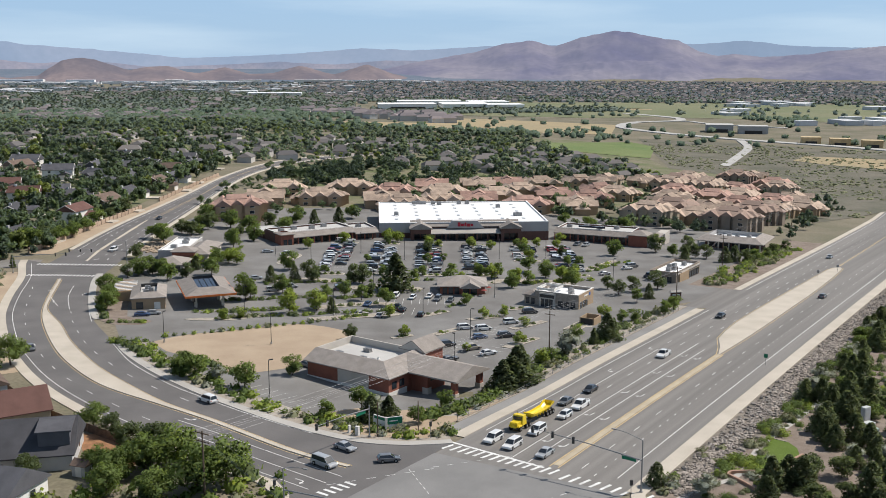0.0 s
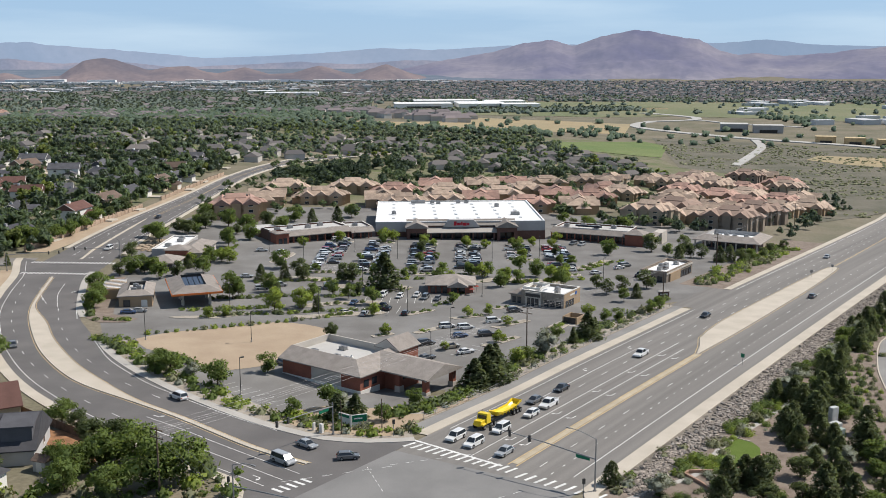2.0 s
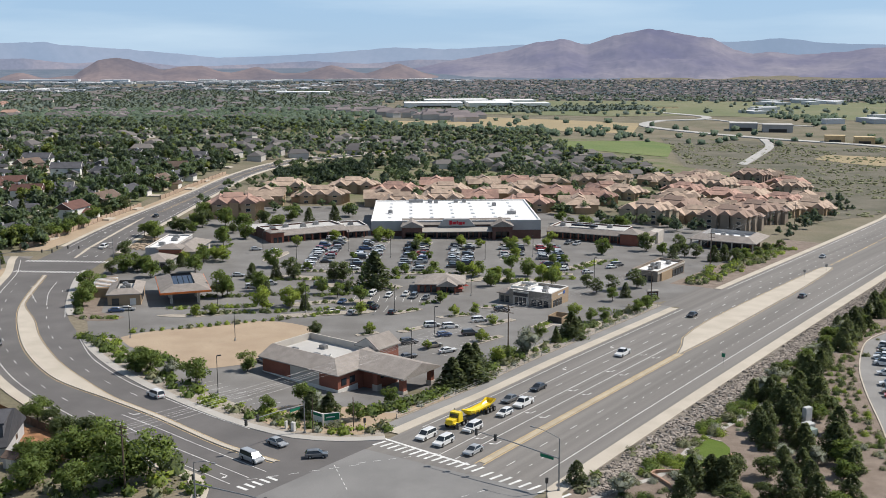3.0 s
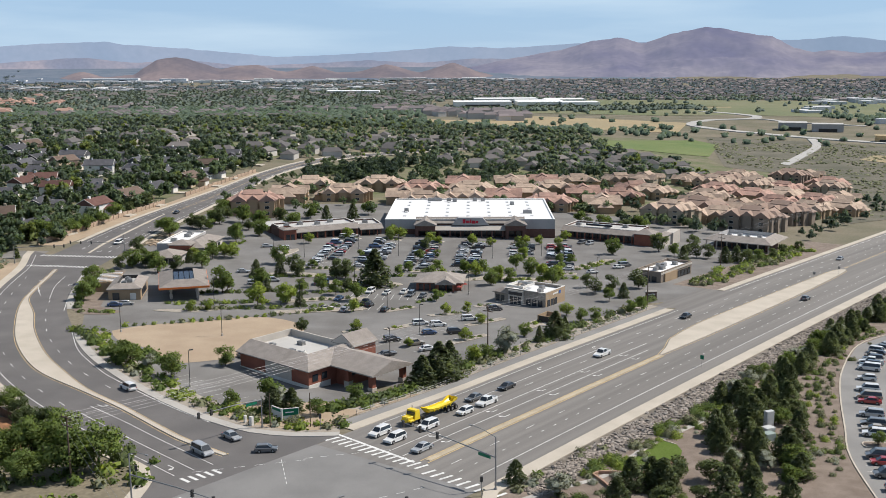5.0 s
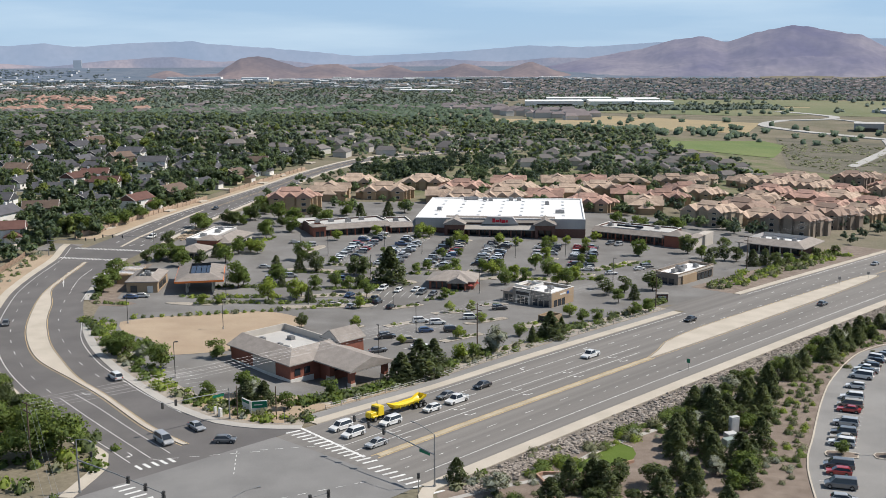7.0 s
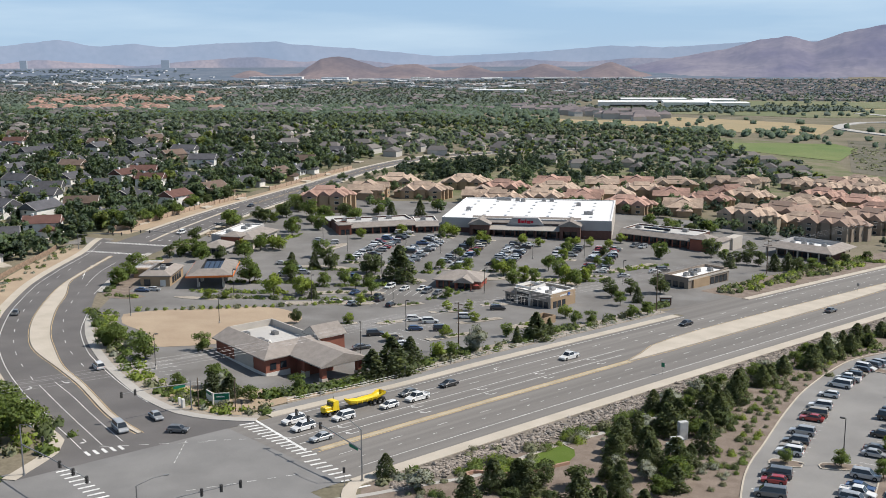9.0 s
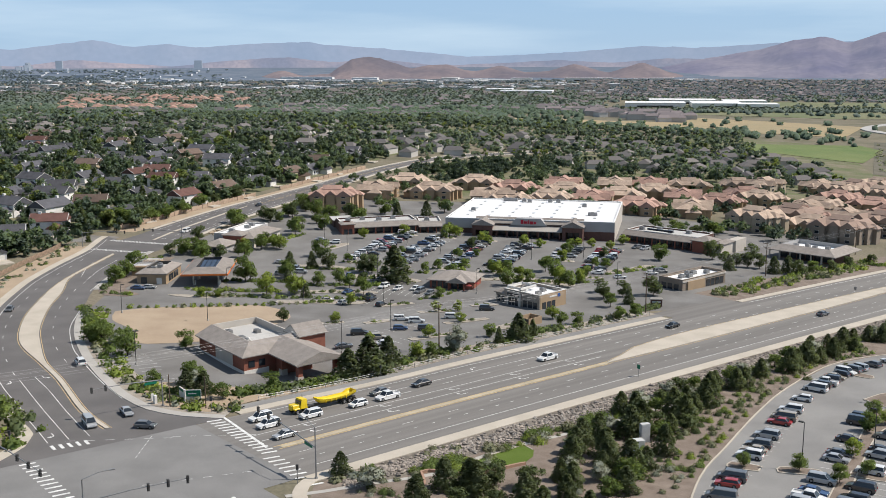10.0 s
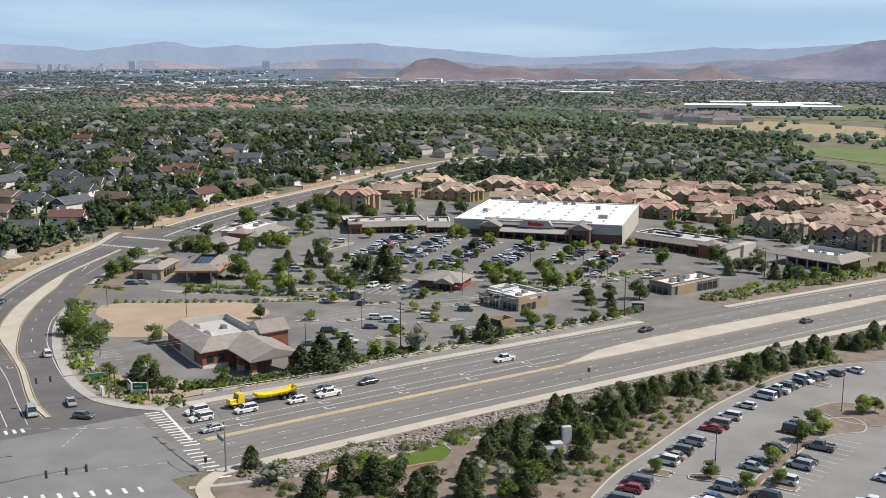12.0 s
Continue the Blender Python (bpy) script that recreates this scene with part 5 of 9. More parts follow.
# ---------------------------------------------------------------- apartments
TILE_TAN = material("tan_tile", (0.45, 0.345, 0.265), 0.88, 0.16, 3, 60, 0.5, tint=(0.31, 0.235, 0.185), per_object=0.2)
TILE_ROSE = material("rose_tile", (0.42, 0.265, 0.21), 0.88, 0.16, 3, 60, 0.5, tint=(0.29, 0.19, 0.155), per_object=0.2)
TILE_UMBER = material("umber_tile", (0.30, 0.22, 0.18), 0.88, 0.12, 3, 60, 0.5, tint=(0.28, 0.2, 0.155), per_object=0.14)
CREAM = material("cream_stucco", (0.43, 0.36, 0.27), 0.9, 0.06, 4, 40, 0.2, per_object=0.10)


def window_in(parent, x, y, z, w, h, face, mat=WOOD_TRIM, name="window"):
    """A framed pane on a wall; face: which way the wall looks ('-y', '+y', '-x', '+x')."""
    bm = bmesh.new()
    t = 0.07
    def slab(u0, u1, z0, z1, d0, d1, m):
        if face in ("-y", "+y"):
            s = -1 if face == "-y" else 1
            box(bm, x + u0, x + u1, *sorted((y + s * d0, y + s * d1)), z0, z1, m)
        else:
            s = -1 if face == "-x" else 1
            box(bm, *sorted((x + s * d0, x + s * d1)), y + u0, y + u1, z0, z1, m)
    slab(-w / 2, w / 2, z + h - t, z + h, -0.02, 0.07, 0)
    slab(-w / 2, w / 2, z, z + t, -0.02, 0.09, 0)
    slab(-w / 2, -w / 2 + t, z + t, z + h - t, -0.02, 0.07, 0)
    slab(w / 2 - t, w / 2, z + t, z + h - t, -0.02, 0.07, 0)
    slab(-w / 2 + t, w / 2 - t, z + t, z + h - t, -0.02, 0.03, 1)
    return part(name, bm, [mat, GLASS], parent)


def apartment(x, y, turn, wall, tile, storeys, seed):
    """A tile-roofed block of flats with gabled bays, a stair tower and balconies."""
    rng = random.Random(seed)
    ob = thing("apartment_block", x, y, turn, "tile-roofed stucco apartment block with gabled bays", "apartments", group="apartment blocks")
    w, d, h = rng.uniform(21, 25), rng.uniform(13, 15), 2.75 * storeys - 0.3
    bm = bmesh.new()
    box(bm, -w / 2, w / 2, -d / 2, d / 2, -2.5, h)
    bays = []
    for bx in (-w * 0.31, w * 0.31):
        bays.append((bx - 3.4, bx + 3.4, -d / 2 - 2.6, -d / 2))
        bays.append((bx - 3.2, bx + 3.2, d / 2, d / 2 + 2.4))
    for b in bays:
        box(bm, *b, -2.5, h - 0.2)
    box(bm, -2.2, 2.2, -d / 2 - 1.2, -d / 2, -2.5, h + 0.3)
    box(bm, w / 2, w / 2 + 1.6, -2.6, 2.6, -2.5, h - 0.1)
    for b in bays:
        for yy in (b[2], b[3]):
            poly(bm, [(b[0], yy, h - 0.2), (b[1], yy, h - 0.2), ((b[0] + b[1]) / 2, yy, h + 2.2)])
    part("wall", bm, wall, ob)
    part("end_wing", boxed(-w / 2 - 3.2, -w / 2, -d * 0.34, d * 0.16, -2.5, h - 1.3), wall, ob)
    part("end_wing", boxed(w / 2, w / 2 + 3.4, d * 0.18, d * 0.46, -2.5, h - 1.0), wall, ob)
    bm = hipped(-w / 2, w / 2, -d / 2, d / 2, h, 3.5, 0.8)
    hip_into(bm, -w / 2 - 3.2, -w / 2 + 2, -d * 0.34, d * 0.16, h - 1.3, 2.1, 0.6)
    hip_into(bm, w / 2 - 2, w / 2 + 3.4, d * 0.18, d * 0.46, h - 1.0, 1.9, 0.6)
    hip_into(bm, -4.6, 4.2, -3.0, 3.0, h + 2.3, 1.9, 0.4, 0.3, True)
    part("roof", bm, tile, ob)
    for i, b in enumerate(bays):
        inner = (b[0], b[1], b[2], -0.5) if i % 2 == 0 else (b[0], b[1], 0.5, b[3])
        part("gable_roof", hipped(*inner, h - 0.2, 2.7, 0.6, 0.25, True), tile, ob)
    part("porch_roof", hipped(-2.2, 2.2, -d / 2 - 1.2, 0.0, h + 0.3, 1.9, 0.5, 0.22, True), tile, ob)
    part("side_roof", hipped(1.0, w / 2 + 1.6, -2.6, 2.6, h - 0.1, 2.2, 0.5), tile, ob)
    part("roof_well", boxed(2.5, 5.5, -1.2, 1.2, h + 2.2, h + 3.3), DARK_TRIM, ob, "dark sunken roof well")
    for s in range(storeys):
        z = 0.9 + 2.9 * s
        for b in bays[0::2]:
            window_in(ob, (b[0] + b[1]) / 2, b[2], z, 2.2, 1.5, "-y")
        for b in bays[1::2]:
            window_in(ob, (b[0] + b[1]) / 2, b[3], z, 2.2, 1.5, "+y")
        for yy in (-d * 0.22, d * 0.22):
            window_in(ob, w / 2, yy, z, 1.5, 1.4, "+x")
        if s:
            for bx in (-w * 0.08 - 2.2, w * 0.08 + 2.2):
                bm = bmesh.new()
                box(bm, bx - 1.5, bx + 1.5, -d / 2 - 1.3, -d / 2 - 0.002, 2.9 * s - 0.15, 2.9 * s)
                box(bm, bx - 1.5, bx + 1.5, -d / 2 - 1.3, -d / 2 - 1.22, 2.9 * s, 2.9 * s + 1.0)
                part("balcony", bm, wall, ob)
    return ob


FLATS = [apartment(-98, 482, 12, TAN, TILE_ROSE, 3, 1), apartment(-67, 551, 8, TAN, TILE_TAN, 2, 2), apartment(-2, 556, 5, TAN, TILE_TAN, 2, 3), apartment(106, 521, -32, CREAM, TILE_TAN, 3, 4), apartment(144, 506, -30, TAUPE, TILE_UMBER, 3, 5), apartment(128, 570, -28, TAN, TILE_ROSE, 2, 6)]
flat_rng = random.Random(9)
for x, y in [(-94, 536), (-92, 580), (-55, 602), (-33, 549), (-29, 588), (-21, 536), (-7, 630), (22, 651), (42, 668), (31, 594), (48, 628), (65, 682), (45, 552), (66, 613), (86, 600), (96, 714), (101, 655), (20, 570), (0, 598), (74, 560)]:
    copy_thing(flat_rng.choice(FLATS[1:3] + FLATS[5:]), pose(x, y, land(x, y), 0, 0, flat_rng.choice([6, -4, 186, 14, 176, 96, 90, 276])))
for x, y in [(113, 704), (109, 640), (134, 600), (150, 754), (124, 545), (132, 527), (172, 748), (157, 684), (141, 627), (152, 574), (193, 800), (199, 764), (212, 735), (174, 655), (178, 609), (166, 541), (232, 805), (197, 676), (190, 583), (253, 832), (256, 786), (243, 737), (232, 668), (214, 602), (208, 640), (160, 716), (184, 712)]:
    copy_thing(flat_rng.choice(FLATS[1:]), pose(x, y, land(x, y), 0, 0, flat_rng.choice([-32, -40, 148, -24, 58, 60, -122, 155])))

# ---------------------------------------------------------------- houses
ROOF_SLATE = material("slate_shingle", (0.092, 0.092, 0.102), 0.9, 0.12, 3, 50, 0.4, per_object=0.28)
ROOF_BROWN = material("brown_shingle", (0.155, 0.112, 0.09), 0.9, 0.1, 3, 50, 0.4, per_object=0.25)
ROOF_RED = material("red_brown_shingle", (0.140, 0.074, 0.062), 0.9, 0.1, 3, 50, 0.4, per_object=0.2)
SIDING_WHITE = material("white_siding", (0.76, 0.75, 0.72), 0.8, 0.05, 3, 40, per_object=0.08)
SIDING_GREY = material("grey_siding", (0.42, 0.42, 0.42), 0.8, 0.05, 3, 40, per_object=0.2)
SIDING_TAN = material("tan_siding", (0.45, 0.37, 0.27), 0.8, 0.05, 3, 40, per_object=0.15)


def house(x, y, turn, wall, roof, seed, label="", two=None, size=None, garage=True):
    """A family house: a gabled body, a crossing garage wing, chimney, windows and doors."""
    rng = random.Random(seed)
    ob = thing("house", x, y, turn, label or "gabled suburban house with garage wing and chimney", "house", group="" if label else "suburban houses")
    w, d = rng.uniform(14, 17), rng.uniform(9, 10.5)
    w, d = size or (w, d)
    h = 5.4 if (rng.random() < 0.45 if two is None else two) else 3.1
    part("wall", boxed(-w / 2, w / 2, -d / 2, d / 2, -1.5, h), wall, ob)
    bm = hipped(-w / 2, w / 2, -d / 2, d / 2, h, d * 0.31, 0.5, 0.22, True)
    part("roof", bm, roof, ob)
    bm = bmesh.new()
    for sx in (-w / 2, w / 2):
        poly(bm, [(sx, -d / 2, h), (sx, d / 2, h), (sx, 0, h + d * 0.29)])
    gx0 = w / 2 - 7
    if garage:
        poly(bm, [(gx0, -d / 2 - 5, 2.9), (gx0 + 6.5, -d / 2 - 5, 2.9), (gx0 + 3.25, -d / 2 - 5, 4.45)])
    part("gable_end", bm, SIDING_WHITE if wall != SIDING_TAN else wall, ob)
    if not label:
        bm = bmesh.new()
        for sx in (-w / 2 - 0.52, w / 2 + 0.52):
            for sy in (-1, 1):
                rod(bm, (sx, sy * (d / 2 + 0.5), h - 0.1), (sx, 0, h + d * 0.31 - 0.1), 0.12, seg=4)
        part("bargeboard", bm, WOOD_TRIM, ob, "white painted bargeboards")
    if garage:
        part("garage", boxed(gx0, gx0 + 6.5, -d / 2 - 5, -d / 2, -1.5, 2.9), wall, ob)
        part("garage_roof", hipped(gx0, gx0 + 6.5, -d / 2 - 5, 0.0, 2.9, 1.7, 0.45, 0.22, True), roof, ob)
        part("driveway", boxed(gx0 + 0.3, gx0 + 6.2, -d / 2 - 13, -d / 2 - 5.1, -0.6, 0.12), CONCRETE, ob, "pale concrete driveway")
        part("garage_door", boxed(gx0 + 0.8, gx0 + 5.7, -d / 2 - 5.06, -d / 2 - 5.0, 0, 2.2), WOOD_TRIM, ob)
    part("chimney", boxed(-w * 0.3, -w * 0.3 + 1.1, -0.5, 0.5, h, h + d * 0.31 + 0.8), wall, ob)
    part("door", boxed(-0.5, 0.5, -d / 2 - 0.06, -d / 2, 0, 2.1), ROOF_BROWN, ob)
    for wx in (-w * 0.36, -w * 0.18):
        window_in(ob, wx, -d / 2, 0.9, 1.5, 1.3, "-y")
    window_in(ob, w / 2, 1.5, 0.9, 1.5, 1.3, "+x")
    if h > 4:
        window_in(ob, w / 2, -1.0, 3.6, 1.3, 1.2, "+x")
        window_in(ob, -w * 0.27, -d / 2, 3.5, 1.6, 1.2, "-y")
    return ob


HOMES = [house(-201, 526, 15, SIDING_GREY, ROOF_SLATE, 1), house(-225, 431, 10, SIDING_WHITE, ROOF_SLATE, 2), house(-194, 418, 205, SIDING_TAN, ROOF_BROWN, 3), house(-182, 372, 25, SIDING_WHITE, ROOF_RED, 4), house(-194, 456, 100, SIDING_GREY, ROOF_SLATE, 5), house(-228, 483, 10, SIDING_WHITE, ROOF_SLATE, 6)]
for x, y, k, turn in ((-164, 450, 3, 80), (-185, 512, 4, 15), (-182, 566, 0, 200), (-162, 484, 2, 75), (-165, 527, 4, 85), (-169, 626, 2, 20), (-224, 594, 1, 10), (-198, 645, 5, 15), (-228, 530, 3, 15), (-252, 432, 0, 100), (-180, 340, 1, 35), (-172, 316, 4, 60), (-160, 286, 5, 55), (-172, 405, 4, 75), (-158, 560, 2, 85), (-160, 596, 5, 85)):
    copy_thing(HOMES[k], pose(x, y, land(x, y), 0, 0, turn))
taken = [(o.matrix_basis.translation.x, o.matrix_basis.translation.y) for o in bpy.data.objects if o.name.startswith("house")]
home_rng = random.Random(21)
FAR_HOMES = []


def in_view(x, y, left=-41.0, right=26.0):
    a = math.degrees(math.atan2(x - (0 if x > 0 else 126), y))
    return left - 4 < a and math.degrees(math.atan2(x - 0, y)) < right


def road_x(y):
    """The line that the houses keep clear of, along the road."""
    return -148 if y < 640 else (-148 + (y - 640) * 0.42 if y < 900 else 300)


for r in range(20):
    for c in range(56):
        x0, y0 = 260 - 21.5 * c + 7 * (r % 2), 346 + 33 * r + (6 if r % 2 else 0)
        x = x0 + home_rng.uniform(-6, 6) + 8 * math.sin(y0 / 90)
        y = y0 + home_rng.uniform(-6, 6) + 10 * math.sin(x0 / 130)
        behind = y > 760 and x > road_x(y) + 30 and x < np.interp(y, (770, 880, 950, 1080), (168, 160, 122, 90)) and x > -110 + max(0, 860 - y)
        if not (x < min(road_x(y) - 14, np.interp(y, (900, 950, 1080, 1200), (145, 122, 90, 75))) or behind) or not in_view(x, y):
            continue
        if any((x - a) ** 2 + (y - b) ** 2 < 340 for a, b in taken):
            continue
        if y < 760 and home_rng.random() < 0.2:
            continue
        taken.append((x, y))
        turn = home_rng.choice([8, 30, 188, 345, 98, 200, 80, 272]) + 12 * math.sin(x / 150) + home_rng.uniform(-14, 14)
        if len(taken) < 90:
            copy_thing(home_rng.choices(HOMES, [3, 3, 2, 0.6, 3, 3])[0], pose(x, y, land(x, y), 0, 0, turn))
        elif x > -100 or home_rng.random() < 0.68:
            FAR_HOMES.append((x, y, turn))

# back gardens at the near side of the curve
grey_home = house(-79, 175.8, 12, SIDING_GREY, ROOF_SLATE, 31, "grey house with dark slate roof by the fence", False, (24, 15), False)
part("dormer", boxed(6.2, 11.6, -6.0, -0.8, 3.6, 7.1), ROOF_SLATE, grey_home)
part("dormer_roof", lean(5.8, 12.0, -6.5, 7.1, -0.4, 7.75), ROOF_SLATE, grey_home)
house(-87.8, 197.3, 30, SIDING_TAN, ROOF_RED, 32, "tan house with red-brown roof by the fence", False, (14, 11.5), False)
house(-75.3, 157.6, -15, SIDING_WHITE, ROOF_SLATE, 33, "white house with blue-grey roof", False, (16, 11), False)
house(-103, 216, 125, SIDING_GREY, ROOF_BROWN, 34, "grey house with brown roof by the curve", False, (14, 10), False)

# ---------------------------------------------------------------- streets between the houses
for r in (0, 2, 4, 6, 8, 10, 12):
    line = []
    for i in range(60):
        x0, y0 = -172 - 9 * i, 346 + 33 * r + 20
        line.append((x0 + 8 * math.sin(y0 / 90), y0 + 10 * math.sin(x0 / 130)))
    tagged(ribbon("road", offset_line(line, -4), offset_line(line, 4), 0.05, ASPHALT_PALE), "asphalt residential street", "road", kind="structure")

GARDENS = material("garden_ground", (0.115, 0.135, 0.06), 0.97, 0.2, 16, 60, 0.4, tint=(0.20, 0.175, 0.12))
tagged(draped("garden", [(-160, 345), (-166, 300), (-150, 262), (-230, 262), (-420, 345), (-900, 800), (-900, 1150), (-200, 1150), (-60, 1000), (-125, 830), (-150, 740), (-152, 640), (-152, 500), (-158, 430), (-166, 390)], 0.03, GARDENS, cell=20.0), "lawns and bare beds between the houses", "garden", kind="structure")
tagged(draped("garden", [(-112, 640), (-100, 590), (-70, 545), (60, 560), (110, 600), (230, 820), (262, 860), (200, 900), (190, 1150), (60, 1180), (-40, 1000), (30, 980), (-40, 880), (-88, 790), (-108, 725)], 0.03, GARDENS, cell=20.0), "lawns and bare beds behind the apartments", "garden", kind="structure")

# ---------------------------------------------------------------- trees of the housing, as one growth for each kind
wood = np.random.default_rng(14)
# dark and green garden leaves are tinted bluer, as the air between would do
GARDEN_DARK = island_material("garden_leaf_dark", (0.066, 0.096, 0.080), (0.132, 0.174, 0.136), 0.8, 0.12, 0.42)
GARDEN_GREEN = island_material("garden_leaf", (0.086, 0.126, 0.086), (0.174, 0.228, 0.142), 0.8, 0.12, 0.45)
# copies for the farther housing, paler and bluer: more haze in the colour
GARDEN_HAZY_DARK = island_material("farther_leaf_dark_hazed", (0.086, 0.118, 0.108), (0.156, 0.198, 0.168), 0.8, 0.12, 0.42)
GARDEN_HAZY_GREEN = island_material("farther_leaf_hazed", (0.098, 0.136, 0.114), (0.182, 0.230, 0.174), 0.8, 0.12, 0.42)
GARDEN_LIME = island_material("garden_leaf_light", (0.12, 0.16, 0.055), (0.24, 0.28, 0.105), 0.8, 0.12, 0.45)


def grow(name, template, mat, n, area, size, clear, label):
    """n trees at random in the given area, clear of the houses."""
    rows, tries = [], 0
    while len(rows) < n and tries < n * 30:
        tries += 1
        x, y = wood.uniform(area[0], area[1]), wood.uniform(area[2], area[3])
        if not in_view(x, y) or not area[4](x, y):
            continue
        if clear and any((x - a) ** 2 + (y - b) ** 2 < clear ** 2 for a, b in taken):
            continue
        h = wood.uniform(*size)
        rows.append((x, y, land(x, y) - 0.2, h * wood.uniform(0.85, 1.2), h, wood.uniform(0, 6.28)))
    return scatter(name, template, rows, mat, label, "trees", 0.4)


def west(x, y):
    return x < min(road_x(y) - 4, np.interp(y, (900, 950, 1080, 1200), (150, 128, 96, 80)))


def north(x, y):
    return x > -110 + max(0, 860 - y) and y > 770 and x < np.interp(y, (770, 880, 950, 1080), (172, 165, 128, 96))


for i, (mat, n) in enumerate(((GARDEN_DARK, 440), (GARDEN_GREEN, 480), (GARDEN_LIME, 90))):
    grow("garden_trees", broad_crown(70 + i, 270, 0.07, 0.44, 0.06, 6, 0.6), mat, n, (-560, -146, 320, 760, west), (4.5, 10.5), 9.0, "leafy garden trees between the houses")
    grow("garden_trees", broad_crown(74 + i, 50, 0.14, 0.46, 0.05, 3, 0.78), (GARDEN_HAZY_DARK, GARDEN_HAZY_GREEN, GARDEN_LIME)[i], int(n * 3.7), (-950, 300, 740, 1190, lambda x, y: west(x, y) or north(x, y)), (4.5, 9.5), 8.0, "leafy trees of the farther housing")
grow("garden_trees", broad_crown(86, 260, 0.07, 0.44, 0.06, 6, 0.6), GARDEN_GREEN, 26, (-200, -150, 258, 345, lambda x, y: x < -0.44 * (y - 258) - 118 - 13), (6, 11), 8, "leafy trees behind the sandy bank")
grow("garden_trees", pine_crown(78, 150, 0.09, 0.3, 0.05), LEAF_PINE, 120, (-560, -150, 320, 800, west), (5, 10), 8, "dark conifers between the houses")
grow("street_trees", broad_crown(80, 240, 0.07, 0.44, 0.1, 6, 0.6), GARDEN_GREEN, 230, (-125, 130, 485, 720, lambda x, y: (y > 530 or x < -42 or x > 66) and y > 485), (4, 8), 0, "green trees between the apartments")
grow("street_trees", broad_crown(81, 240, 0.07, 0.42, 0.08, 6, 0.6), GARDEN_DARK, 230, (60, 270, 470, 790, lambda x, y: x < 0.56 * (y - 380) + 112 and x > 66), (4, 7.5), 0, "dark trees between the apartments")
grow("garden_trees", broad_crown(82, 240, 0.07, 0.44, 0.08, 6, 0.6), GARDEN_GREEN, 110, (-195, -150, 372, 660, west), (4.5, 9.5), 5, "green trees behind the block wall")
grow("garden_trees", broad_crown(85, 240, 0.07, 0.44, 0.08, 6, 0.6), GARDEN_DARK, 75, (-140, -55, 640, 800, lambda x, y: x > road_x(y) + 30), (5, 9.5), 0, "dark trees beside the curving road")
grow("garden_trees", broad_crown(83, 200, 0.075, 0.44, 0.08, 6, 0.6), GARDEN_DARK, 110, (-118, 150, 612, 800, lambda x, y: x > -112 + max(0, y - 660) * 0.35 and (y > 640 + x * 0.9 if x > 0 else True)), (5, 9), 0, "dark trees behind the apartments")
grow("garden_trees", broad_crown(84, 200, 0.075, 0.44, 0.08, 6, 0.6), GARDEN_GREEN, 80, (-118, 200, 640, 820, lambda x, y: x > -112 + max(0, y - 660) * 0.35 and (y > 660 + x * 0.9 if x > 0 else True)), (5, 9), 0, "green trees behind the apartments")

# ---------------------------------------------------------------- vehicles
TYRE = material("tyre_rubber", (0.018, 0.018, 0.018), 0.9, 0.1, 0.5, 10)
LAMP = material("lamp_lens", (0.75, 0.75, 0.72), 0.15, 0.05, 0.5, 10, spec=0.6)
LAMP_RED = material("rear_lens", (0.35, 0.02, 0.02), 0.2, 0.05, 0.5, 10)
CAR_PAINT = {}
for nm, col in {"white": (0.74, 0.74, 0.73), "silver": (0.42, 0.43, 0.44), "grey": (0.15, 0.155, 0.16), "black": (0.028, 0.028, 0.031), "red": (0.36, 0.025, 0.025), "blue": (0.045, 0.09, 0.20), "tan": (0.38, 0.33, 0.26)}.items():
    CAR_PAINT[nm] = coated = material("car_paint_" + nm, col, 0.28, 0.03, 2, 10, metal=0.15 if nm in ("silver", "grey", "blue") else 0.0, spec=0.5)
    coated.node_tree.nodes["Principled BSDF"].inputs["Coat Weight"].default_value = 0.9
    coated.node_tree.nodes["Principled BSDF"].inputs["Coat Roughness"].default_value = 0.06
# length, width, height, bonnet end, windscreen top, roof end, tail start, belt height
CARS = {"sedan": (4.7, 1.82, 1.45, 1.05, 0.25, -1.15, -1.75, 0.92), "suv": (4.85, 1.95, 1.78, 1.25, 0.6, -2.05, -2.32, 1.05), "pickup": (5.7, 2.0, 1.88, 1.35, 0.75, -0.75, -0.95, 1.12), "van": (5.2, 2.0, 1.95, 1.75, 0.95, -2.35, -2.5, 1.1), "hatch": (4.2, 1.76, 1.5, 1.1, 0.35, -1.55, -2.0, 0.95)}


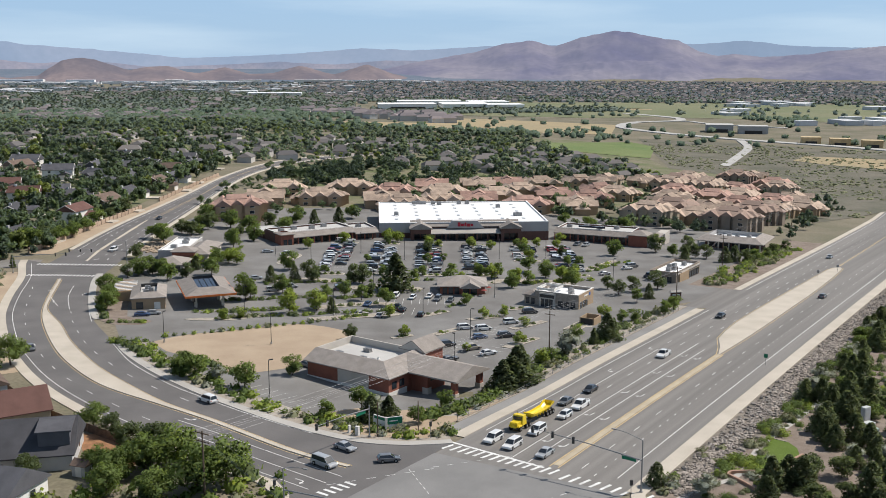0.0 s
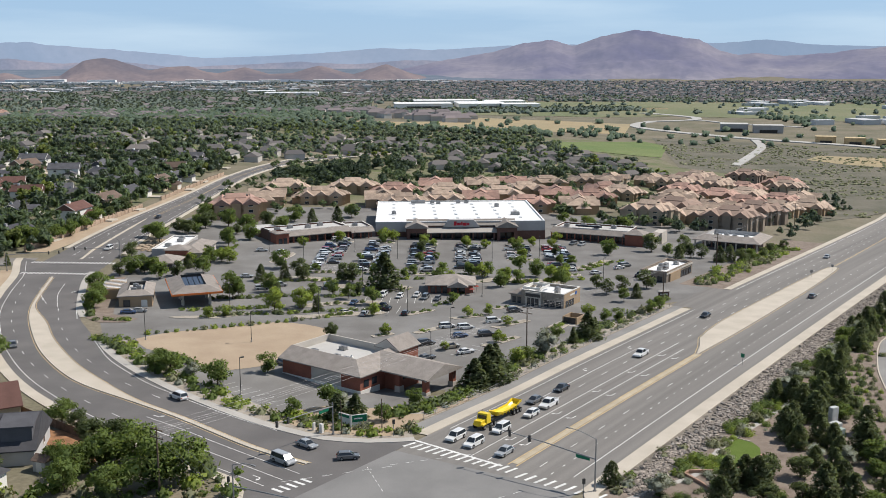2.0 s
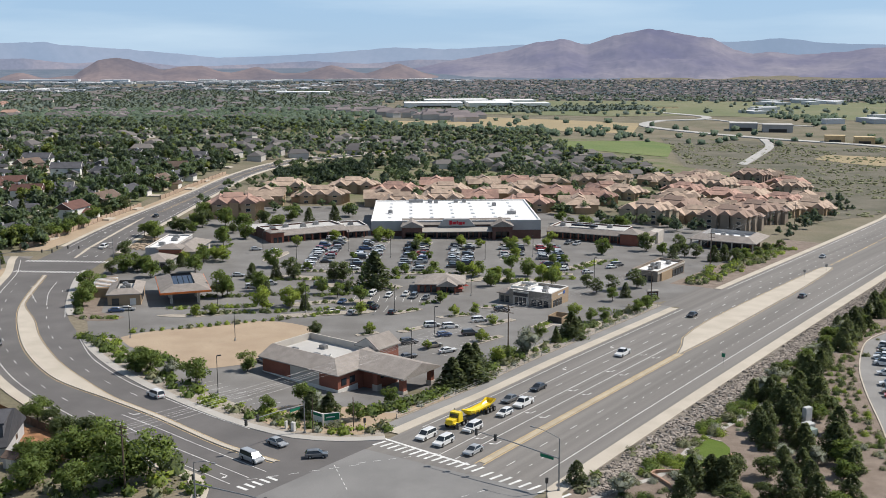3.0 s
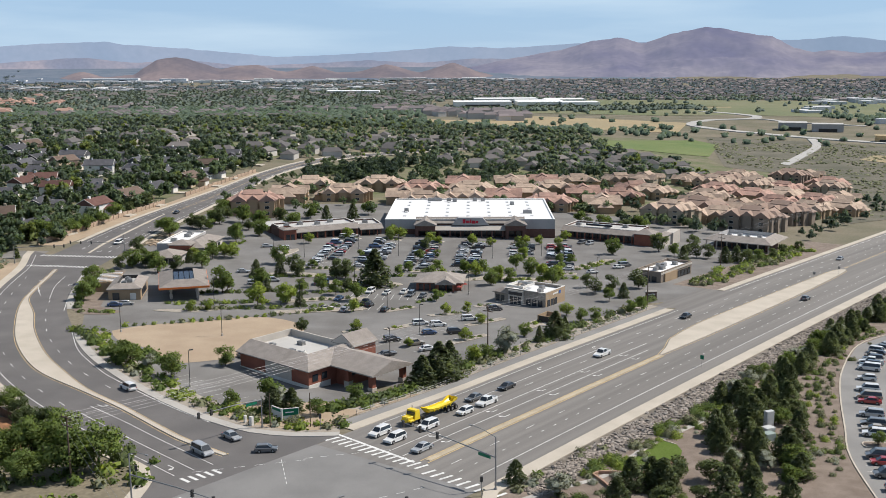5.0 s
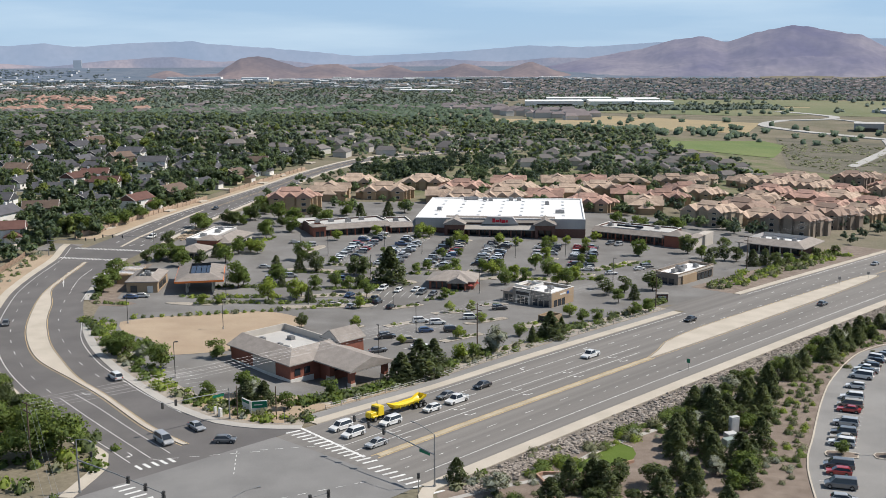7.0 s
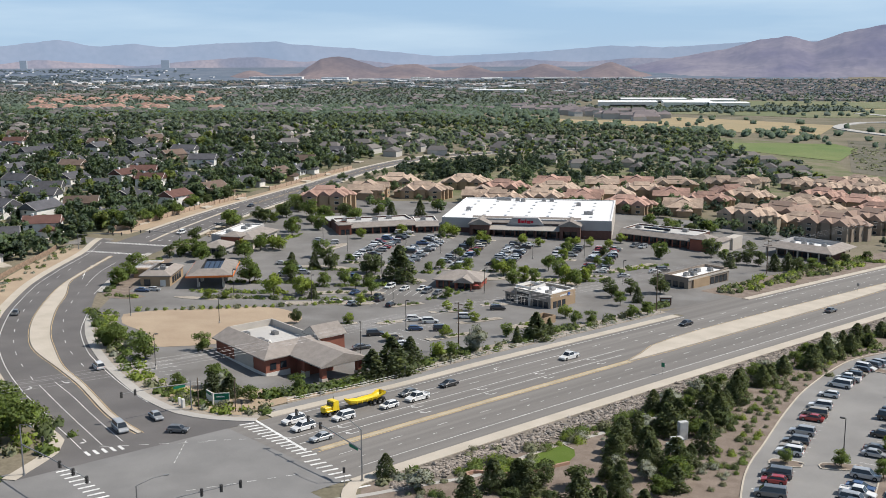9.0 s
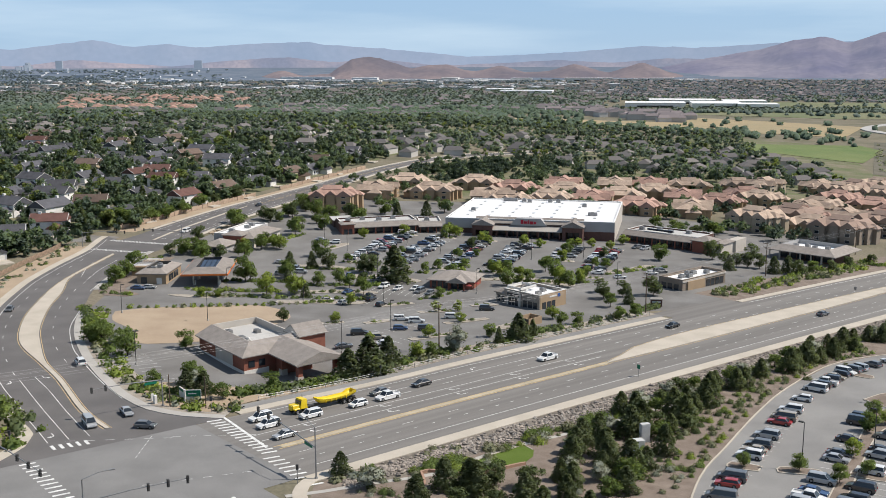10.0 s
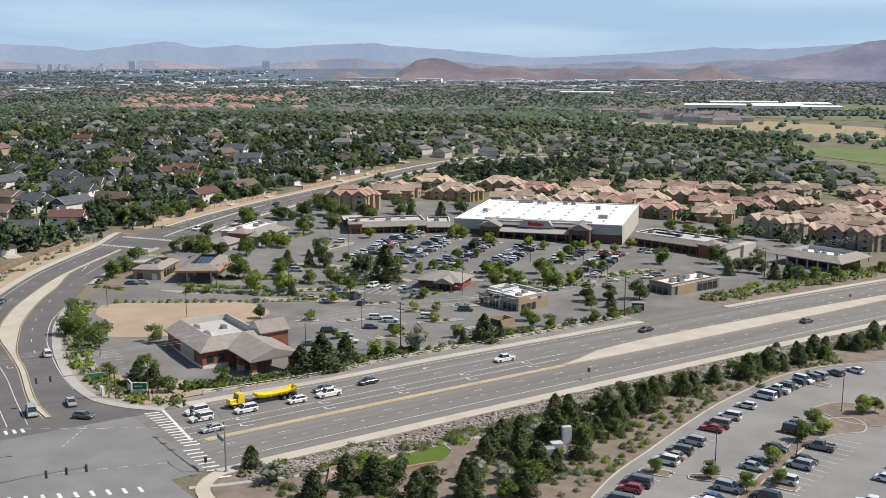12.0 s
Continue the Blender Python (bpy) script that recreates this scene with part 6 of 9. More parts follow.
def car(kind, paint):
    """A car with its front towards +x, standing at the origin."""
    L, W, H, x1, x2, x3, x4, belt = CARS[kind]
    ob = new(kind if kind in ("pickup", "van") else "car")
    words = {"sedan": "saloon car", "suv": "sport utility car", "pickup": "pickup truck", "van": "passenger van", "hatch": "hatchback car"}[kind]
    tagged(ob, paint + " painted " + words + " on the asphalt", "car")
    bm = bmesh.new()
    side = [(L / 2 - 0.12, 0.28), (L / 2, 0.5), (L / 2 - 0.06, 0.74), (x1 + 0.5, belt - 0.1), (x1, belt), (x4, belt + 0.02), (-L / 2 + 0.12, belt - 0.02), (-L / 2, 0.6), (-L / 2 + 0.1, 0.28)]
    rings = []
    for y, k in ((-W / 2 + 0.08, 0.03), (-W / 2, -0.0), (W / 2, -0.0), (W / 2 - 0.08, 0.03)):
        rings.append([bm.verts.new((x * (1 - 0.0), y, z if (y in (-W / 2, W / 2) and z < 0.8) or abs(y) < W / 2 else z - 0.1)) for x, z in side])
    for a, b in zip(rings, rings[1:]):
        for i in range(len(side)):
            j = (i + 1) % len(side)
            bm.faces.new((a[i], a[j], b[j], b[i]))
    bm.faces.new(rings[0])
    bm.faces.new(rings[-1][::-1])
    if kind == "pickup":
        box(bm, -L / 2 + 0.15, x4 - 0.1, -W / 2 + 0.1, -W / 2 + 0.2, belt - 0.05, belt + 0.12)
        box(bm, -L / 2 + 0.15, x4 - 0.1, W / 2 - 0.2, W / 2 - 0.1, belt - 0.05, belt + 0.12)
        box(bm, -L / 2 + 0.05, -L / 2 + 0.15, -W / 2 + 0.1, W / 2 - 0.1, belt - 0.05, belt + 0.12)
    bmesh.ops.recalc_face_normals(bm, faces=bm.faces[:])
    part("body", bm, CAR_PAINT[paint], ob)
    bm = bmesh.new()
    lo, hi, z1 = W / 2 - 0.07, W / 2 - 0.26, H - 0.09
    v = [bm.verts.new(p) for p in ((x1, -lo, belt - 0.02), (x1, lo, belt - 0.02), (x4, lo, belt - 0.02), (x4, -lo, belt - 0.02), (x2, -hi, z1), (x2, hi, z1), (x3, hi, z1), (x3, -hi, z1))]
    for f in ((0, 1, 5, 4), (1, 2, 6, 5), (2, 3, 7, 6), (3, 0, 4, 7), (4, 5, 6, 7)):
        bm.faces.new([v[i] for i in f])
    part("cabin_glass", bm, GLASS, ob, "dark tinted cabin glass")
    bm = bmesh.new()
    v = [bm.verts.new(p) for p in ((x2 + 0.06, -hi - 0.02, z1), (x2 + 0.06, hi + 0.02, z1), (x3 - 0.06, hi + 0.02, z1), (x3 - 0.06, -hi - 0.02, z1), (x2 - 0.15, -hi + 0.1, H), (x2 - 0.15, hi - 0.1, H), (x3 + 0.12, hi - 0.1, H), (x3 + 0.12, -hi + 0.1, H))]
    for f in ((0, 1, 5, 4), (1, 2, 6, 5), (2, 3, 7, 6), (3, 0, 4, 7), (4, 5, 6, 7), (3, 2, 1, 0)):
        bm.faces.new([v[i] for i in f])
    for sx, tx in ((x2, x1), (x3, x4)):
        for sy in (-1, 1):
            rod(bm, (tx * 0.97, sy * (lo - 0.01), belt), (sx, sy * (hi + 0.005), z1), 0.05, seg=4)
    if kind in ("suv", "van"):
        box(bm, x3 + 0.9, x3 + 1.0, -lo + 0.03, lo - 0.03, belt, belt + 0.12)
    part("roof", bm, CAR_PAINT[paint], ob)
    r = 0.33 if kind in ("sedan", "hatch") else 0.38
    for wx in (L / 2 - 0.88, -L / 2 + 0.92):
        for sy in (-1, 1):
            bm = bmesh.new()
            rod(bm, (wx, sy * (W / 2 - 0.2), r), (wx, sy * (W / 2 + 0.015), r), r, seg=12)
            rod(bm, (wx, sy * (W / 2 + 0.015), r), (wx, sy * (W / 2 + 0.03), r), r * 0.6, seg=8, mat=1)
            part("wheel", bm, [TYRE, METAL_GREY], ob)
    bm = bmesh.new()
    for sy in (-1, 1):
        box(bm, L / 2 - 0.1, L / 2 - 0.02, *sorted((sy * (W / 2 - 0.5), sy * (W / 2 - 0.1))), 0.6, 0.74, 0)
        box(bm, -L / 2 + 0.0, -L / 2 + 0.08, *sorted((sy * (W / 2 - 0.35), sy * (W / 2 - 0.1))), 0.66, 0.86, 1)
    tagged(part("lamp_set", bm, [LAMP, LAMP_RED], ob), kind="stuff")
    return ob


car_made = {}
car_rng = random.Random(12)


def slope_pose(x, y, turn, dz=0.03):
    """A pose on the sloping ground, with the heading given."""
    a = radians(turn)
    fx, fy = math.cos(a), math.sin(a)
    df = (land(x + 2 * fx, y + 2 * fy) - land(x - 2 * fx, y - 2 * fy)) / 4
    dl = (land(x - fy, y + fx) - land(x + fy, y - fx)) / 2
    f, l = Vector((fx, fy, df)).normalized(), Vector((-fy, fx, dl)).normalized()
    u = f.cross(l)
    m = Matrix(((f.x, l.x, u.x, x), (f.y, l.y, u.y, y), (f.z, l.z, u.z, land(x, y) + dz), (0, 0, 0, 1)))
    return m


def park(x, y, turn, kind=None, paint=None, group="parked cars", dz=0.03):
    kind = kind or car_rng.choices(["sedan", "suv", "pickup", "van", "hatch"], [4, 5, 2, 0.6, 2])[0]
    paint = paint or car_rng.choices(["white", "silver", "grey", "black", "red", "blue", "tan"], [6.5, 4, 3, 4, 0.6, 0.9, 0.5])[0]
    m = slope_pose(x, y, turn, dz)
    if (kind, paint, group) not in car_made:
        ob = car(kind, paint)
        ob["group"] = group
        ob.matrix_basis = m
        car_made[kind, paint, group] = ob
        return ob
    return copy_thing(car_made[kind, paint, group], m)


# the queue at the stop line and the traffic
Q = "vehicles on the road"
for x, y, k, p in ((9.6, 184.6, "suv", "white"), (13.0, 181.2, "suv", "white"), (18.6, 176.6, "sedan", "silver"), (18.4, 189.2, "suv", "white"), (24.9, 198.9, "hatch", "white"), (29.0, 205.6, "pickup", "white"), (26.2, 208.6, "sedan", "grey"), (32.8, 217.6, "sedan", "black"), (55.6, 248.2, "pickup", "white")):
    park(x, y, -122.6, k, p, Q, 0.07)
for x, y, t, k, p in ((82.5, 294.9, -122.6, "sedan", "black"), (124.4, 326.2, 57.4, "sedan", "grey"), (-18.2, 180.2, -42, "sedan", "silver"), (-21.2, 172.0, -42, "van", "silver"), (-9.8, 173.9, 10, "hatch", "grey"), (-50.6, 209.8, 138, "suv", "white"), (-105.7, 252.6, -62, "sedan", "grey"), (-128.5, 391, -95, "suv", "white"), (-130.3, 463, -90, "sedan", "black"), (160, 415, -122.6, "sedan", "silver"), (205, 460, 57.4, "suv", "white")):
    park(x, y, t, k, p, Q, 0.08)

# the supermarket's car park
for cx in (-41.5, -24, -5.7, 12.5, 33, 48):
    for j in range(20):
        y = 369 + 2.75 * j
        if (cx == 33 and y < 396) or y > 424:
            continue
        for sgn in (-1, 1):
            if car_rng.random() < 0.6:
                paint = "red" if cx >= 33 and car_rng.random() < 0.18 else None
                park(cx + sgn * 2.75 + car_rng.uniform(-0.25, 0.25), y + car_rng.uniform(-0.15, 0.15), (184 if sgn > 0 else 4) + car_rng.uniform(-2, 2) + 180 * (car_rng.random() < 0.25), None, paint)
for x, y, t in ((-36, 338.5, 100), (-33, 339, 100), (-27.5, 340, 280), (-21, 338, 100), (-15.7, 327.5, 258), (-10, 325.5, 258), (-4.5, 327.5, 258), (-1.7, 323.5, 258), (2.4, 321.5, 258), (-24, 315, 258), (-6.7, 299.5, 80), (-12.5, 306.5, 80), (-14.3, 309.5, 80), (-25, 300.5, 40), (-19, 298.5, 80), (-57, 334, 20), (-52, 340, 20), (-56, 345, 100), (-66, 352, 15)):
    park(x, y, t)
for x, y, t, k, p in ((1.6, 248.4, 30, "sedan", "grey"), (6.3, 281, 20, "suv", "white"), (11.5, 279.4, 20, "suv", "white"), (10.1, 269.2, 20, "hatch", "blue"), (7.6, 257.5, 25, "suv", "tan"), (11.6, 252.5, 25, "sedan", "white"), (19.8, 288, 15, "suv", "white"), (17.2, 270.5, 20, "suv", "black"), (1.0, 261, 25, "suv", "black"), (59.2, 366, 30, "sedan", "silver"), (69.4, 377.5, 30, "sedan", "white"), (72, 382, 30, "van", "grey"), (74.5, 362, 60, "pickup", "black"), (26.5, 302.5, 15, "suv", "black"), (-33.2, 240.5, 320, "sedan", "grey"), (-86.5, 296, 15, "sedan", "silver"), (-89, 293.5, 15, "sedan", "blue"), (-47, 434, 30, "hatch", "red"), (-43.5, 429.5, 30, "suv", "white"), (-40, 431.8, 30, "sedan", "white"), (-70, 400, 20, "sedan", "silver"), (-62, 396, 200, "suv", "white"), (61.5, 433, 240, "suv", "silver"), (58, 434.5, 240, "suv", "grey")):
    park(x, y, t, k, p)
# the car park behind the pines: a row along the kerb and two rows back to back
EAST_ROW = smooth_line([(94.4, 160), (96.4, 176), (100.6, 194), (106.4, 216), (112.6, 237), (123.2, 261), (136.2, 276.5)], 1.0)
for k, (x, y) in enumerate(resample(EAST_ROW, 40)):
    if car_rng.random() < 0.56 and not (181.5 < y < 190):
        x1, y1 = resample(EAST_ROW, 40)[min(39, k + 1)]
        x0, y0 = resample(EAST_ROW, 40)[max(0, k - 1)]
        a = math.degrees(math.atan2(y1 - y0, x1 - x0))
        park(x + 3.4 * math.sin(radians(a)), y - 3.4 * math.cos(radians(a)), a + 90 + 180 * (car_rng.random() < 0.2) + car_rng.uniform(-3, 3))
for sgn, turn in ((-1, 342), (1, 162)):
    for k in range(24):
        y = 166 + 2.95 * k
        if car_rng.random() < 0.5 and not (182.5 < y < 189.5) and y < 222:
            park(115.0 + 0.27 * (y - 170) + sgn * 3.0, y - sgn * 0.9, turn + 180 * (car_rng.random() < 0.2) + car_rng.uniform(-3, 3))
for x, y, t in ((137, 183, 160), (140, 196, 340), (143, 203, 340), (150, 240, 160), (152, 246, 160), (146, 210, 340)):
    park(x, y, t + car_rng.uniform(-2, 2))


def dump_truck():
    """A yellow tractor with a long open tipper trailer, front towards +x."""
    YELLOW = material("truck_yellow", (0.80, 0.58, 0.025), 0.35, 0.06, 2, 10, spec=0.5)
    ob = new("dump_truck")
    tagged(ob, "yellow dump truck with long open trailer", "truck")
    bm = bmesh.new()
    box(bm, 6.2, 7.9, -0.85, 0.85, 0.9, 1.9)
    box(bm, 7.9, 8.0, -0.6, 0.6, 0.8, 1.8)
    box(bm, 6.3, 7.7, -1.2, -0.85, 0.85, 1.25)
    box(bm, 6.3, 7.7, 0.85, 1.2, 0.85, 1.25)
    bmesh.ops.bevel(bm, geom=bm.edges[:], offset=0.08, segments=1, affect="EDGES")
    part("bonnet", bm, YELLOW, ob)
    bm = bmesh.new()
    v = [bm.verts.new(p) for p in ((4.6, -1.2, 1.0), (6.3, -1.2, 1.0), (6.3, 1.2, 1.0), (4.6, 1.2, 1.0), (4.7, -1.1, 2.9), (5.9, -1.1, 2.9), (5.9, 1.1, 2.9), (4.7, 1.1, 2.9))]
    for f in ((0, 1, 5, 4), (1, 2, 6, 5), (2, 3, 7, 6), (3, 0, 4, 7), (4, 5, 6, 7), (3, 2, 1, 0)):
        bm.faces.new([v[i] for i in f])
    part("cab", bm, YELLOW, ob)
    part("windscreen", boxed(6.0, 6.12, -0.95, 0.95, 1.95, 2.6), GLASS, ob)
    part("frame_rails", boxed(-8, 5, -0.45, 0.45, 0.75, 1.05), STEEL_DARK, ob)
    bm = bmesh.new()
    # a rounded trough, higher at both ends, open above
    stations = ((-7.7, 2.5, 1.55), (-6.9, 2.45, 1.4), (-5.6, 1.85, 1.1), (-1.5, 1.75, 1.05), (0.6, 1.95, 1.1), (1.3, 2.2, 1.25), (1.7, 2.2, 1.7))
    rings = []
    for x, top, low in stations:
        ring = []
        for y, f in ((-1.18, 1.0), (-1.05, 0.45), (-0.55, 0.0), (0.55, 0.0), (1.05, 0.45), (1.18, 1.0), (1.08, 1.0), (0.95, 0.5), (0.5, 0.12), (-0.5, 0.12), (-0.95, 0.5), (-1.08, 1.0)):
            ring.append(bm.verts.new((x, y, low + (top - low) * f)))
        rings.append(ring)
    for a, b in zip(rings, rings[1:]):
        for i in range(12):
            bm.faces.new((a[i], a[(i + 1) % 12], b[(i + 1) % 12], b[i]))
    bm.faces.new(rings[0][:6])
    bm.faces.new(rings[-1][:6])
    for x in (-5.2, -3.9, -2.6, -1.3, 0.0):
        box(bm, x, x + 0.12, -1.26, -1.12, 1.2, 1.75)
        box(bm, x, x + 0.12, 1.12, 1.26, 1.2, 1.75)
    part("tipper_trough", bm, YELLOW, ob)
    for wx in (7.0, 4.4, 3.1, -4.6, -5.9, -7.2):
        for sy in (-1, 1):
            bm = bmesh.new()
            rod(bm, (wx, sy * 0.75, 0.5), (wx, sy * 1.22, 0.5), 0.5, seg=14)
            rod(bm, (wx, sy * 1.22, 0.5), (wx, sy * 1.26, 0.5), 0.28, seg=8, mat=1)
            part("wheel", bm, [TYRE, METAL_GREY], ob)
    bm = bmesh.new()
    rod(bm, (4.5, -0.95, 1.2), (4.5, -0.95, 3.3), 0.09, seg=8)
    part("exhaust", bm, METAL_GREY, ob)
    return ob


dump_truck().matrix_basis = slope_pose(18.0, 196.4, -122.6, 0.07)

# ---------------------------------------------------------------- riprap and the planted belt beside the arterial
STONE = material("grey_rock", (0.29, 0.262, 0.23), 0.95, 0.2, 0.8, 14, 0.5, tint=(0.22, 0.20, 0.185), per_object=0.35)
STONE_BULK = island_material("grey_rocks", (0.11, 0.10, 0.092), (0.38, 0.33, 0.285), 0.95, 0.15)
belt = ribbon("embankment", art_line(-2, 420, 18.6), art_line(-2, 420, 26.4), 0.02, material("rocky_soil", (0.24, 0.21, 0.175), 0.97, 0.25, 2, 20, 0.6))
tagged(belt, "rocky soil bank under the riprap", "bank", kind="structure")
rock_rng = random.Random(8)


def rock_arrays(seed):
    rng = np.random.default_rng(seed)
    v = ICO_V * (1 + rng.uniform(-0.32, 0.22, size=(len(ICO_V), 1))) * np.array([[0.62, 0.48, 0.42]])
    return v, ICO_F


rock_meshes = [from_arrays("stone", *rock_arrays(s), STONE) for s in range(5)]
bulk = [[] for k in range(3)]
stone_count = 0
for i in range(9000):
    s, n = rock_rng.uniform(0, 400), rock_rng.triangular(18.8, 26.4, 22.4)
    if s > 140 and rock_rng.random() < 0.35:
        continue
    x, y = art(s, n)
    k = rock_rng.triangular(0.35, 1.1, 0.5)
    z = land(x, y) + 0.12 * k
    if 25 < s < 70 and stone_count < 200 and k > 0.6:
        ob = new("stone", rock_rng.choice(rock_meshes))
        ob.parent = belt
        ob.matrix_basis = pose(x, y, z, rock_rng.uniform(-20, 20), rock_rng.uniform(-20, 20), rock_rng.uniform(0, 360)) @ Matrix.Scale(k * 1.05, 4)
        stone_count += 1
    else:
        bulk[i % 3].append((x, y, z, k, k * rock_rng.uniform(0.8, 1.2), rock_rng.uniform(0, 6.28)))
for k in range(3):
    scatter("riprap_stones", rock_arrays(20 + k), bulk[k], STONE_BULK, "angular grey riprap stones on the bank", "stones")

tagged(draped("planting_bed", [art(3, 26.4), art(60, 26.4), art(120, 26.4), art(170, 26.4), art(330, 26.0), (200, 318), (150, 290), (134.9, 279.4), (122.1, 265.0), (111.1, 239.9), (104.9, 219.9), (99, 195.8), (95, 178), (93, 150), (93, 120), (45, 120), (38, 150)], 0.035, MULCH), "brown mulch planting bed with pines", "planting bed", kind="structure")
corner = smooth_line([art(1, 15.5), art(-4, 16.6), art(-8.2, 20), art(-10.6, 26), art(-11, 40), art(-11, 70)], 2)
tagged(ribbon("pavement", corner, offset_line(corner, 2.4 if offset_line(corner, 1.0)[-1][1] > corner[-1][1] else -2.4), 0.17, CONCRETE, 0.2), "buff concrete corner footway", "pavement", kind="structure")
tagged(draped("planting_bed", [art(1, 18.7), art(-4, 20), art(-7.4, 24), art(-8.4, 30), art(-8.5, 68), art(2.9, 68), art(2.9, 26.3), art(2.9, 18.7)], 0.03, MULCH), "mulch bed on the corner", "planting bed", kind="structure")
LAWN = [(52.3, 168.8), (56.9, 176.3), (62.7, 185.7), (65.3, 183.5), (65.9, 180.0), (65.1, 176.4), (62.7, 173.8), (58.6, 169.5), (54.7, 168.5)]
tagged(draped("lawn", LAWN, 0.07, GRASS), "small bright green mown lawn", "lawn", kind="structure")
lawn_edge = LAWN[:4]
tagged(ribbon("lawn_kerb", lawn_edge, offset_line(lawn_edge, 0.3), 0.16, CONCRETE, 0.25), "pale kerb along the lawn", "kerb", kind="structure")
path_line = smooth_line([(31, 150.5), (36.2, 154.2), (41, 158.4), (46.3, 162.5), (52, 167.5), (60, 182), (74, 200), (92, 226)], 3)
tagged(ribbon("footpath", offset_line(path_line, -0.6), offset_line(path_line, 0.6), 0.075, CONCRETE_GREY, 0.1), "curving concrete footpath", "footpath", kind="structure")
PLANTER = smooth_line([(52.9, 155.8), (51.5, 160.9), (50.1, 164.3), (49.1, 166.2)], 1.0) + smooth_line([(49.1, 166.2), (50.0, 167.4), (52.8, 167.6), (55.7, 167.6), (58.5, 168.3), (61.0, 170.8), (63.1, 173.4), (65.4, 175.7)], 1.0)[1:]
tagged(ribbon("planter_wall", offset_line(PLANTER, -0.2), offset_line(PLANTER, 0.2), 0.55, material("red_block", (0.40, 0.255, 0.185), 0.9, 0.1, 1, 10), 0.75), "low curved tan block wall round the lawn", "wall")
for x, y in [(55.0, 160.7), (60.2, 160.8)]:
    tree(x, y, 5.6, "pine", "beside the lawn", "trees of the planted belt", 1.3)

pine_rng = random.Random(31)
placed = []
while len(placed) < 104:
    s, n = pine_rng.uniform(0, 300), pine_rng.uniform(26.5, 62)
    x, y = art(s, n)
    # clear of the lawn, the car park and the shrub bed beside it
    edge = 95 + (y - 178) * 0.2 if y < 220 else 104 + (y - 220) * 0.52
    if x > edge - 2.5 or y < 118 or (52 < x < 72 and 166 < y < 189):
        continue
    if (n < 34 and 8 < s < 62) or (s < 26 and pine_rng.random() < 0.6):
        continue
    if n > 33.5 and (s > 84 or x > edge - 8):
        continue
    if any((x - a) ** 2 + (y - b) ** 2 < (3.2 if n < 40 else 3.3) ** 2 for a, b in placed):
        continue
    if abs(x - 83) < 3 and abs(y - 190) < 6:
        continue
    placed.append((x, y))
    kind = pine_rng.choices(["pine", "dark", "broad", "silver"], [7, 1.2, 1.6, 0.6 if n > 30 else 2])[0]
    h = pine_rng.uniform(3.8, 6.6) if kind == "pine" else pine_rng.uniform(2.8, 4.6)
    tree(x, y, h if s < 150 else h * 0.85, kind, "in the mulch belt", "trees of the planted belt", 1.3)
count = 0
while count < 200:
    s, n = pine_rng.uniform(-2, 260), pine_rng.uniform(26, 60)
    x, y = art(s, n)
    edge = 95 + (y - 178) * 0.2 if y < 220 else 104 + (y - 220) * 0.52
    if x > edge - 1.5 or (52 < x < 72 and 166 < y < 189):
        continue
    w = pine_rng.uniform(1.0, 2.2)
    shrub(x, y, w, w * 0.6, pine_rng.choices(["green", "dark", "lime", "sage", "silver"], [2, 3, 0.7, 5, 1.5])[0], "in the mulch belt", "shrubs of the planted belt")
    count += 1
# rounded shrubs in loose rows along the car park
line = smooth_line([(95, 178), (99, 195.8), (104.9, 219.9), (111.1, 239.9), (122.1, 265.0), (134.9, 279.4)], 2.3)
for row in range(4):
    for x, y in offset_line(line, 1.8 + 2.3 * row if offset_line(line, 1.0)[5][0] < line[5][0] else -1.8 - 2.3 * row):
        if pine_rng.random() < 0.8 - 0.13 * row:
            w = pine_rng.uniform(1.1, 2.0)
            shrub(x + pine_rng.uniform(-0.6, 0.6), y + pine_rng.uniform(-0.6, 0.6), w, w * 0.7, pine_rng.choices(["green", "lime", "sage", "dark"], [2, 1.2, 4, 2])[0], "beside the car park kerb", "shrubs of the planted belt")
# looser green bushes below the rocks
for k in range(30):
    x, y = art(pine_rng.uniform(12, 66), pine_rng.uniform(25.5, 31))
    w = pine_rng.uniform(1.6, 3.6)
    shrub(x, y, w, w * 0.5, pine_rng.choices(["lime", "green", "silver", "sage"], [3, 3, 1, 2])[0], "below the rocks", "shrubs along the rocks")
for i in range(16):
    x, y = art(44 + i * 5.5 + pine_rng.uniform(-1, 1), 27.5 + pine_rng.uniform(-1, 2))
    shrub(x, y, 3.6, 1.7, pine_rng.choice(["green", "sage", "silver"]), "along the rocks", "shrubs along the rocks")
for k in range(26):
    x, y = art(pine_rng.uniform(0, 26), pine_rng.uniform(19, 34))
    w = pine_rng.uniform(1.0, 2.4)
    shrub(x, y, w, w * 0.5, pine_rng.choice(["sage", "silver", "green", "sage"]), "on the corner by the signal", "shrubs along the rocks")
tree(36, 162, 4.2, "pine", "on the corner by the signal", "", 1.2)
shrub(38.5, 161.5, 3.4, 1.3, "silver", "on the corner by the signal")
shrub(36.5, 158.8, 3.0, 1.1, "sage", "on the corner by the signal")

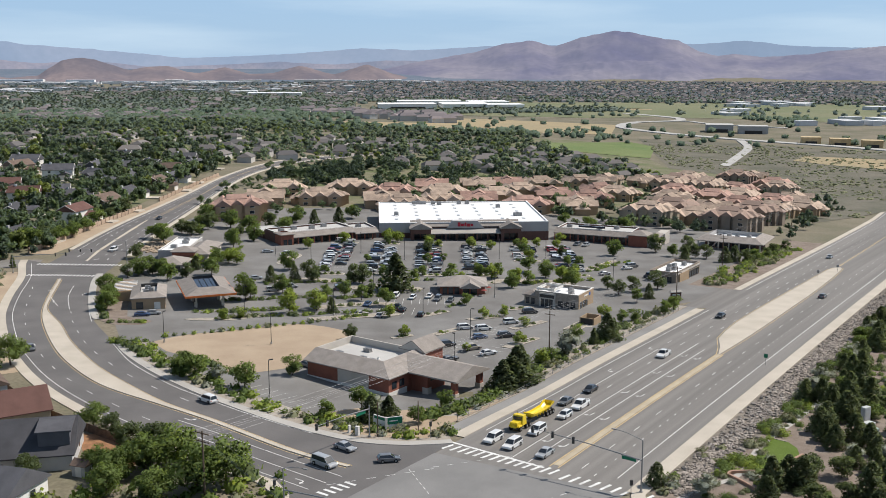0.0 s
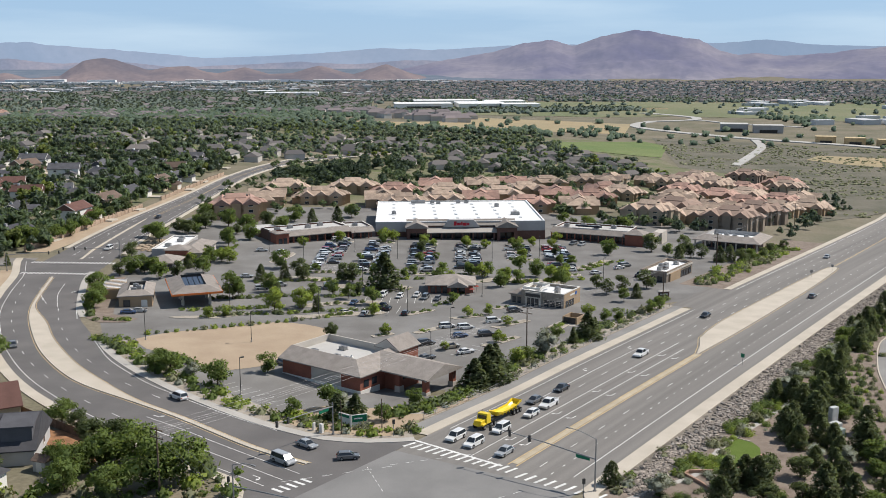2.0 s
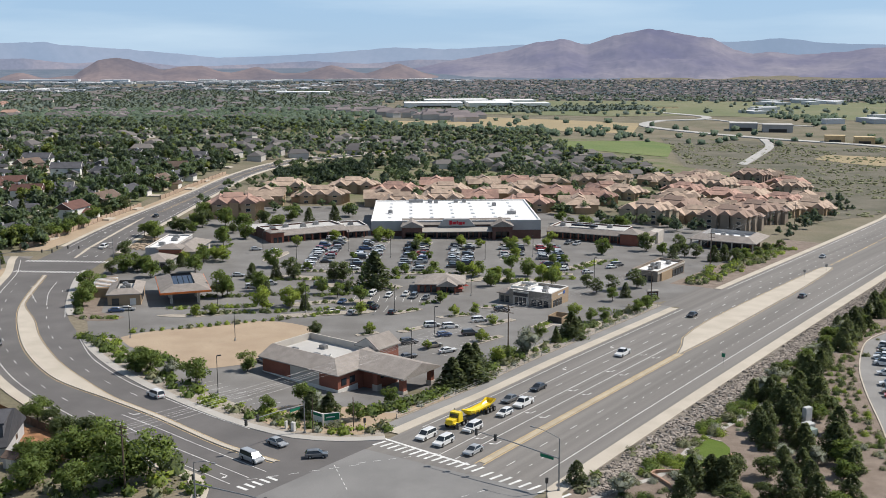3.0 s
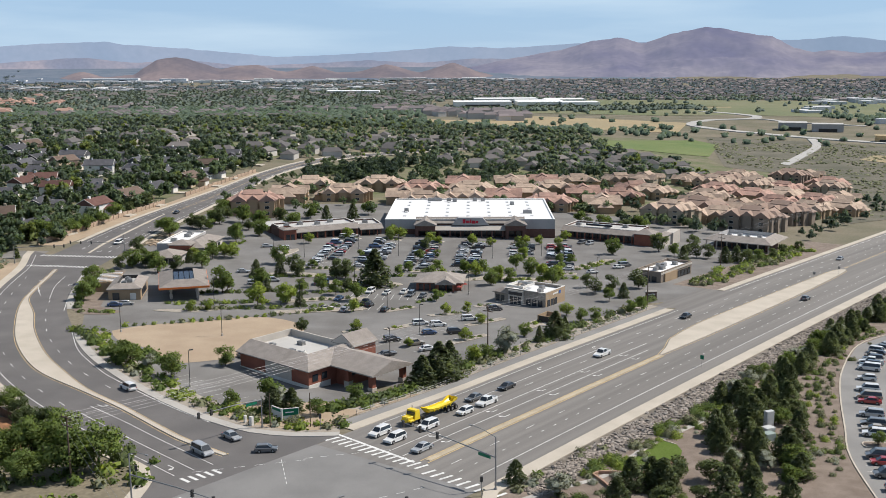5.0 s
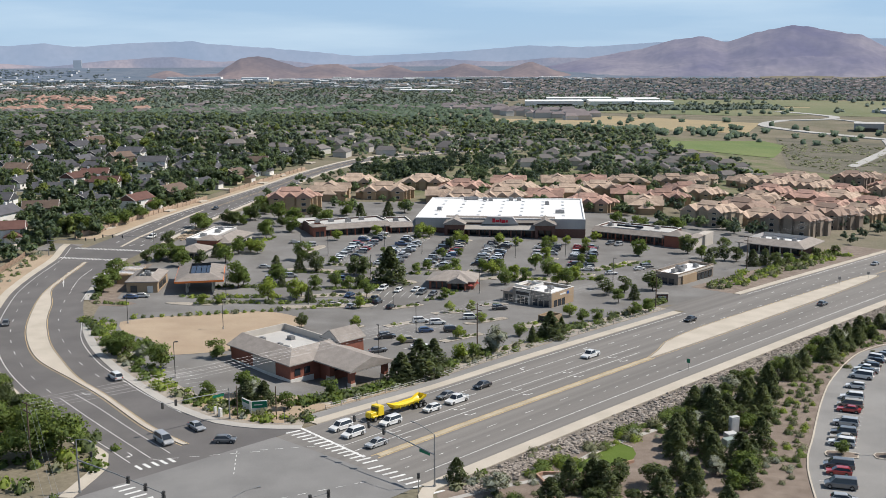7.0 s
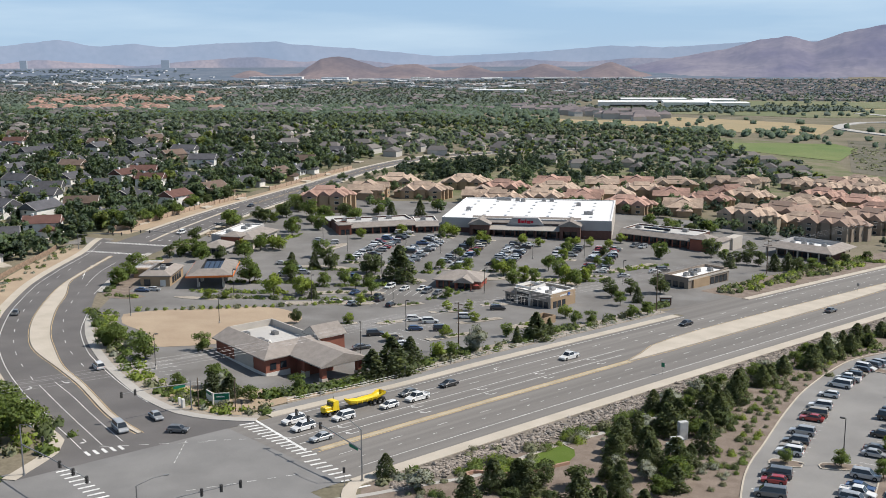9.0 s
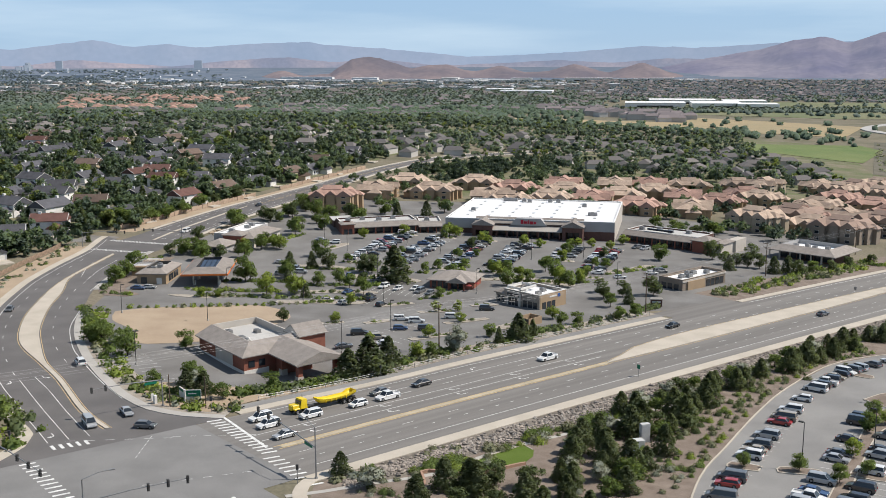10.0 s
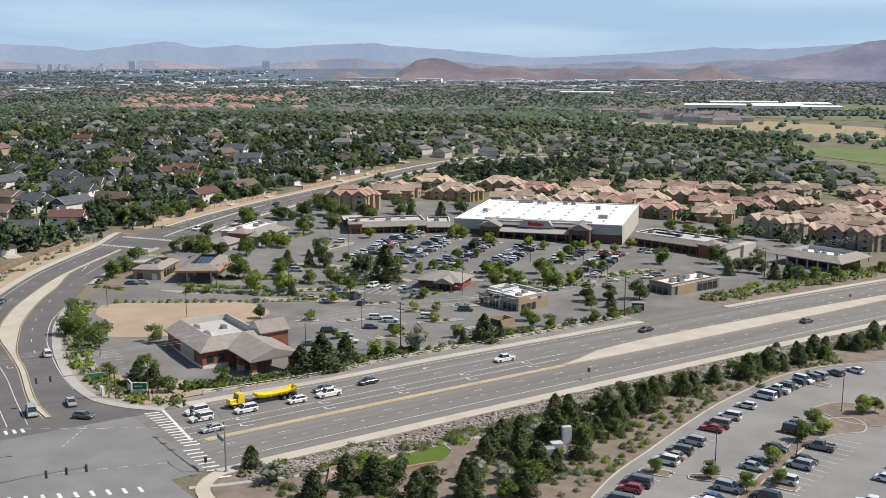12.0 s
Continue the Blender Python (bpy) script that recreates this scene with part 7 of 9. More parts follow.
# utility cabinets among the pines
CABINET = material("cabinet_paint", (0.55, 0.56, 0.55), 0.5, 0.06, 1, 10)
CABINET_GREEN = material("green_cabinet", (0.30, 0.36, 0.33), 0.5, 0.06, 1, 10)
for x, y, w, d, h, m, words in ((84.3, 194.2, 1.8, 1.0, 3.6, CABINET, "tall white utility cabinet"), (83.4, 190.4, 2.2, 1.6, 1.6, CABINET, "low grey utility cabinet"), (82.8, 187.2, 2.2, 1.6, 1.5, CABINET_GREEN, "low green transformer box")):
    ob = thing("utility_cabinet", x, y, 30, words + " among the pines", "cabinet")
    bm = boxed(-w / 2, w / 2, -d / 2, d / 2, 0.1, h)
    bmesh.ops.bevel(bm, geom=bm.edges[:], offset=0.04, segments=1, affect="EDGES")
    part("casing", bm, m, ob)
    part("plinth", boxed(-w / 2 - 0.2, w / 2 + 0.2, -d / 2 - 0.2, d / 2 + 0.2, -0.3, 0.1), CONCRETE_GREY, ob)
    part("door", boxed(-w / 2 + 0.15, w / 2 - 0.15, -d / 2 - 0.03, -d / 2, 0.3, h - 0.2), m, ob)

# islands of the east car park
for pts in ([(99.6, 184.6), (104.6, 184.2), (105.2, 186.4), (100.2, 187.2)], [(108.2, 184.6), (114.5, 185.2), (114.8, 187.6), (108.5, 187.2)], [(119.8, 186.6), (125.2, 185.2), (125.8, 187.4), (120.4, 188.8)], [(115.0, 172), (117.2, 171.8), (127.4, 213), (137, 224), (135, 232), (128, 226), (124.8, 213.8)], [(127, 236), (134, 229), (142, 229), (147, 235), (143, 243), (133, 243)], [(126.2, 256.6), (130, 254.8), (131, 257), (127.4, 258.8)]):
    ob = draped("planting_island", smooth_line(pts + pts[:1], 1.2)[:-1], 0.17, MULCH, 0.2)
    tagged(ob, "kerbed mulch island in the car park", "planting island", kind="structure")
    line = smooth_line(pts + pts[:1], 1.2)
    ribbon("kerb", line, offset_line(line, 0.25), 0.19, CONCRETE, 0.2, ob)
for x, y, h, k in ((102.2, 185.6, 3.0, "broad"), (111.5, 186.2, 3.4, "broad"), (122.6, 187, 3.2, "broad"), (117.8, 182, 3.6, "broad"), (121, 196.5, 4.0, "lime"), (125.6, 213, 4.2, "broad"), (129.5, 219, 3.4, "lime"), (137, 236, 4.6, "lime"), (139.5, 238, 3.6, "broad"), (127.5, 224, 3.8, "broad")):
    tree(x, y, h, k, "in a car park island", "young trees of the car park")
line = [(93, 150), (95, 178), (99, 195.8), (104.9, 219.9), (111.1, 239.9), (122.1, 265.0), (134.9, 279.4), (150, 290)]
line = smooth_line(line, 4)
tagged(ribbon("kerb", line, offset_line(line, 0.3), 0.19, CONCRETE, 0.2), "pale concrete kerb of the car park", "kerb", kind="structure")

# ---------------------------------------------------------------- planting beds of the shopping centre
bed_rng = random.Random(17)
GRAVEL = material("bed_gravel", (0.36, 0.325, 0.28), 0.97, 0.2, 2.5, 30, 0.5, tint=(0.28, 0.24, 0.195))
line_in = resample([q for q in INNER if q[1] < 260], 50)
tagged(ribbon("planting_bed", offset_line(line_in, -2.2), offset_line(line_in, -8.5), 0.09, GRAVEL, 0.1), "gravel bed with shrubs along the footway", "planting bed", kind="structure")
tagged(draped("planting_bed", [(-28, 196.5), (-20, 190.5), (-12, 186.9), (-3, 186.2), (-1, 189), (1.5, 195), (8, 205), (14, 214), (8, 214), (-2, 207), (-12, 205), (-18, 207), (-24, 203)], 0.10, DIRT), "sandy corner bed before the bank", "planting bed", kind="structure")
tagged(ribbon("planting_bed", art_line(14, 150, -34.5), art_line(14, 150, -27.8), 0.08, GRAVEL, 0.1), "gravel bed with shrubs beside the path", "planting bed", kind="structure")
tagged(ribbon("planting_bed", art_line(186, 330, -40), art_line(186, 330, -24.2), 0.05, MULCH), "dry planted bank beside the road", "planting bed", kind="structure")
tagged(draped("planting_bed", [(-99, 286), (-103, 300), (-108, 318), (-113, 342), (-107, 346), (-101, 322), (-96.5, 304), (-93, 292), (-84, 287), (-86, 282), (-93, 281)], 0.10, MULCH), "mulch bed round the filling station", "planting bed", kind="structure")


def shrub_row(pts, n, kinds, size, where, group, jitter=0.6, flat=0.6):
    q = resample(pts, n)
    for x, y in q:
        w = bed_rng.uniform(*size)
        shrub(x + bed_rng.uniform(-jitter, jitter), y + bed_rng.uniform(-jitter, jitter), w, w * flat, bed_rng.choice(kinds), where, group)


shrub_row(offset_line(line_in, -4.6), 34, ["lime", "sage", "green", "lime", "green", "lime", "silver"], (1.8, 3.6), "along the footway", "shrubs along the footway", 1.0)
shrub_row(offset_line(line_in, -7.2), 26, ["green", "sage", "lime", "green"], (1.8, 3.4), "along the footway", "shrubs along the footway", 1.0)
shrub_row([(-67, 239), (-60, 231), (-53, 224.5), (-60, 242), (-54, 234)], 12, ["green", "dark", "green"], (2.6, 4.4), "in the thick bed", "shrubs of the thick bed", 1.5)
shrub_row([(-87, 262), (-80, 256), (-76, 248)], 8, ["green", "dark", "lime"], (2.2, 3.8), "at the driveway", "shrubs at the driveway", 1.0, 0.7)
shrub_row([(-75.6, 268.6), (-66, 273.3), (-49, 283), (-36.9, 290), (-27.6, 296)], 22, ["green", "dark", "sage", "lime"], (0.9, 2.4), "in a row by the lane", "row of shrubs by the lane", 0.3, 0.7)
shrub_row([(-22, 194), (-15, 191), (-6, 190)], 14, ["sage", "silver", "sage", "green"], (1.0, 1.9), "in the corner bed", "shrubs of the corner bed", 1.2)
shrub_row([(-26, 199), (-20, 196), (-14, 196.5)], 9, ["green", "lime", "dark"], (2.2, 3.4), "before the bank", "shrubs before the bank", 0.8)
shrub_row([(-3, 200), (3, 206), (9, 213), (13, 219)], 24, ["green", "dark", "green"], (3.2, 4.4), "in a dense hedge by the bank", "hedge by the bank", 0.7, 0.5)
shrub_row(art_line(18, 146, -29.6), 44, ["sage", "silver", "sage", "green"], (1.2, 2.4), "beside the path", "shrubs beside the path", 0.7)
shrub_row(art_line(30, 146, -32.4), 30, ["green", "dark", "sage", "green"], (1.8, 3.6), "beside the path", "shrubs beside the path", 0.9)
for s0, s1 in ((58, 72), (96, 114), (150, 158)):
    shrub_row(art_line(s0, s1, -33.8), 8, ["dark"], (3.0, 3.8), "in a clipped dark hedge", "clipped hedges", 0.3, 0.5)
shrub_row(art_line(192, 300, -36), 50, ["green", "dark", "green", "lime"], (1.8, 3.8), "on the dry bank", "shrubs on the dry bank", 2.5)
shrub_row(art_line(190, 300, -31), 70, ["green", "sage", "dark", "lime", "sage"], (1.6, 3.6), "on the dry bank", "shrubs on the dry bank", 3.0)
shrub_row([(-100, 290), (-105, 306), (-110, 328), (-111, 342)], 16, ["green", "dark", "green"], (2.0, 3.6), "round the filling station", "shrubs round the station", 1.2)
shrub_row([(-96, 284), (-90, 284), (-85.5, 285)], 8, ["green", "sage", "lime"], (1.4, 2.4), "round the filling station", "shrubs round the station", 0.8)
for x, y, h, k in ((104, 428, 6.5, "dark"), (96, 398, 6, "pine"), (112, 398, 6.5, "pine"), (117, 402, 6.5, "pine"), (121, 398, 6, "dark"), (94, 410, 5.5, "broad"), (126, 404, 5, "broad"), (133, 412, 4.5, "dark"), (140, 426, 4.5, "dark"), (150, 440, 4.0, "dark"), (62, 318, 4.6, "broad"), (67, 324, 5.0, "pine"), (48, 296, 4.2, "lime"), (40, 262, 4.5, "spruce"), (47, 272, 5, "spruce"), (36, 268, 4, "broad"), (24, 241, 4.5, "lime"), (27, 244, 4.0, "broad")):
    tree(x, y, h, k, "in the planted verge", "trees of the verge", 1.1)
for x, y, h, k in ((-70, 445, 8, "broad"), (-78, 455, 8.5, "dark"), (-86, 448, 8, "broad"), (-96, 455, 9, "broad"), (-104, 446, 8, "dark"), (-60, 470, 8, "pine"), (-70, 480, 8, "broad"), (-50, 485, 7.5, "pine"), (-110, 470, 8, "broad"), (-80, 425, 7.5, "broad"), (-112, 432, 7, "dark"), (-45, 500, 7, "broad"), (62, 480, 6.5, "dark"), (70, 486, 7, "broad"), (80, 480, 6, "dark"), (88, 486, 7, "broad"), (60, 500, 6.5, "broad"), (-116, 380, 6, "dark"), (-95, 345, 6.5, "broad"), (-90, 350, 6, "dark"), (-107, 352, 7, "broad")):
    tree(x, y, h, k, "behind the shops", "trees behind the shops", 1.1)

# kerbed islands in the car park, each with its plants
ISLANDS = [[(-3.4, 274.6), (4.4, 283.2), (6.2, 281.8), (-1.4, 273)], [(-14.5, 270.5), (-9, 274.4), (-8, 272.6), (-13.6, 268.8)], [(6.6, 294.6), (17.8, 300), (19.2, 298), (8.4, 292.6)], [(18.6, 281.6), (28.8, 291.6), (30.6, 290), (20.4, 279.8)], [(-7.6, 299.6), (0.4, 307.6), (2.4, 306), (-5.6, 298)], [(15.4, 259.4), (24.8, 270.2), (26.6, 268.6), (17.4, 257.8)], [(19.6, 308.6), (27.2, 313), (28.4, 311), (21, 306.6)], [(-40, 296), (-26, 301), (-14, 304), (-14, 300), (-26, 296), (-38, 292)], [(-42, 312), (-30, 318), (-16, 320), (-16, 316), (-29, 313), (-40, 308)], [(-34, 344), (-20, 346), (-8, 343), (-8, 339), (-20, 341), (-33, 339)], [(-60, 352), (-46, 356), (-34, 352), (-36, 348), (-47, 351), (-59, 347)], [(10, 352), (26, 358), (44, 352), (44, 347), (26, 352), (11, 347)], [(50, 375), (58, 384), (66, 396), (69, 394), (61, 381), (53, 372)], [(-75.6, 290), (-71, 289.2), (-62.4, 290.6), (-56, 295.2), (-51.6, 297.4), (-52.6, 299), (-58, 297.4), (-64, 293.2), (-72, 291.8)], [(34, 280), (40, 290), (43, 289), (38, 278)], [(-60, 378), (-56, 396), (-59, 397), (-63, 380)]]
for pts in ISLANDS:
    loop = smooth_line(pts + pts[:1], 1.5)
    ob = draped("planting_island", loop[:-1], 0.17, GRAVEL, 0.2)
    tagged(ob, "kerbed gravel island with shrubs in the car park", "planting island", kind="structure")
    ribbon("kerb", loop, offset_line(loop, 0.28), 0.19, CONCRETE, 0.2, ob)
    n = len(pts)
    for k in range(5 if n == 4 else int(n * 1.5)):
        a, b = Vector(pts[k % n]), Vector(pts[(k + n // 2) % n])
        q = a.lerp(b, bed_rng.uniform(0.2, 0.8))
        w = bed_rng.uniform(1.0, 1.9 if n == 4 else 2.6)
        shrub(q.x, q.y, w, w * 0.55, bed_rng.choice(["green", "dark", "sage", "green", "lime"]), "in a car park island", "shrubs of the car park islands")
for cx in (-41.5, -24, -5.7, 12.5, 33, 48):
    for y in (363.5, 426.5):
        if cx == 33 and y < 400:
            y = 393
        loop = smooth_line([(cx - 5, y - 1.4), (cx + 5, y - 1.2), (cx + 5.4, y + 1.4), (cx - 4.6, y + 1.2), (cx - 5, y - 1.4)], 1.5)
        ob = draped("planting_island", loop[:-1], 0.17, GRAVEL, 0.2)
        tagged(ob, "kerbed island at the end of a parking row", "planting island", kind="structure")
        ribbon("kerb", loop, offset_line(loop, 0.28), 0.19, CONCRETE, 0.2, ob)
        for k in range(4):
            w = bed_rng.uniform(1.4, 2.4)
            shrub(cx - 3.5 + 2.3 * k, y + bed_rng.uniform(-0.5, 0.5), w, w * 0.55, bed_rng.choice(["green", "dark", "dark"]), "at the end of a parking row", "shrubs of the car park islands")
        tree(cx + bed_rng.uniform(-2, 2), y, bed_rng.uniform(3.6, 5.4), bed_rng.choice(["broad", "lime", "broad"]), "at the end of a parking row", "trees of the car park rows")
    for y in (384, 407):
        if cx == 33 and y < 400 or bed_rng.random() < 0.45:
            continue
        tree(cx + bed_rng.uniform(-0.4, 0.4), y + bed_rng.uniform(-2, 2), bed_rng.uniform(3.4, 5.0), bed_rng.choice(["broad", "broad", "dark"]), "between parked cars", "trees of the car park rows")
# fuller planting between the middle rows
for pts, n, size in (([(-74, 300), (-60, 304), (-46, 309)], 16, (1.8, 3.2)), ([(-70, 318), (-56, 322), (-46, 326)], 14, (1.8, 3.2)), ([(-56, 296), (-40, 300), (-26, 305), (-14, 308)], 22, (1.6, 3.0)), ([(-40, 322), (-28, 327), (-16, 331)], 14, (1.8, 3.2)), ([(-60, 345), (-44, 350), (-22, 353), (2, 356)], 24, (1.6, 3.0)), ([(24, 350), (40, 352), (52, 356)], 14, (1.8, 3.0)), ([(54, 372), (64, 384), (72, 394)], 14, (1.6, 3.0)), ([(-92, 372), (-86, 392), (-82, 410)], 14, (1.8, 3.4)), ([(2, 312), (8, 322), (10, 332)], 8, (1.4, 2.4))):
    shrub_row(pts, n, ["green", "green", "dark", "lime"], size, "between the car park rows", "shrubs of the car park islands", 0.9, 0.5)
for x, y, h, k in ((-62, 320, 6, "broad"), (-50, 325, 5.5, "pine"), (-38, 324, 6, "broad"), (-24, 329, 5.5, "dark"), (-60, 348, 7, "pine"), (-52, 350, 7.5, "pine"), (-10, 356, 5, "broad"), (26, 352, 6.5, "lime"), (30, 349, 6, "broad"), (47, 354, 6, "lime"), (-34, 304, 5.5, "pine"), (2, 350, 6.5, "broad"), (6, 347, 6, "lime"), (-88, 385, 6, "dark"), (-90, 365, 6, "pine")):
    tree(x, y, h * 0.85, k, "between the car park rows", GW)
rows = [(-115 + bed_rng.uniform(-4, 4), 402 + bed_rng.uniform(-12, 12), 0, 0, 0, 0) for k in range(170)]
rows = [(x, y, land(x, y) + 0.25, bed_rng.uniform(0.8, 1.6), bed_rng.uniform(0.8, 1.4), bed_rng.uniform(0, 6.28)) for x, y, *_ in rows]
scatter("bank_boulders", rock_arrays(33), rows, island_material("tan_boulders", (0.28, 0.22, 0.16), (0.50, 0.40, 0.30), 0.95, 0.1), "tan boulders on the bank by the restaurant", "stones")

# ---------------------------------------------------------------- signals, lamps, poles and wires
def signal_mast(x, y, tip, height, lamps, label, lamp_arm=0.0, sign=False):
    """A traffic signal: a pole, a long arm with signal heads, and perhaps a street lamp on top."""
    base = land(x, y)
    ob = thing("traffic_signal", x, y, 0, label, "traffic signal")
    dx, dy = tip[0] - x, tip[1] - y
    ln = math.hypot(dx, dy)
    ux, uy = dx / ln, dy / ln
    bm = bmesh.new()
    rod(bm, (0, 0, -0.3), (0, 0, height + (3.0 if lamp_arm else 0.3)), 0.16, 0.10, 10)
    rod(bm, (0, 0, -0.1), (0, 0, 0.35), 0.32, 0.28, 10)
    part("pole", bm, METAL_GREY, ob)
    bm = bmesh.new()
    rod(bm, (0, 0, height - 0.5), (dx * 0.45, dy * 0.45, height + 0.1), 0.13, 0.10, 8)
    rod(bm, (dx * 0.45, dy * 0.45, height + 0.1), (dx, dy, height + 0.35), 0.10, 0.06, 8)
    part("arm", bm, METAL_GREY, ob)
    turn = math.atan2(uy, ux)
    for k in range(lamps):
        f = 1 - 0.19 * k - 0.02
        cx, cy, cz = dx * f, dy * f, height + 0.32 - 0.35 * (1 - f)
        bm = boxed(-0.2, 0.2, -0.16, 0.16, -0.75, 0.45)
        for j in range(3):
            rod(bm, (0, -0.16, 0.2 - 0.36 * j), (0, -0.34, 0.2 - 0.36 * j), 0.14, seg=8)
        head = part("signal_head", bm, STEEL_DARK, ob)
        head.matrix_basis = pose(cx, cy, cz, 0, 0, math.degrees(turn))
    if lamp_arm:
        bm = bmesh.new()
        h = height + 3.0
        rod(bm, (0, 0, h), (ux * lamp_arm * 0.6, uy * lamp_arm * 0.6, h + 0.7), 0.06, 0.05, 6)
        rod(bm, (ux * lamp_arm * 0.6, uy * lamp_arm * 0.6, h + 0.7), (ux * lamp_arm, uy * lamp_arm, h + 0.8), 0.05, 0.05, 6)
        part("lamp_arm", bm, METAL_GREY, ob)
        bm = boxed(-0.4, 0.4, -0.15, 0.15, -0.1, 0.06)
        part("lamp_head", bm, METAL_GREY, ob).matrix_basis = pose(ux * (lamp_arm + 0.3), uy * (lamp_arm + 0.3), h + 0.8, 0, 0, math.degrees(turn))
    if sign:
        bm = boxed(-1.3, 1.3, -0.04, 0.04, -0.28, 0.28)
        plate = part("street_sign", bm, SIGN_GREEN, ob, "green street name plate")
        plate.matrix_basis = pose(ux * 2.4, uy * 2.4, height - 0.75, 0, 0, math.degrees(turn))
        part("lettering_bar", boxed(-1.0, 1.0, -0.055, -0.04, -0.1, 0.1), PAINT_WHITE, plate)
    return ob


SIGN_GREEN = material("sign_green", (0.01, 0.16, 0.09), 0.45, 0.05, 1, 10)
signal_mast(32.8, 158.9, (15.5, 171.8), 6.2, 3, "grey steel traffic signal mast over the arterial", 5.0, True)
signal_mast(-14.2, 187.3, (-23.0, 175.4), 6.2, 2, "grey steel traffic signal mast over the curving road", 0.0, True)
signal_mast(-24.5, 147.5, (-3.5, 135.5), 6.2, 3, "grey steel traffic signal mast at the near corner", 4.0)
signal_mast(9.5, 128.0, (21.0, 138.4), 6.2, 3, "grey steel traffic signal mast over the crossing", 4.0)
signal_mast(-115.5, 366, (-136, 364), 6.2, 3, "grey steel traffic signal mast at the far junction", 3.0)
signal_mast(-150.5, 350, (-132, 352), 6.2, 2, "grey steel traffic signal mast at the far junction", 0.0)
for x, y in ((-2.4, 186.4), (30.6, 156.2), (-27.6, 157.2)):
    ob = thing("pedestrian_signal", x, y, 20, "grey pedestrian signal post at the corner", "signal post")
    bm = bmesh.new()
    rod(bm, (0, 0, -0.2), (0, 0, 3.0), 0.06, seg=8)
    part("post", bm, METAL_GREY, ob)
    part("signal_head", boxed(-0.22, 0.22, -0.2, 0.1, 2.5, 3.4), STEEL_DARK, ob)
    part("push_button", boxed(-0.08, 0.08, -0.12, -0.06, 1.0, 1.25), STEEL_DARK, ob)


def lamp_post(x, y, h, turn, label, double=False, mat=STEEL_DARK):
    ob = thing("street_lamp", x, y, turn, label, "street lamp", group="car park lamps")
    bm = bmesh.new()
    rod(bm, (0, 0, -0.3), (0, 0, h), 0.10, 0.07, 8)
    part("pole", bm, mat, ob)
    bm = bmesh.new()
    rod(bm, (0, 0, -0.3), (0, 0, 0.7), 0.26, 0.24, 10)
    part("footing", bm, CONCRETE_GREY, ob)
    for s in ((1, -1) if double else (1,)):
        part("lamp_head", boxed(*sorted((s * 0.15, s * 1.0)), -0.2, 0.2, h - 0.12, h + 0.08), mat, ob)
    return ob


LP = lamp_post(-45.5, 261.5, 8.5, 40, "dark slim car park lamp post")
for x, y, t in ((-38, 214, 30), (-74, 262, 60), (2.9, 244, 120), (7.5, 268.7, 10), (-6, 300, 70), (-33, 300, 20), (-24, 344, 90), (17, 327, 40), (-50, 380, 0), (-15, 392, 90), (22, 392, 90), (41, 400, 90), (60, 352, 30), (-66, 395, 0), (0, 356, 90), (-33, 404, 90), (-60, 300, 10), (125, 200, 160), (112, 188, 160), (133, 236, 160), (150, 262, 160)):
    copy_thing(LP, pose(x, y, land(x, y), 0, 0, t))
for x, y, t in ((-12.6, 187.4, -60), (-4.8, 188.4, -60)):
    ob = thing("utility_post", x, y, t, "plain brown utility post at the corner", "post")
    bm = bmesh.new()
    rod(bm, (0, 0, -0.3), (0, 0, 7.0), 0.13, 0.09, 8)
    part("post", bm, WOOD_POLE, ob)


def power_pole(x, y, h, turn, label="tall wooden power pole with cross-arms"):
    ob = thing("power_pole", x, y, turn, label, "power pole")
    bm = bmesh.new()
    rod(bm, (0, 0, -0.5), (0, 0, h), 0.19, 0.12, 8)
    part("pole", bm, WOOD_POLE, ob)
    for z in (h - 0.5, h - 1.9):
        arm = part("cross_arm", boxed(-1.5, 1.5, -0.07, 0.07, z, z + 0.16), WOOD_POLE, ob)
        for u in (-1.35, -0.5, 0.5, 1.35):
            bm = bmesh.new()
            rod(bm, (u, 0, z + 0.16), (u, 0, z + 0.42), 0.05, seg=6)
            part("insulator", bm, METAL_GREY, arm)
    return ob


POLES = [(-39.0, 157.0, 12.0), (27.0, 250.5, 12.5), (73.3, 312.5, 12.5), (108.9, 390.3, 12.5), (146, 462, 12), (185, 535, 12)]
for x, y, h in POLES:
    power_pole(x, y, h, -32)
WIRE = material("cable", (0.30, 0.30, 0.31), 0.5, 0.05, 1, 10, metal=0.4)


def wire(a, b, sag, name="cable"):
    ob = thing("overhead_cable", (a[0] + b[0]) / 2, (a[1] + b[1]) / 2, 0, "thin overhead cable between the poles", "cable", z=0.0, group="overhead cables")
    ox, oy = (a[0] + b[0]) / 2, (a[1] + b[1]) / 2
    bm = bmesh.new()
    k = 10
    pts = [Vector(a).lerp(Vector(b), i / k) - Vector((ox, oy, 4 * sag * (i / k) * (1 - i / k))) for i in range(k + 1)]
    side = Vector((b[1] - a[1], a[0] - b[0], 0)).normalized() * 0.016
    up = Vector((0, 0, 0.016))
    rings = [[bm.verts.new(p + o) for o in (side, up, -side, -up)] for p in pts]
    for r, q in zip(rings, rings[1:]):
        for i in range(4):
            bm.faces.new((r[i], r[(i + 1) % 4], q[(i + 1) % 4], q[i]))
    part(name, bm, WIRE, ob)


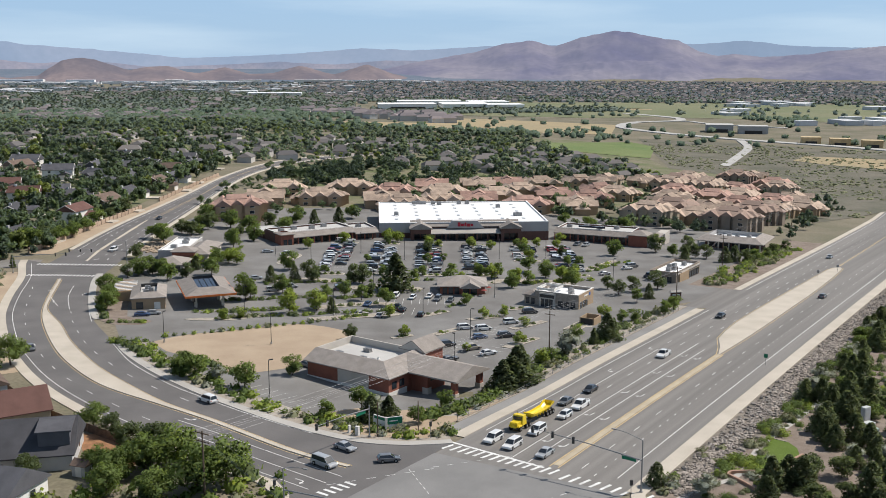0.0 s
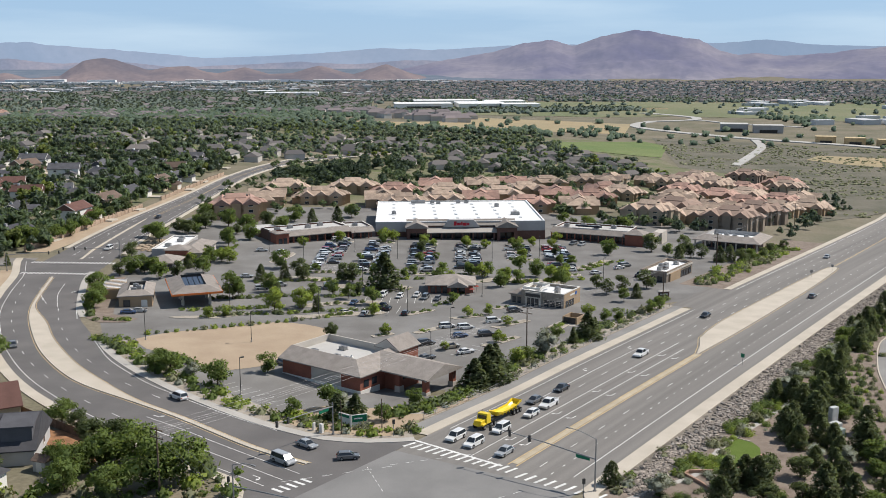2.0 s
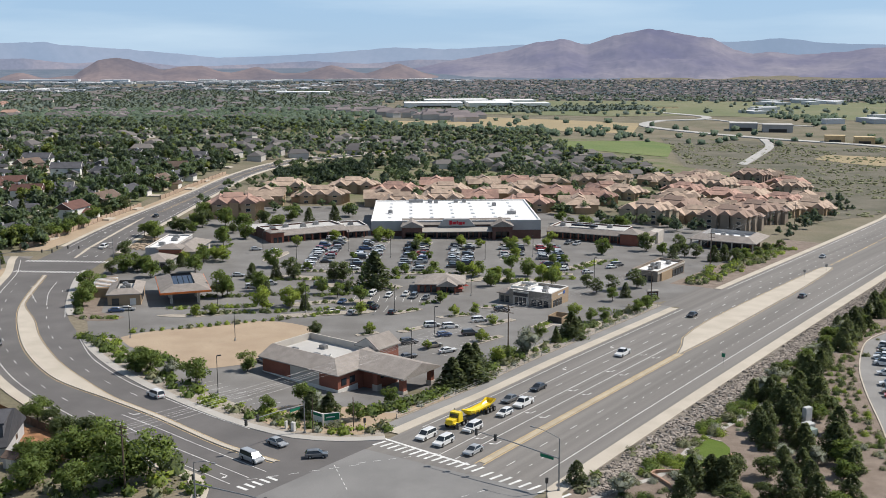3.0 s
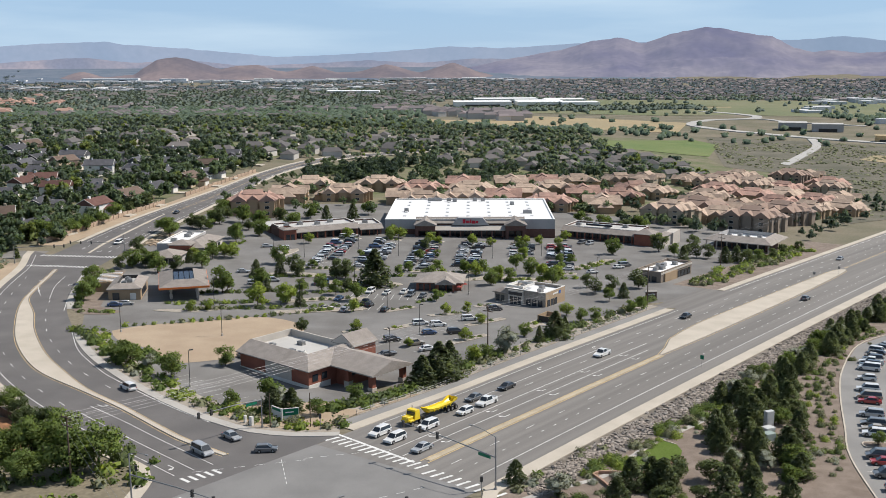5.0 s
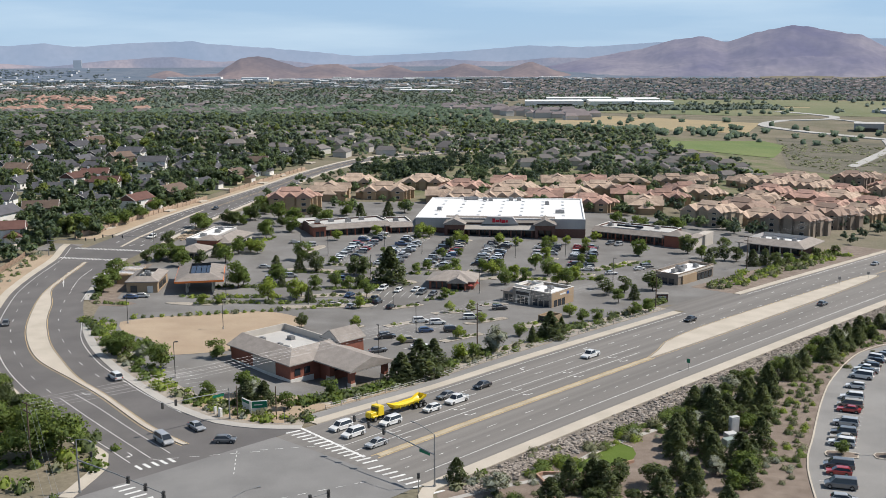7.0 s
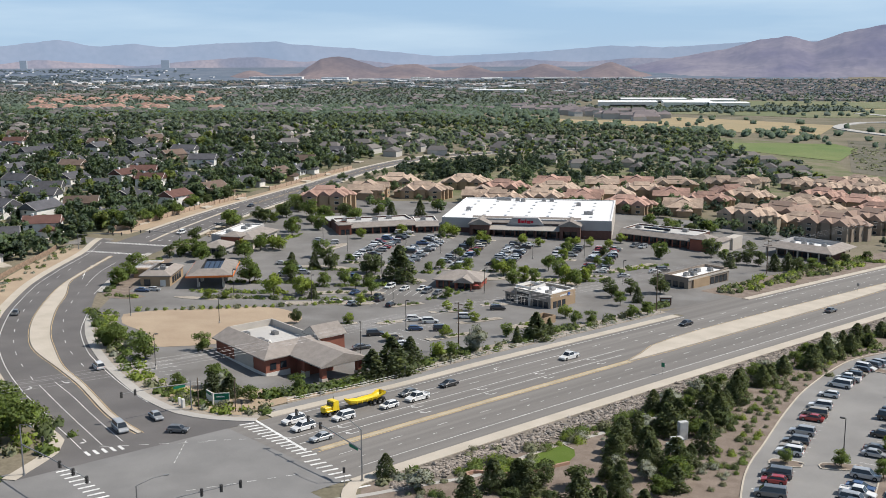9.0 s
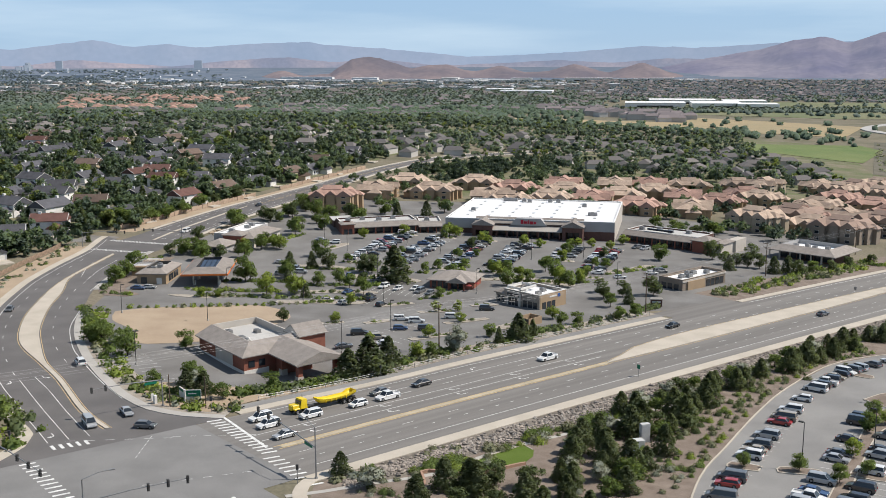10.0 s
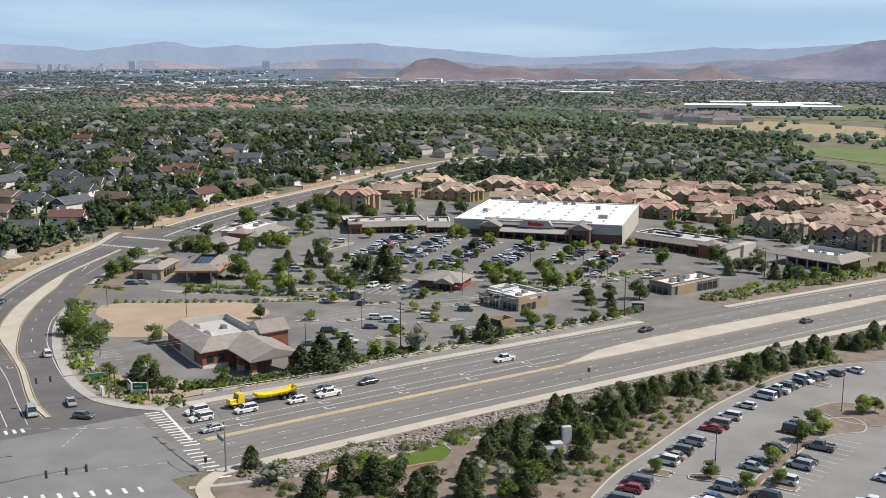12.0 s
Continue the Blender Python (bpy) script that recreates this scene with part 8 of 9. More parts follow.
for (x0, y0, h0), (x1, y1, h1) in zip(POLES, POLES[1:]):
    d = Vector((x1 - x0, y1 - y0)).normalized()
    for u, z in ((-1.35, -0.1), (1.35, -0.1), (0.5, -0.1), (-1.0, -1.5), (0.8, -1.5)):
        wire((x0 + d.y * u, y0 - d.x * u, land(x0, y0) + h0 + z), (x1 + d.y * u, y1 - d.x * u, land(x1, y1) + h1 + z), 1.1)
for u, z in ((-1.2, -0.1), (1.2, -0.1), (0.6, -1.5)):
    wire((-39 + u * 0.6, 157 + u * 0.8, land(-39, 157) + 12 + z), (-12 + u, 120, 12 + z), 0.8)

# road signs
for x, y, t, words in ((78.6, 239.6, -122, "green roadside sign on a post"), (137.0, 365, -122, "sign on the median"), (149.5, 379, -122, "sign on the median"), (20.5, 224.5, -122, "small sign by the path")):
    ob = thing("road_sign", x, y, t + 90, words, "road sign")
    bm = bmesh.new()
    rod(bm, (0, 0, -0.2), (0, 0, 2.9), 0.05, seg=6)
    part("post", bm, METAL_GREY, ob)
    part("plate", boxed(-0.45, 0.45, -0.05, -0.02, 1.9, 2.9), SIGN_GREEN if "green" in words else METAL_GREY, ob)

# corner sign and cabinet by the bank
ob = thing("monument_sign", -11.2, 191.0, 0, "white and green monument sign by the corner", "sign")
left_face = part("panel", boxed(-3.3, 0.0, 0.0, 0.22, 0.3, 2.7), WOOD_TRIM, ob, "white sign panel")
left_face.matrix_basis = pose(0, 0, 0, 0, 0, -38)
part("green_field", boxed(-3.1, -0.3, -0.03, -0.002, 2.0, 2.55), SIGN_GREEN, left_face, "green sign field")
right_face = part("panel", boxed(0.1, 3.4, 0.0, 0.22, 0.3, 2.7), WOOD_TRIM, ob, "white sign panel")
right_face.matrix_basis = pose(0, 0, 0, 0, 0, 20)
part("green_field", boxed(0.3, 3.3, -0.03, -0.002, 1.25, 2.6), SIGN_GREEN, right_face, "green sign field")
part("lettering_bar", boxed(0.7, 2.4, -0.05, -0.03, 1.8, 2.02), PAINT_WHITE, right_face)
part("post", boxed(-0.16, 0.16, -0.2, 0.1, -0.2, 2.85), WOOD_TRIM, ob)
for x, y, w, h in ((-16.6, 188.2, 0.8, 1.9), (-18.3, 189.8, 0.35, 1.6)):
    ob = thing("white_cabinet", x, y, -35, "white roadside cabinet on the corner", "cabinet")
    bm = boxed(-w / 2, w / 2, -0.3, 0.3, -0.1, h)
    bmesh.ops.bevel(bm, geom=bm.edges[:], offset=0.03, segments=1, affect="EDGES")
    part("casing", bm, WOOD_TRIM, ob)
    part("door", boxed(-w / 2 + 0.06, w / 2 - 0.06, -0.33, -0.3, 0.15, h - 0.15), WOOD_TRIM, ob)

# guard rail beside the path
rail = thing("guard_rail", *art(70, -28.1), 0, "low grey guard rail along the path", "rail", z=0.0)
ox, oy = art(70, -28.1)
posts = [art(14 + 4.3 * i, -28.1) for i in range(32)]
for x, y in posts:
    part("post", boxed(x - ox - 0.05, x - ox + 0.05, y - oy - 0.05, y - oy + 0.05, land(x, y) - 0.1, land(x, y) + 1.0), METAL_GREY, rail)
for h in (0.95, 0.5):
    bm = bmesh.new()
    rings = [[bm.verts.new((x - ox + du, y - oy, land(x, y) + h + dv)) for du, dv in ((0.04, 0), (0, 0.04), (-0.04, 0), (0, -0.04))] for x, y in posts]
    for r, q in zip(rings, rings[1:]):
        for i in range(4):
            bm.faces.new((r[i], r[(i + 1) % 4], q[(i + 1) % 4], q[i]))
    part("rail_bar", bm, METAL_GREY, rail)

# block wall along the road past the junction
BLOCK = material("tan_block", (0.42, 0.315, 0.235), 0.92, 0.1, 1.5, 20, 0.4, per_object=0.1)
def block_wall(points, n):
    line = resample(points, n)
    ob = thing("block_wall", *line[0], 0, "stepped tan block wall behind the verge", "wall", z=0.0)
    wx, wy = line[0]
    for k, ((x0, y0), (x1, y1)) in enumerate(zip(line, line[1:])):
        a = math.degrees(math.atan2(y1 - y0, x1 - x0))
        ln = math.hypot(x1 - x0, y1 - y0)
        z = land((x0 + x1) / 2, (y0 + y1) / 2)
        panel = part("panel", boxed(0, ln, -0.1, 0.1, -0.6, 1.8 + 0.25 * (k % 3 == 0)), BLOCK, ob)
        panel.matrix_basis = pose(x0 - wx, y0 - wy, z, 0, 0, a)
        pier = part("pier", boxed(-0.3, 0.3, -0.3, 0.3, -0.6, 2.3), BLOCK, ob)
        pier.matrix_basis = pose(x0 - wx, y0 - wy, z, 0, 0, a)
    return line


wall_a = block_wall([(-158, 383), (-154.5, 405), (-151.5, 432), (-148, 470), (-146.5, 492)], 26)
wall_b = block_wall([(-145.5, 520), (-144.5, 560), (-143, 600), (-141, 640)], 18)
verge_line = resample([(-158, 383), (-154.5, 405), (-151.5, 432), (-148, 470), (-146.5, 492), (-145.5, 520), (-144.5, 560), (-143, 600), (-141, 640)], 50)
tagged(ribbon("verge", [(x + 0.5, y) for x, y in verge_line], [(x + 9, y) for x, y in verge_line], 0.025, DIRT), "sandy verge below the block wall", "verge", kind="structure")
outer_bank = [q for q in offset_line(resample(OUTER, 80), 2.6) if 232 < q[1] < 352]
tagged(ribbon("verge", offset_line(outer_bank, 9), outer_bank, 0.05, DIRT), "sandy bank outside the curve", "verge", kind="structure")
bank_rng = random.Random(12)
for k in range(60):
    x, y = bank_rng.choice(outer_bank)
    x, y = x - bank_rng.uniform(2.5, 9), y + bank_rng.uniform(-2, 2)
    if y > 262:
        shrub(x, y, bank_rng.uniform(1.2, 2.8), bank_rng.uniform(0.7, 1.3), bank_rng.choice(["sage", "sage", "green", "silver"]), "on the sandy bank")
bank_line = resample(offset_line([q for q in outer_bank if q[1] > 262], 10), 22)
bank_fence = thing("timber_fence", *bank_line[0], 0, "weathered brown timber fence behind the bank", "fence", z=0.0)
for (x0, y0), (x1, y1) in zip(bank_line, bank_line[1:]):
    a, ln = math.degrees(math.atan2(y1 - y0, x1 - x0)), math.hypot(x1 - x0, y1 - y0)
    panel = part("panel", boxed(0, ln, -0.03, 0.03, -0.4, 1.8), material("fence_boards", (0.30, 0.215, 0.155), 0.95, 0.2, 1, 20) if (x0, y0) == bank_line[0] else bpy.data.materials["fence_boards"], bank_fence)
    panel.matrix_basis = pose(x0 - bank_line[0][0], y0 - bank_line[0][1], land(x0, y0), 0, 0, a)

# timber fence behind the footway of the curve
FENCE = material("fence_timber", (0.17, 0.115, 0.08), 0.95, 0.2, 1, 20, per_object=0.2)
fence_line = resample(offset_line(smooth_line([(-96, 225), (-91.4, 218.5), (-78.8, 204.6), (-65.9, 193.9), (-47, 179)], 3), 5.0), 26)
fence = thing("timber_fence", *fence_line[0], 0, "dark brown timber garden fence", "fence", z=0.0)
wx, wy = fence_line[0]
for (x0, y0), (x1, y1) in zip(fence_line, fence_line[1:]):
    a, ln = math.degrees(math.atan2(y1 - y0, x1 - x0)), math.hypot(x1 - x0, y1 - y0)
    panel = part("panel", boxed(0, ln, -0.03, 0.03, -0.4, 1.8), FENCE, fence)
    panel.matrix_basis = pose(x0 - wx, y0 - wy, land(x0, y0), 0, 0, a)
tagged(draped("garden", [(-57, 170), (-66, 178), (-72, 190), (-62, 188), (-52, 178)], 0.05, material("red_mulch", (0.36, 0.19, 0.10), 0.97, 0.2, 2, 20, 0.5)), "garden bed of red-brown mulch", "garden", kind="structure")
shed_ob = thing("garden_shed", -63.0, 168.5, -20, "small grey garden shed with pitched roof", "shed")
part("wall", boxed(-1.4, 1.4, -1.2, 1.2, -0.3, 2.1), SIDING_GREY, shed_ob)
part("roof", hipped(-1.4, 1.4, -1.2, 1.2, 2.1, 0.9, 0.25, 0.1, True), ROOF_BROWN, shed_ob)
part("door", boxed(-0.6, 0.6, -1.25, -1.2, 0, 1.9), WOOD_TRIM, shed_ob)

# undergrowth of the back gardens and the corner below them
under_rng = random.Random(44)
for k in range(110):
    x, y = under_rng.uniform(-82, -27), under_rng.uniform(128, 176)
    if x + 0.9 * y > 122 or (x < -60 and y > 158) or abs(x + 63) < 3 and abs(y - 168.5) < 3:
        continue
    w = under_rng.uniform(1.6, 4.2)
    SHRUB_REST.setdefault(under_rng.choice(["green", "green", "dark", "lime", "sage"]), []).append((x, y, land(x, y) - 0.03, w / 1.5, w * under_rng.uniform(0.5, 0.9), under_rng.uniform(0, 6.28)))
# the plants past the nearest, joined by kind
for kind, rows in SHRUB_REST.items():
    mat = {"green": LEAF_GREEN, "dark": LEAF_DARK, "lime": LEAF_LIME, "sage": LEAF_SAGE, "silver": LEAF_BLUE}[kind]
    scatter("shrubbery", shrub_crown(60, 60, 0.18), rows, mat, "low shrubs of the beds and islands", "shrubs", 0.1)

# ---------------------------------------------------------------- hills and mountains
def range_of_hills(name, spec, dist, base, mat, label, deep=260.0, rough=1.0, seed=3):
    """A ridge across the view. spec: (degrees to the right of north, metres above the base) along the skyline; hills fall towards the viewer in ribs."""
    bm = bmesh.new()
    na_, nd = 420, 40
    a0, a1 = spec[0][0], spec[-1][0]
    grid = []
    def skyline(a):
        a = min(max(a, a0), a1)
        k = max(j for j in range(len(spec) - 1) if spec[j][0] <= a + 1e-9)
        t = (a - spec[k][0]) / (spec[k + 1][0] - spec[k][0])
        t = 0.6 * t + 0.4 * t * t * (3 - 2 * t)
        return spec[k][1] * (1 - t) + spec[k + 1][1] * t
    for i in range(na_ + 1):
        a = a0 + (a1 - a0) * i / na_
        crest = 0.022 * skyline(a) * noise.fractal(Vector((a * 1.3, seed, 0)), 0.9, 2.0, 5)
        col = []
        for j in range(nd + 1):
            f = j / nd
            d = dist - deep * (1 - f)
            x, y = d * math.sin(radians(a)), d * math.cos(radians(a))
            # spurs wander to the side as they come down
            swing = (1 - f) * (2.4 * noise.noise(Vector((x / 520.0, y / 520.0, seed + 2))) + 0.8 * noise.noise(Vector((x / 170.0, y / 170.0, seed))))
            top = skyline(a + swing)
            rib = (noise.ridged_multi_fractal(Vector((x / 300.0, y / 300.0, seed)), 0.95, 2.1, 6, 1.0, 2.0) * 0.6 - 0.75) * rough
            h = top * (f ** 1.35 + 0.16 * rib * math.sin(math.pi * min(1, f * 1.02)) ** 0.8) + crest * f ** 4
            col.append(bm.verts.new((x, y, base + max(h, -2.0) - 3 * (f == 0))))
        grid.append(col)
    for c, d_ in zip(grid, grid[1:]):
        for j in range(nd):
            bm.faces.new((c[j], d_[j], d_[j + 1], c[j + 1])).smooth = True
    return tagged(part(name, bm, mat), label, "mountains", kind="structure")


# air haze is painted into the rock: bluish base colours and a steady glow
HAZE_FAR = distance_material("far_ridge_hazed", (0.07, 0.075, 0.10), (0.12, 0.105, 0.115), (0.230, 0.310, 0.430), 400)
HAZE_PINK = distance_material("far_foothills_hazed", (0.065, 0.065, 0.085), (0.215, 0.155, 0.135), (0.195, 0.225, 0.305), 200, 0.25)
HAZE_MAIN = distance_material("mountain_rock_hazed", (0.050, 0.044, 0.070), (0.185, 0.160, 0.148), (0.136, 0.152, 0.228), 420, 0.16)
HAZE_HILL = distance_material("hill_rock_hazed", (0.075, 0.060, 0.060), (0.225, 0.160, 0.128), (0.104, 0.112, 0.152), 260, 0.15)
range_of_hills("backdrop", [(-48, 150), (-42.3, 177), (-39.6, 168), (-38.2, 148), (-36.8, 163), (-34.1, 191), (-32.1, 161), (-30.3, 173), (-28.8, 158), (-26, 173), (-23.1, 182), (-21.4, 166), (-19, 152), (-16.2, 131), (-14, 111), (-11.2, 118), (-8.2, 131), (-4.5, 155), (-1.4, 147), (2.4, 165), (6.7, 170), (13.9, 174), (16.2, 188), (18.5, 165), (20.4, 159), (26, 142)], 4900, -40, HAZE_FAR, "far mountain ridge, pale blue with painted haze", 200, 0.5)
range_of_hills("backdrop", [(-48, 90), (-43, 110), (-40.5, 92), (-38, 78), (-35, 104), (-32.5, 88), (-30, 74), (-27, 98), (-24, 112), (-21.5, 90), (-18.6, 98), (-15.5, 72), (-12, 82), (-9, 94), (-6, 82), (-3, 100), (1, 92), (6, 78)], 4690, -40, HAZE_PINK, "low pinkish foothills with painted haze", 130, 0.7, 11)
range_of_hills("backdrop", [(-4.5, 5), (-3.2, 62), (-0.7, 100), (1.4, 126), (3.4, 166), (4.7, 180), (6.2, 156), (7.6, 194), (9.5, 221), (11.5, 193), (12.7, 179), (13.9, 132), (14.8, 116), (15.7, 123), (17.1, 111), (19.1, 120), (20.7, 136), (23, 153), (27, 120)], 4450, -36, HAZE_MAIN, "brown desert mountain with broad slopes, mauve with painted haze", 850, 1.35, 7)
range_of_hills("backdrop", [(-26.5, -2.9), (-26.2, 11.8), (-24, 56.1), (-22.8, 36), (-21.4, 43.4), (-20.8, 70), (-20.1, 98), (-19.3, 106), (-18.6, 101), (-17.9, 84), (-16.8, 62), (-15.8, 75.0), (-14.8, 75.0), (-13.8, 54.0), (-13.3, 50), (-11.9, 70.8), (-10.5, 46), (-9.4, 48.7), (-7.9, 76.1), (-6, 44.5), (-4.2, 80.3), (-2.6, 44), (-0.5, -2.9)], 3950, -34, HAZE_HILL, "low reddish brown desert hills with painted haze", 360, 0.65, 5)

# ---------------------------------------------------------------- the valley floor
# the plain's bluish colour and emission stand in for the haze above it
PLAIN_HAZED = distance_material("far_plain_hazed", (0.050, 0.062, 0.072), (0.095, 0.098, 0.105), (0.105, 0.138, 0.195), 90, 0.3)


def at(a, d):
    """A place by its bearing, in degrees to the right of north, and distance from the first camera."""
    return d * math.sin(radians(a)), d * math.cos(radians(a))


tagged(draped("backdrop", [at(-47, 3500), at(-36, 3500), at(-27, 3520), at(-15, 3600), at(0, 3650), at(8, 3650), at(8, 4720), at(-15, 4720), at(-30, 4720), at(-47, 4720)], 1.0, PLAIN_HAZED, cell=120.0), "far plain before the city with painted haze", "plain", kind="structure")


def puff(seed):
    """A distant tree, one metre tall."""
    rng = np.random.default_rng(seed)
    v = ICO_V * np.array([[0.5, 0.5, 0.46]]) * (1 + rng.uniform(-0.28, 0.25, size=(len(ICO_V), 1))) + np.array([[0, 0, 0.42]])
    d = rng.normal(size=(8, 3))
    d /= np.linalg.norm(d, axis=1)[:, None]
    return merge([(v, ICO_F), cards(rng, d * 0.45 + np.array([[0, 0, 0.5]]), 0.22)])


far_rng = np.random.default_rng(77)


def far_place(near, far, az0, az1):
    """A place on the valley floor between two distances, spread evenly as the eye sees it."""
    k = far_rng.uniform(1 / far, 1 / near)
    return at(far_rng.uniform(az0, az1), 1 / k)


def green_share(x, y):
    """How wooded the valley is at a place."""
    a, d = math.degrees(math.atan2(x, y)), math.hypot(x, y)
    n = noise.noise(Vector((x / 150, y / 260, 3)))
    if a < -5:
        if d < 1500:
            return 0.75 + 0.7 * n if a < -9 or d < 1240 else 0.1
        if d < 2150 and -37 < a < -22:
            return 0.4 + 0.5 * n
        if d < 2000:
            return 0.7 + 0.6 * n
        if d < 2900:
            return 0.9 + 0.5 * n if a > -37 else 0.75 + 0.6 * n
        return 0.5 + 0.8 * n
    if d > 2250:
        return 0.55 + 0.5 * n
    if d > 1690:
        return 0.9 if abs(d - 1770 - 12 * a) < 38 and a < 10 else 0.015 + 0.16 * max(0.0, n)
    if d > 1380:
        return 0.5 if a > 12 and n > 0.15 else 0.015
    if d > 1170:
        return (0.5 if abs(d - 1225 - 8 * n) < 25 else 0.05) if a < 9.5 else 0.03
    return 0.0


# haze is mixed into the leaf colours, bluer and paler by distance
LEAF_NEAR_HAZED = island_material("valley_leaf_hazed", (0.092, 0.132, 0.102), (0.172, 0.222, 0.158), 0.85, 0.1, 0.3)
LEAF_MID_HAZED = island_material("farther_valley_leaf_hazed", (0.104, 0.138, 0.126), (0.180, 0.218, 0.186), 0.85, 0.1, 0.3)
LEAF_FAR_HAZED = island_material("far_valley_leaf_hazed", (0.112, 0.148, 0.172), (0.162, 0.200, 0.220), 0.85, 0.1, 0.3)
for k, (mat, n, near, far, size) in enumerate(((LEAF_NEAR_HAZED, 3600, 1150, 1750, (5, 9)), (LEAF_MID_HAZED, 6600, 1700, 2450, (5, 9.5)), (LEAF_FAR_HAZED, 8200, 2400, 3600, (4.5, 9)))):
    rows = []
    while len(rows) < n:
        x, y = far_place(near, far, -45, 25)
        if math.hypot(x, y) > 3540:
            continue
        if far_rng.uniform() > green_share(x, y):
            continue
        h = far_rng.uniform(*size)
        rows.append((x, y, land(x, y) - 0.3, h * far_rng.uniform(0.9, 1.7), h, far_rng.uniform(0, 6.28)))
    scatter("distant_woods", puff(90 + k), rows, mat, "distant trees of the valley floor, haze painted into the leaves", "trees", 0.35)

# the farthest trees: leaf colour shifted most towards the blue of the haze
LEAF_CITY_HAZED = island_material("city_leaf_hazed", (0.135, 0.175, 0.215), (0.185, 0.225, 0.255), 0.85, 0.1, 0.3)
rows = []
while len(rows) < 1700:
    x, y = far_place(3480, 4380, -46, -24)
    if noise.noise(Vector((x / 160, y / 320, 4))) < -0.2 or far_rng.uniform() < step(-36, -25, math.degrees(math.atan2(x, y))):
        continue
    h = far_rng.uniform(3.5, 7.5)
    rows.append((x, y, land(x, y) + 0.5, h * far_rng.uniform(1.4, 2.6), h, far_rng.uniform(0, 6.28)))
scatter("distant_woods", puff(95), rows, LEAF_CITY_HAZED, "trees of the far city plain, blue-green with painted haze", "trees", 0.35)

# roof browns pulled towards mauve-grey: distance haze put into the colour
ROOF_FAR_HAZED = island_material("distant_roof_hazed", (0.150, 0.138, 0.146), (0.270, 0.232, 0.230), 0.9, 0.1)
ROOF_GREY_FAR = island_material("distant_grey_roof", (0.078, 0.078, 0.086), (0.205, 0.188, 0.176), 0.9, 0.1)
WALL_FAR = island_material("distant_wall", (0.30, 0.278, 0.25), (0.60, 0.58, 0.55), 0.9, 0.1)


def roof_template(w, d, z, h, over=0.6):
    a, b = w / 2 + over, d / 2 + over
    v = np.array([(-a, -b, z), (a, -b, z), (a, b, z), (-a, b, z), (-a + b * 0.5, 0, z + h), (a - b * 0.5, 0, z + h)])
    return v, np.array([(0, 1, 5), (0, 5, 4), (2, 3, 4), (2, 4, 5), (3, 0, 4), (1, 2, 5)])


def wall_template(w, d, z):
    a, b = w / 2, d / 2
    v = np.array([(-a, -b, -1), (a, -b, -1), (a, b, -1), (-a, b, -1), (-a, -b, z), (a, -b, z), (a, b, z), (-a, b, z)])
    return v, np.array([(0, 1, 5), (0, 5, 4), (1, 2, 6), (1, 6, 5), (2, 3, 7), (2, 7, 6), (3, 0, 4), (3, 4, 7), (4, 5, 6), (4, 6, 7)])


def settle(name, rows, w, d, z, h, roof, label):
    scatter(name, wall_template(w, d, z), rows, WALL_FAR, label + ", pale walls", "houses")
    scatter(name + "_roofs", roof_template(w, d, z, h), rows, roof, label + ", pitched roofs", "roofs")


rows = [(x, y, land(x, y), 1.0, 1.0, radians(t)) for x, y, t in FAR_HOMES]
settle("farther_houses", rows, 15, 10, 4.0, 2.8, ROOF_GREY_FAR, "farther suburban houses among trees")
ROOF_CLAY = island_material("terracotta_roof", (0.25, 0.15, 0.125), (0.40, 0.27, 0.215), 0.9, 0.1)


def spread(n, near, far, az0, az1, size=(0.85, 1.25), turns=(0.2, 0.35, 1.8, 1.95), rule=None):
    """Rows for n houses between two distances and two bearings."""
    out = []
    while len(out) < n:
        x, y = far_place(near, far, az0, az1)
        if rule and not rule(x, y):
            continue
        s = far_rng.uniform(*size)
        out.append((x, y, land(x, y), s, s, far_rng.choice(turns) + far_rng.uniform(-0.1, 0.1)))
    return out


settle("distant_houses", spread(120, 1200, 1520, -44, -8), 17, 11, 4.2, 3.0, ROOF_GREY_FAR, "distant houses of the valley")
settle("hill_estate", spread(150, 1560, 2200, -34, -24, (0.8, 1.1), rule=lambda x, y: noise.noise(Vector((x / 130, y / 200, 5))) > -0.12), 19, 14, 4.5, 3.2, ROOF_CLAY, "distant estate of terracotta-roofed houses")
settle("hill_estate", spread(95, 1450, 2050, -22, -4.5, (0.8, 1.05), rule=lambda x, y: noise.noise(Vector((x / 130, y / 200, 6))) > -0.1), 19, 13, 4.5, 3.0, ROOF_FAR_HAZED, "distant estate of brown-roofed houses")
settle("distant_houses", spread(420, 2000, 3300, -44, -4), 19, 12, 4.5, 3.0, ROOF_GREY_FAR, "distant houses of the valley")
settle("distant_estate", spread(1500, 2260, 3600, -7, 25, (0.55, 0.9)), 17, 12, 4.5, 3.2, ROOF_FAR_HAZED, "distant brown-roofed estate before the mountain")
settle("distant_estate", spread(500, 2300, 3500, -8, 25, (0.8, 1.1)), 17, 12, 4.5, 3.2, ROOF_GREY_FAR, "distant grey-roofed estate before the mountain")
rows = []
for k in range(12):
    for j in range(4):
        x, y = at(-7.6 + 0.72 * k + 0.1 * j + far_rng.uniform(-0.2, 0.2), 1640 - 20 * k + 52 * j + far_rng.uniform(-22, 22))
        s = far_rng.uniform(0.7, 1.0)
        rows.append((x, y, land(x, y), s, s * far_rng.uniform(0.9, 1.25), 0.25 + 1.57 * far_rng.integers(0, 2) + far_rng.uniform(-0.3, 0.3)))
settle("brown_flats", rows, 26, 14, 7.0, 3.5, ROOF_FAR_HAZED, "distant brown apartment blocks")
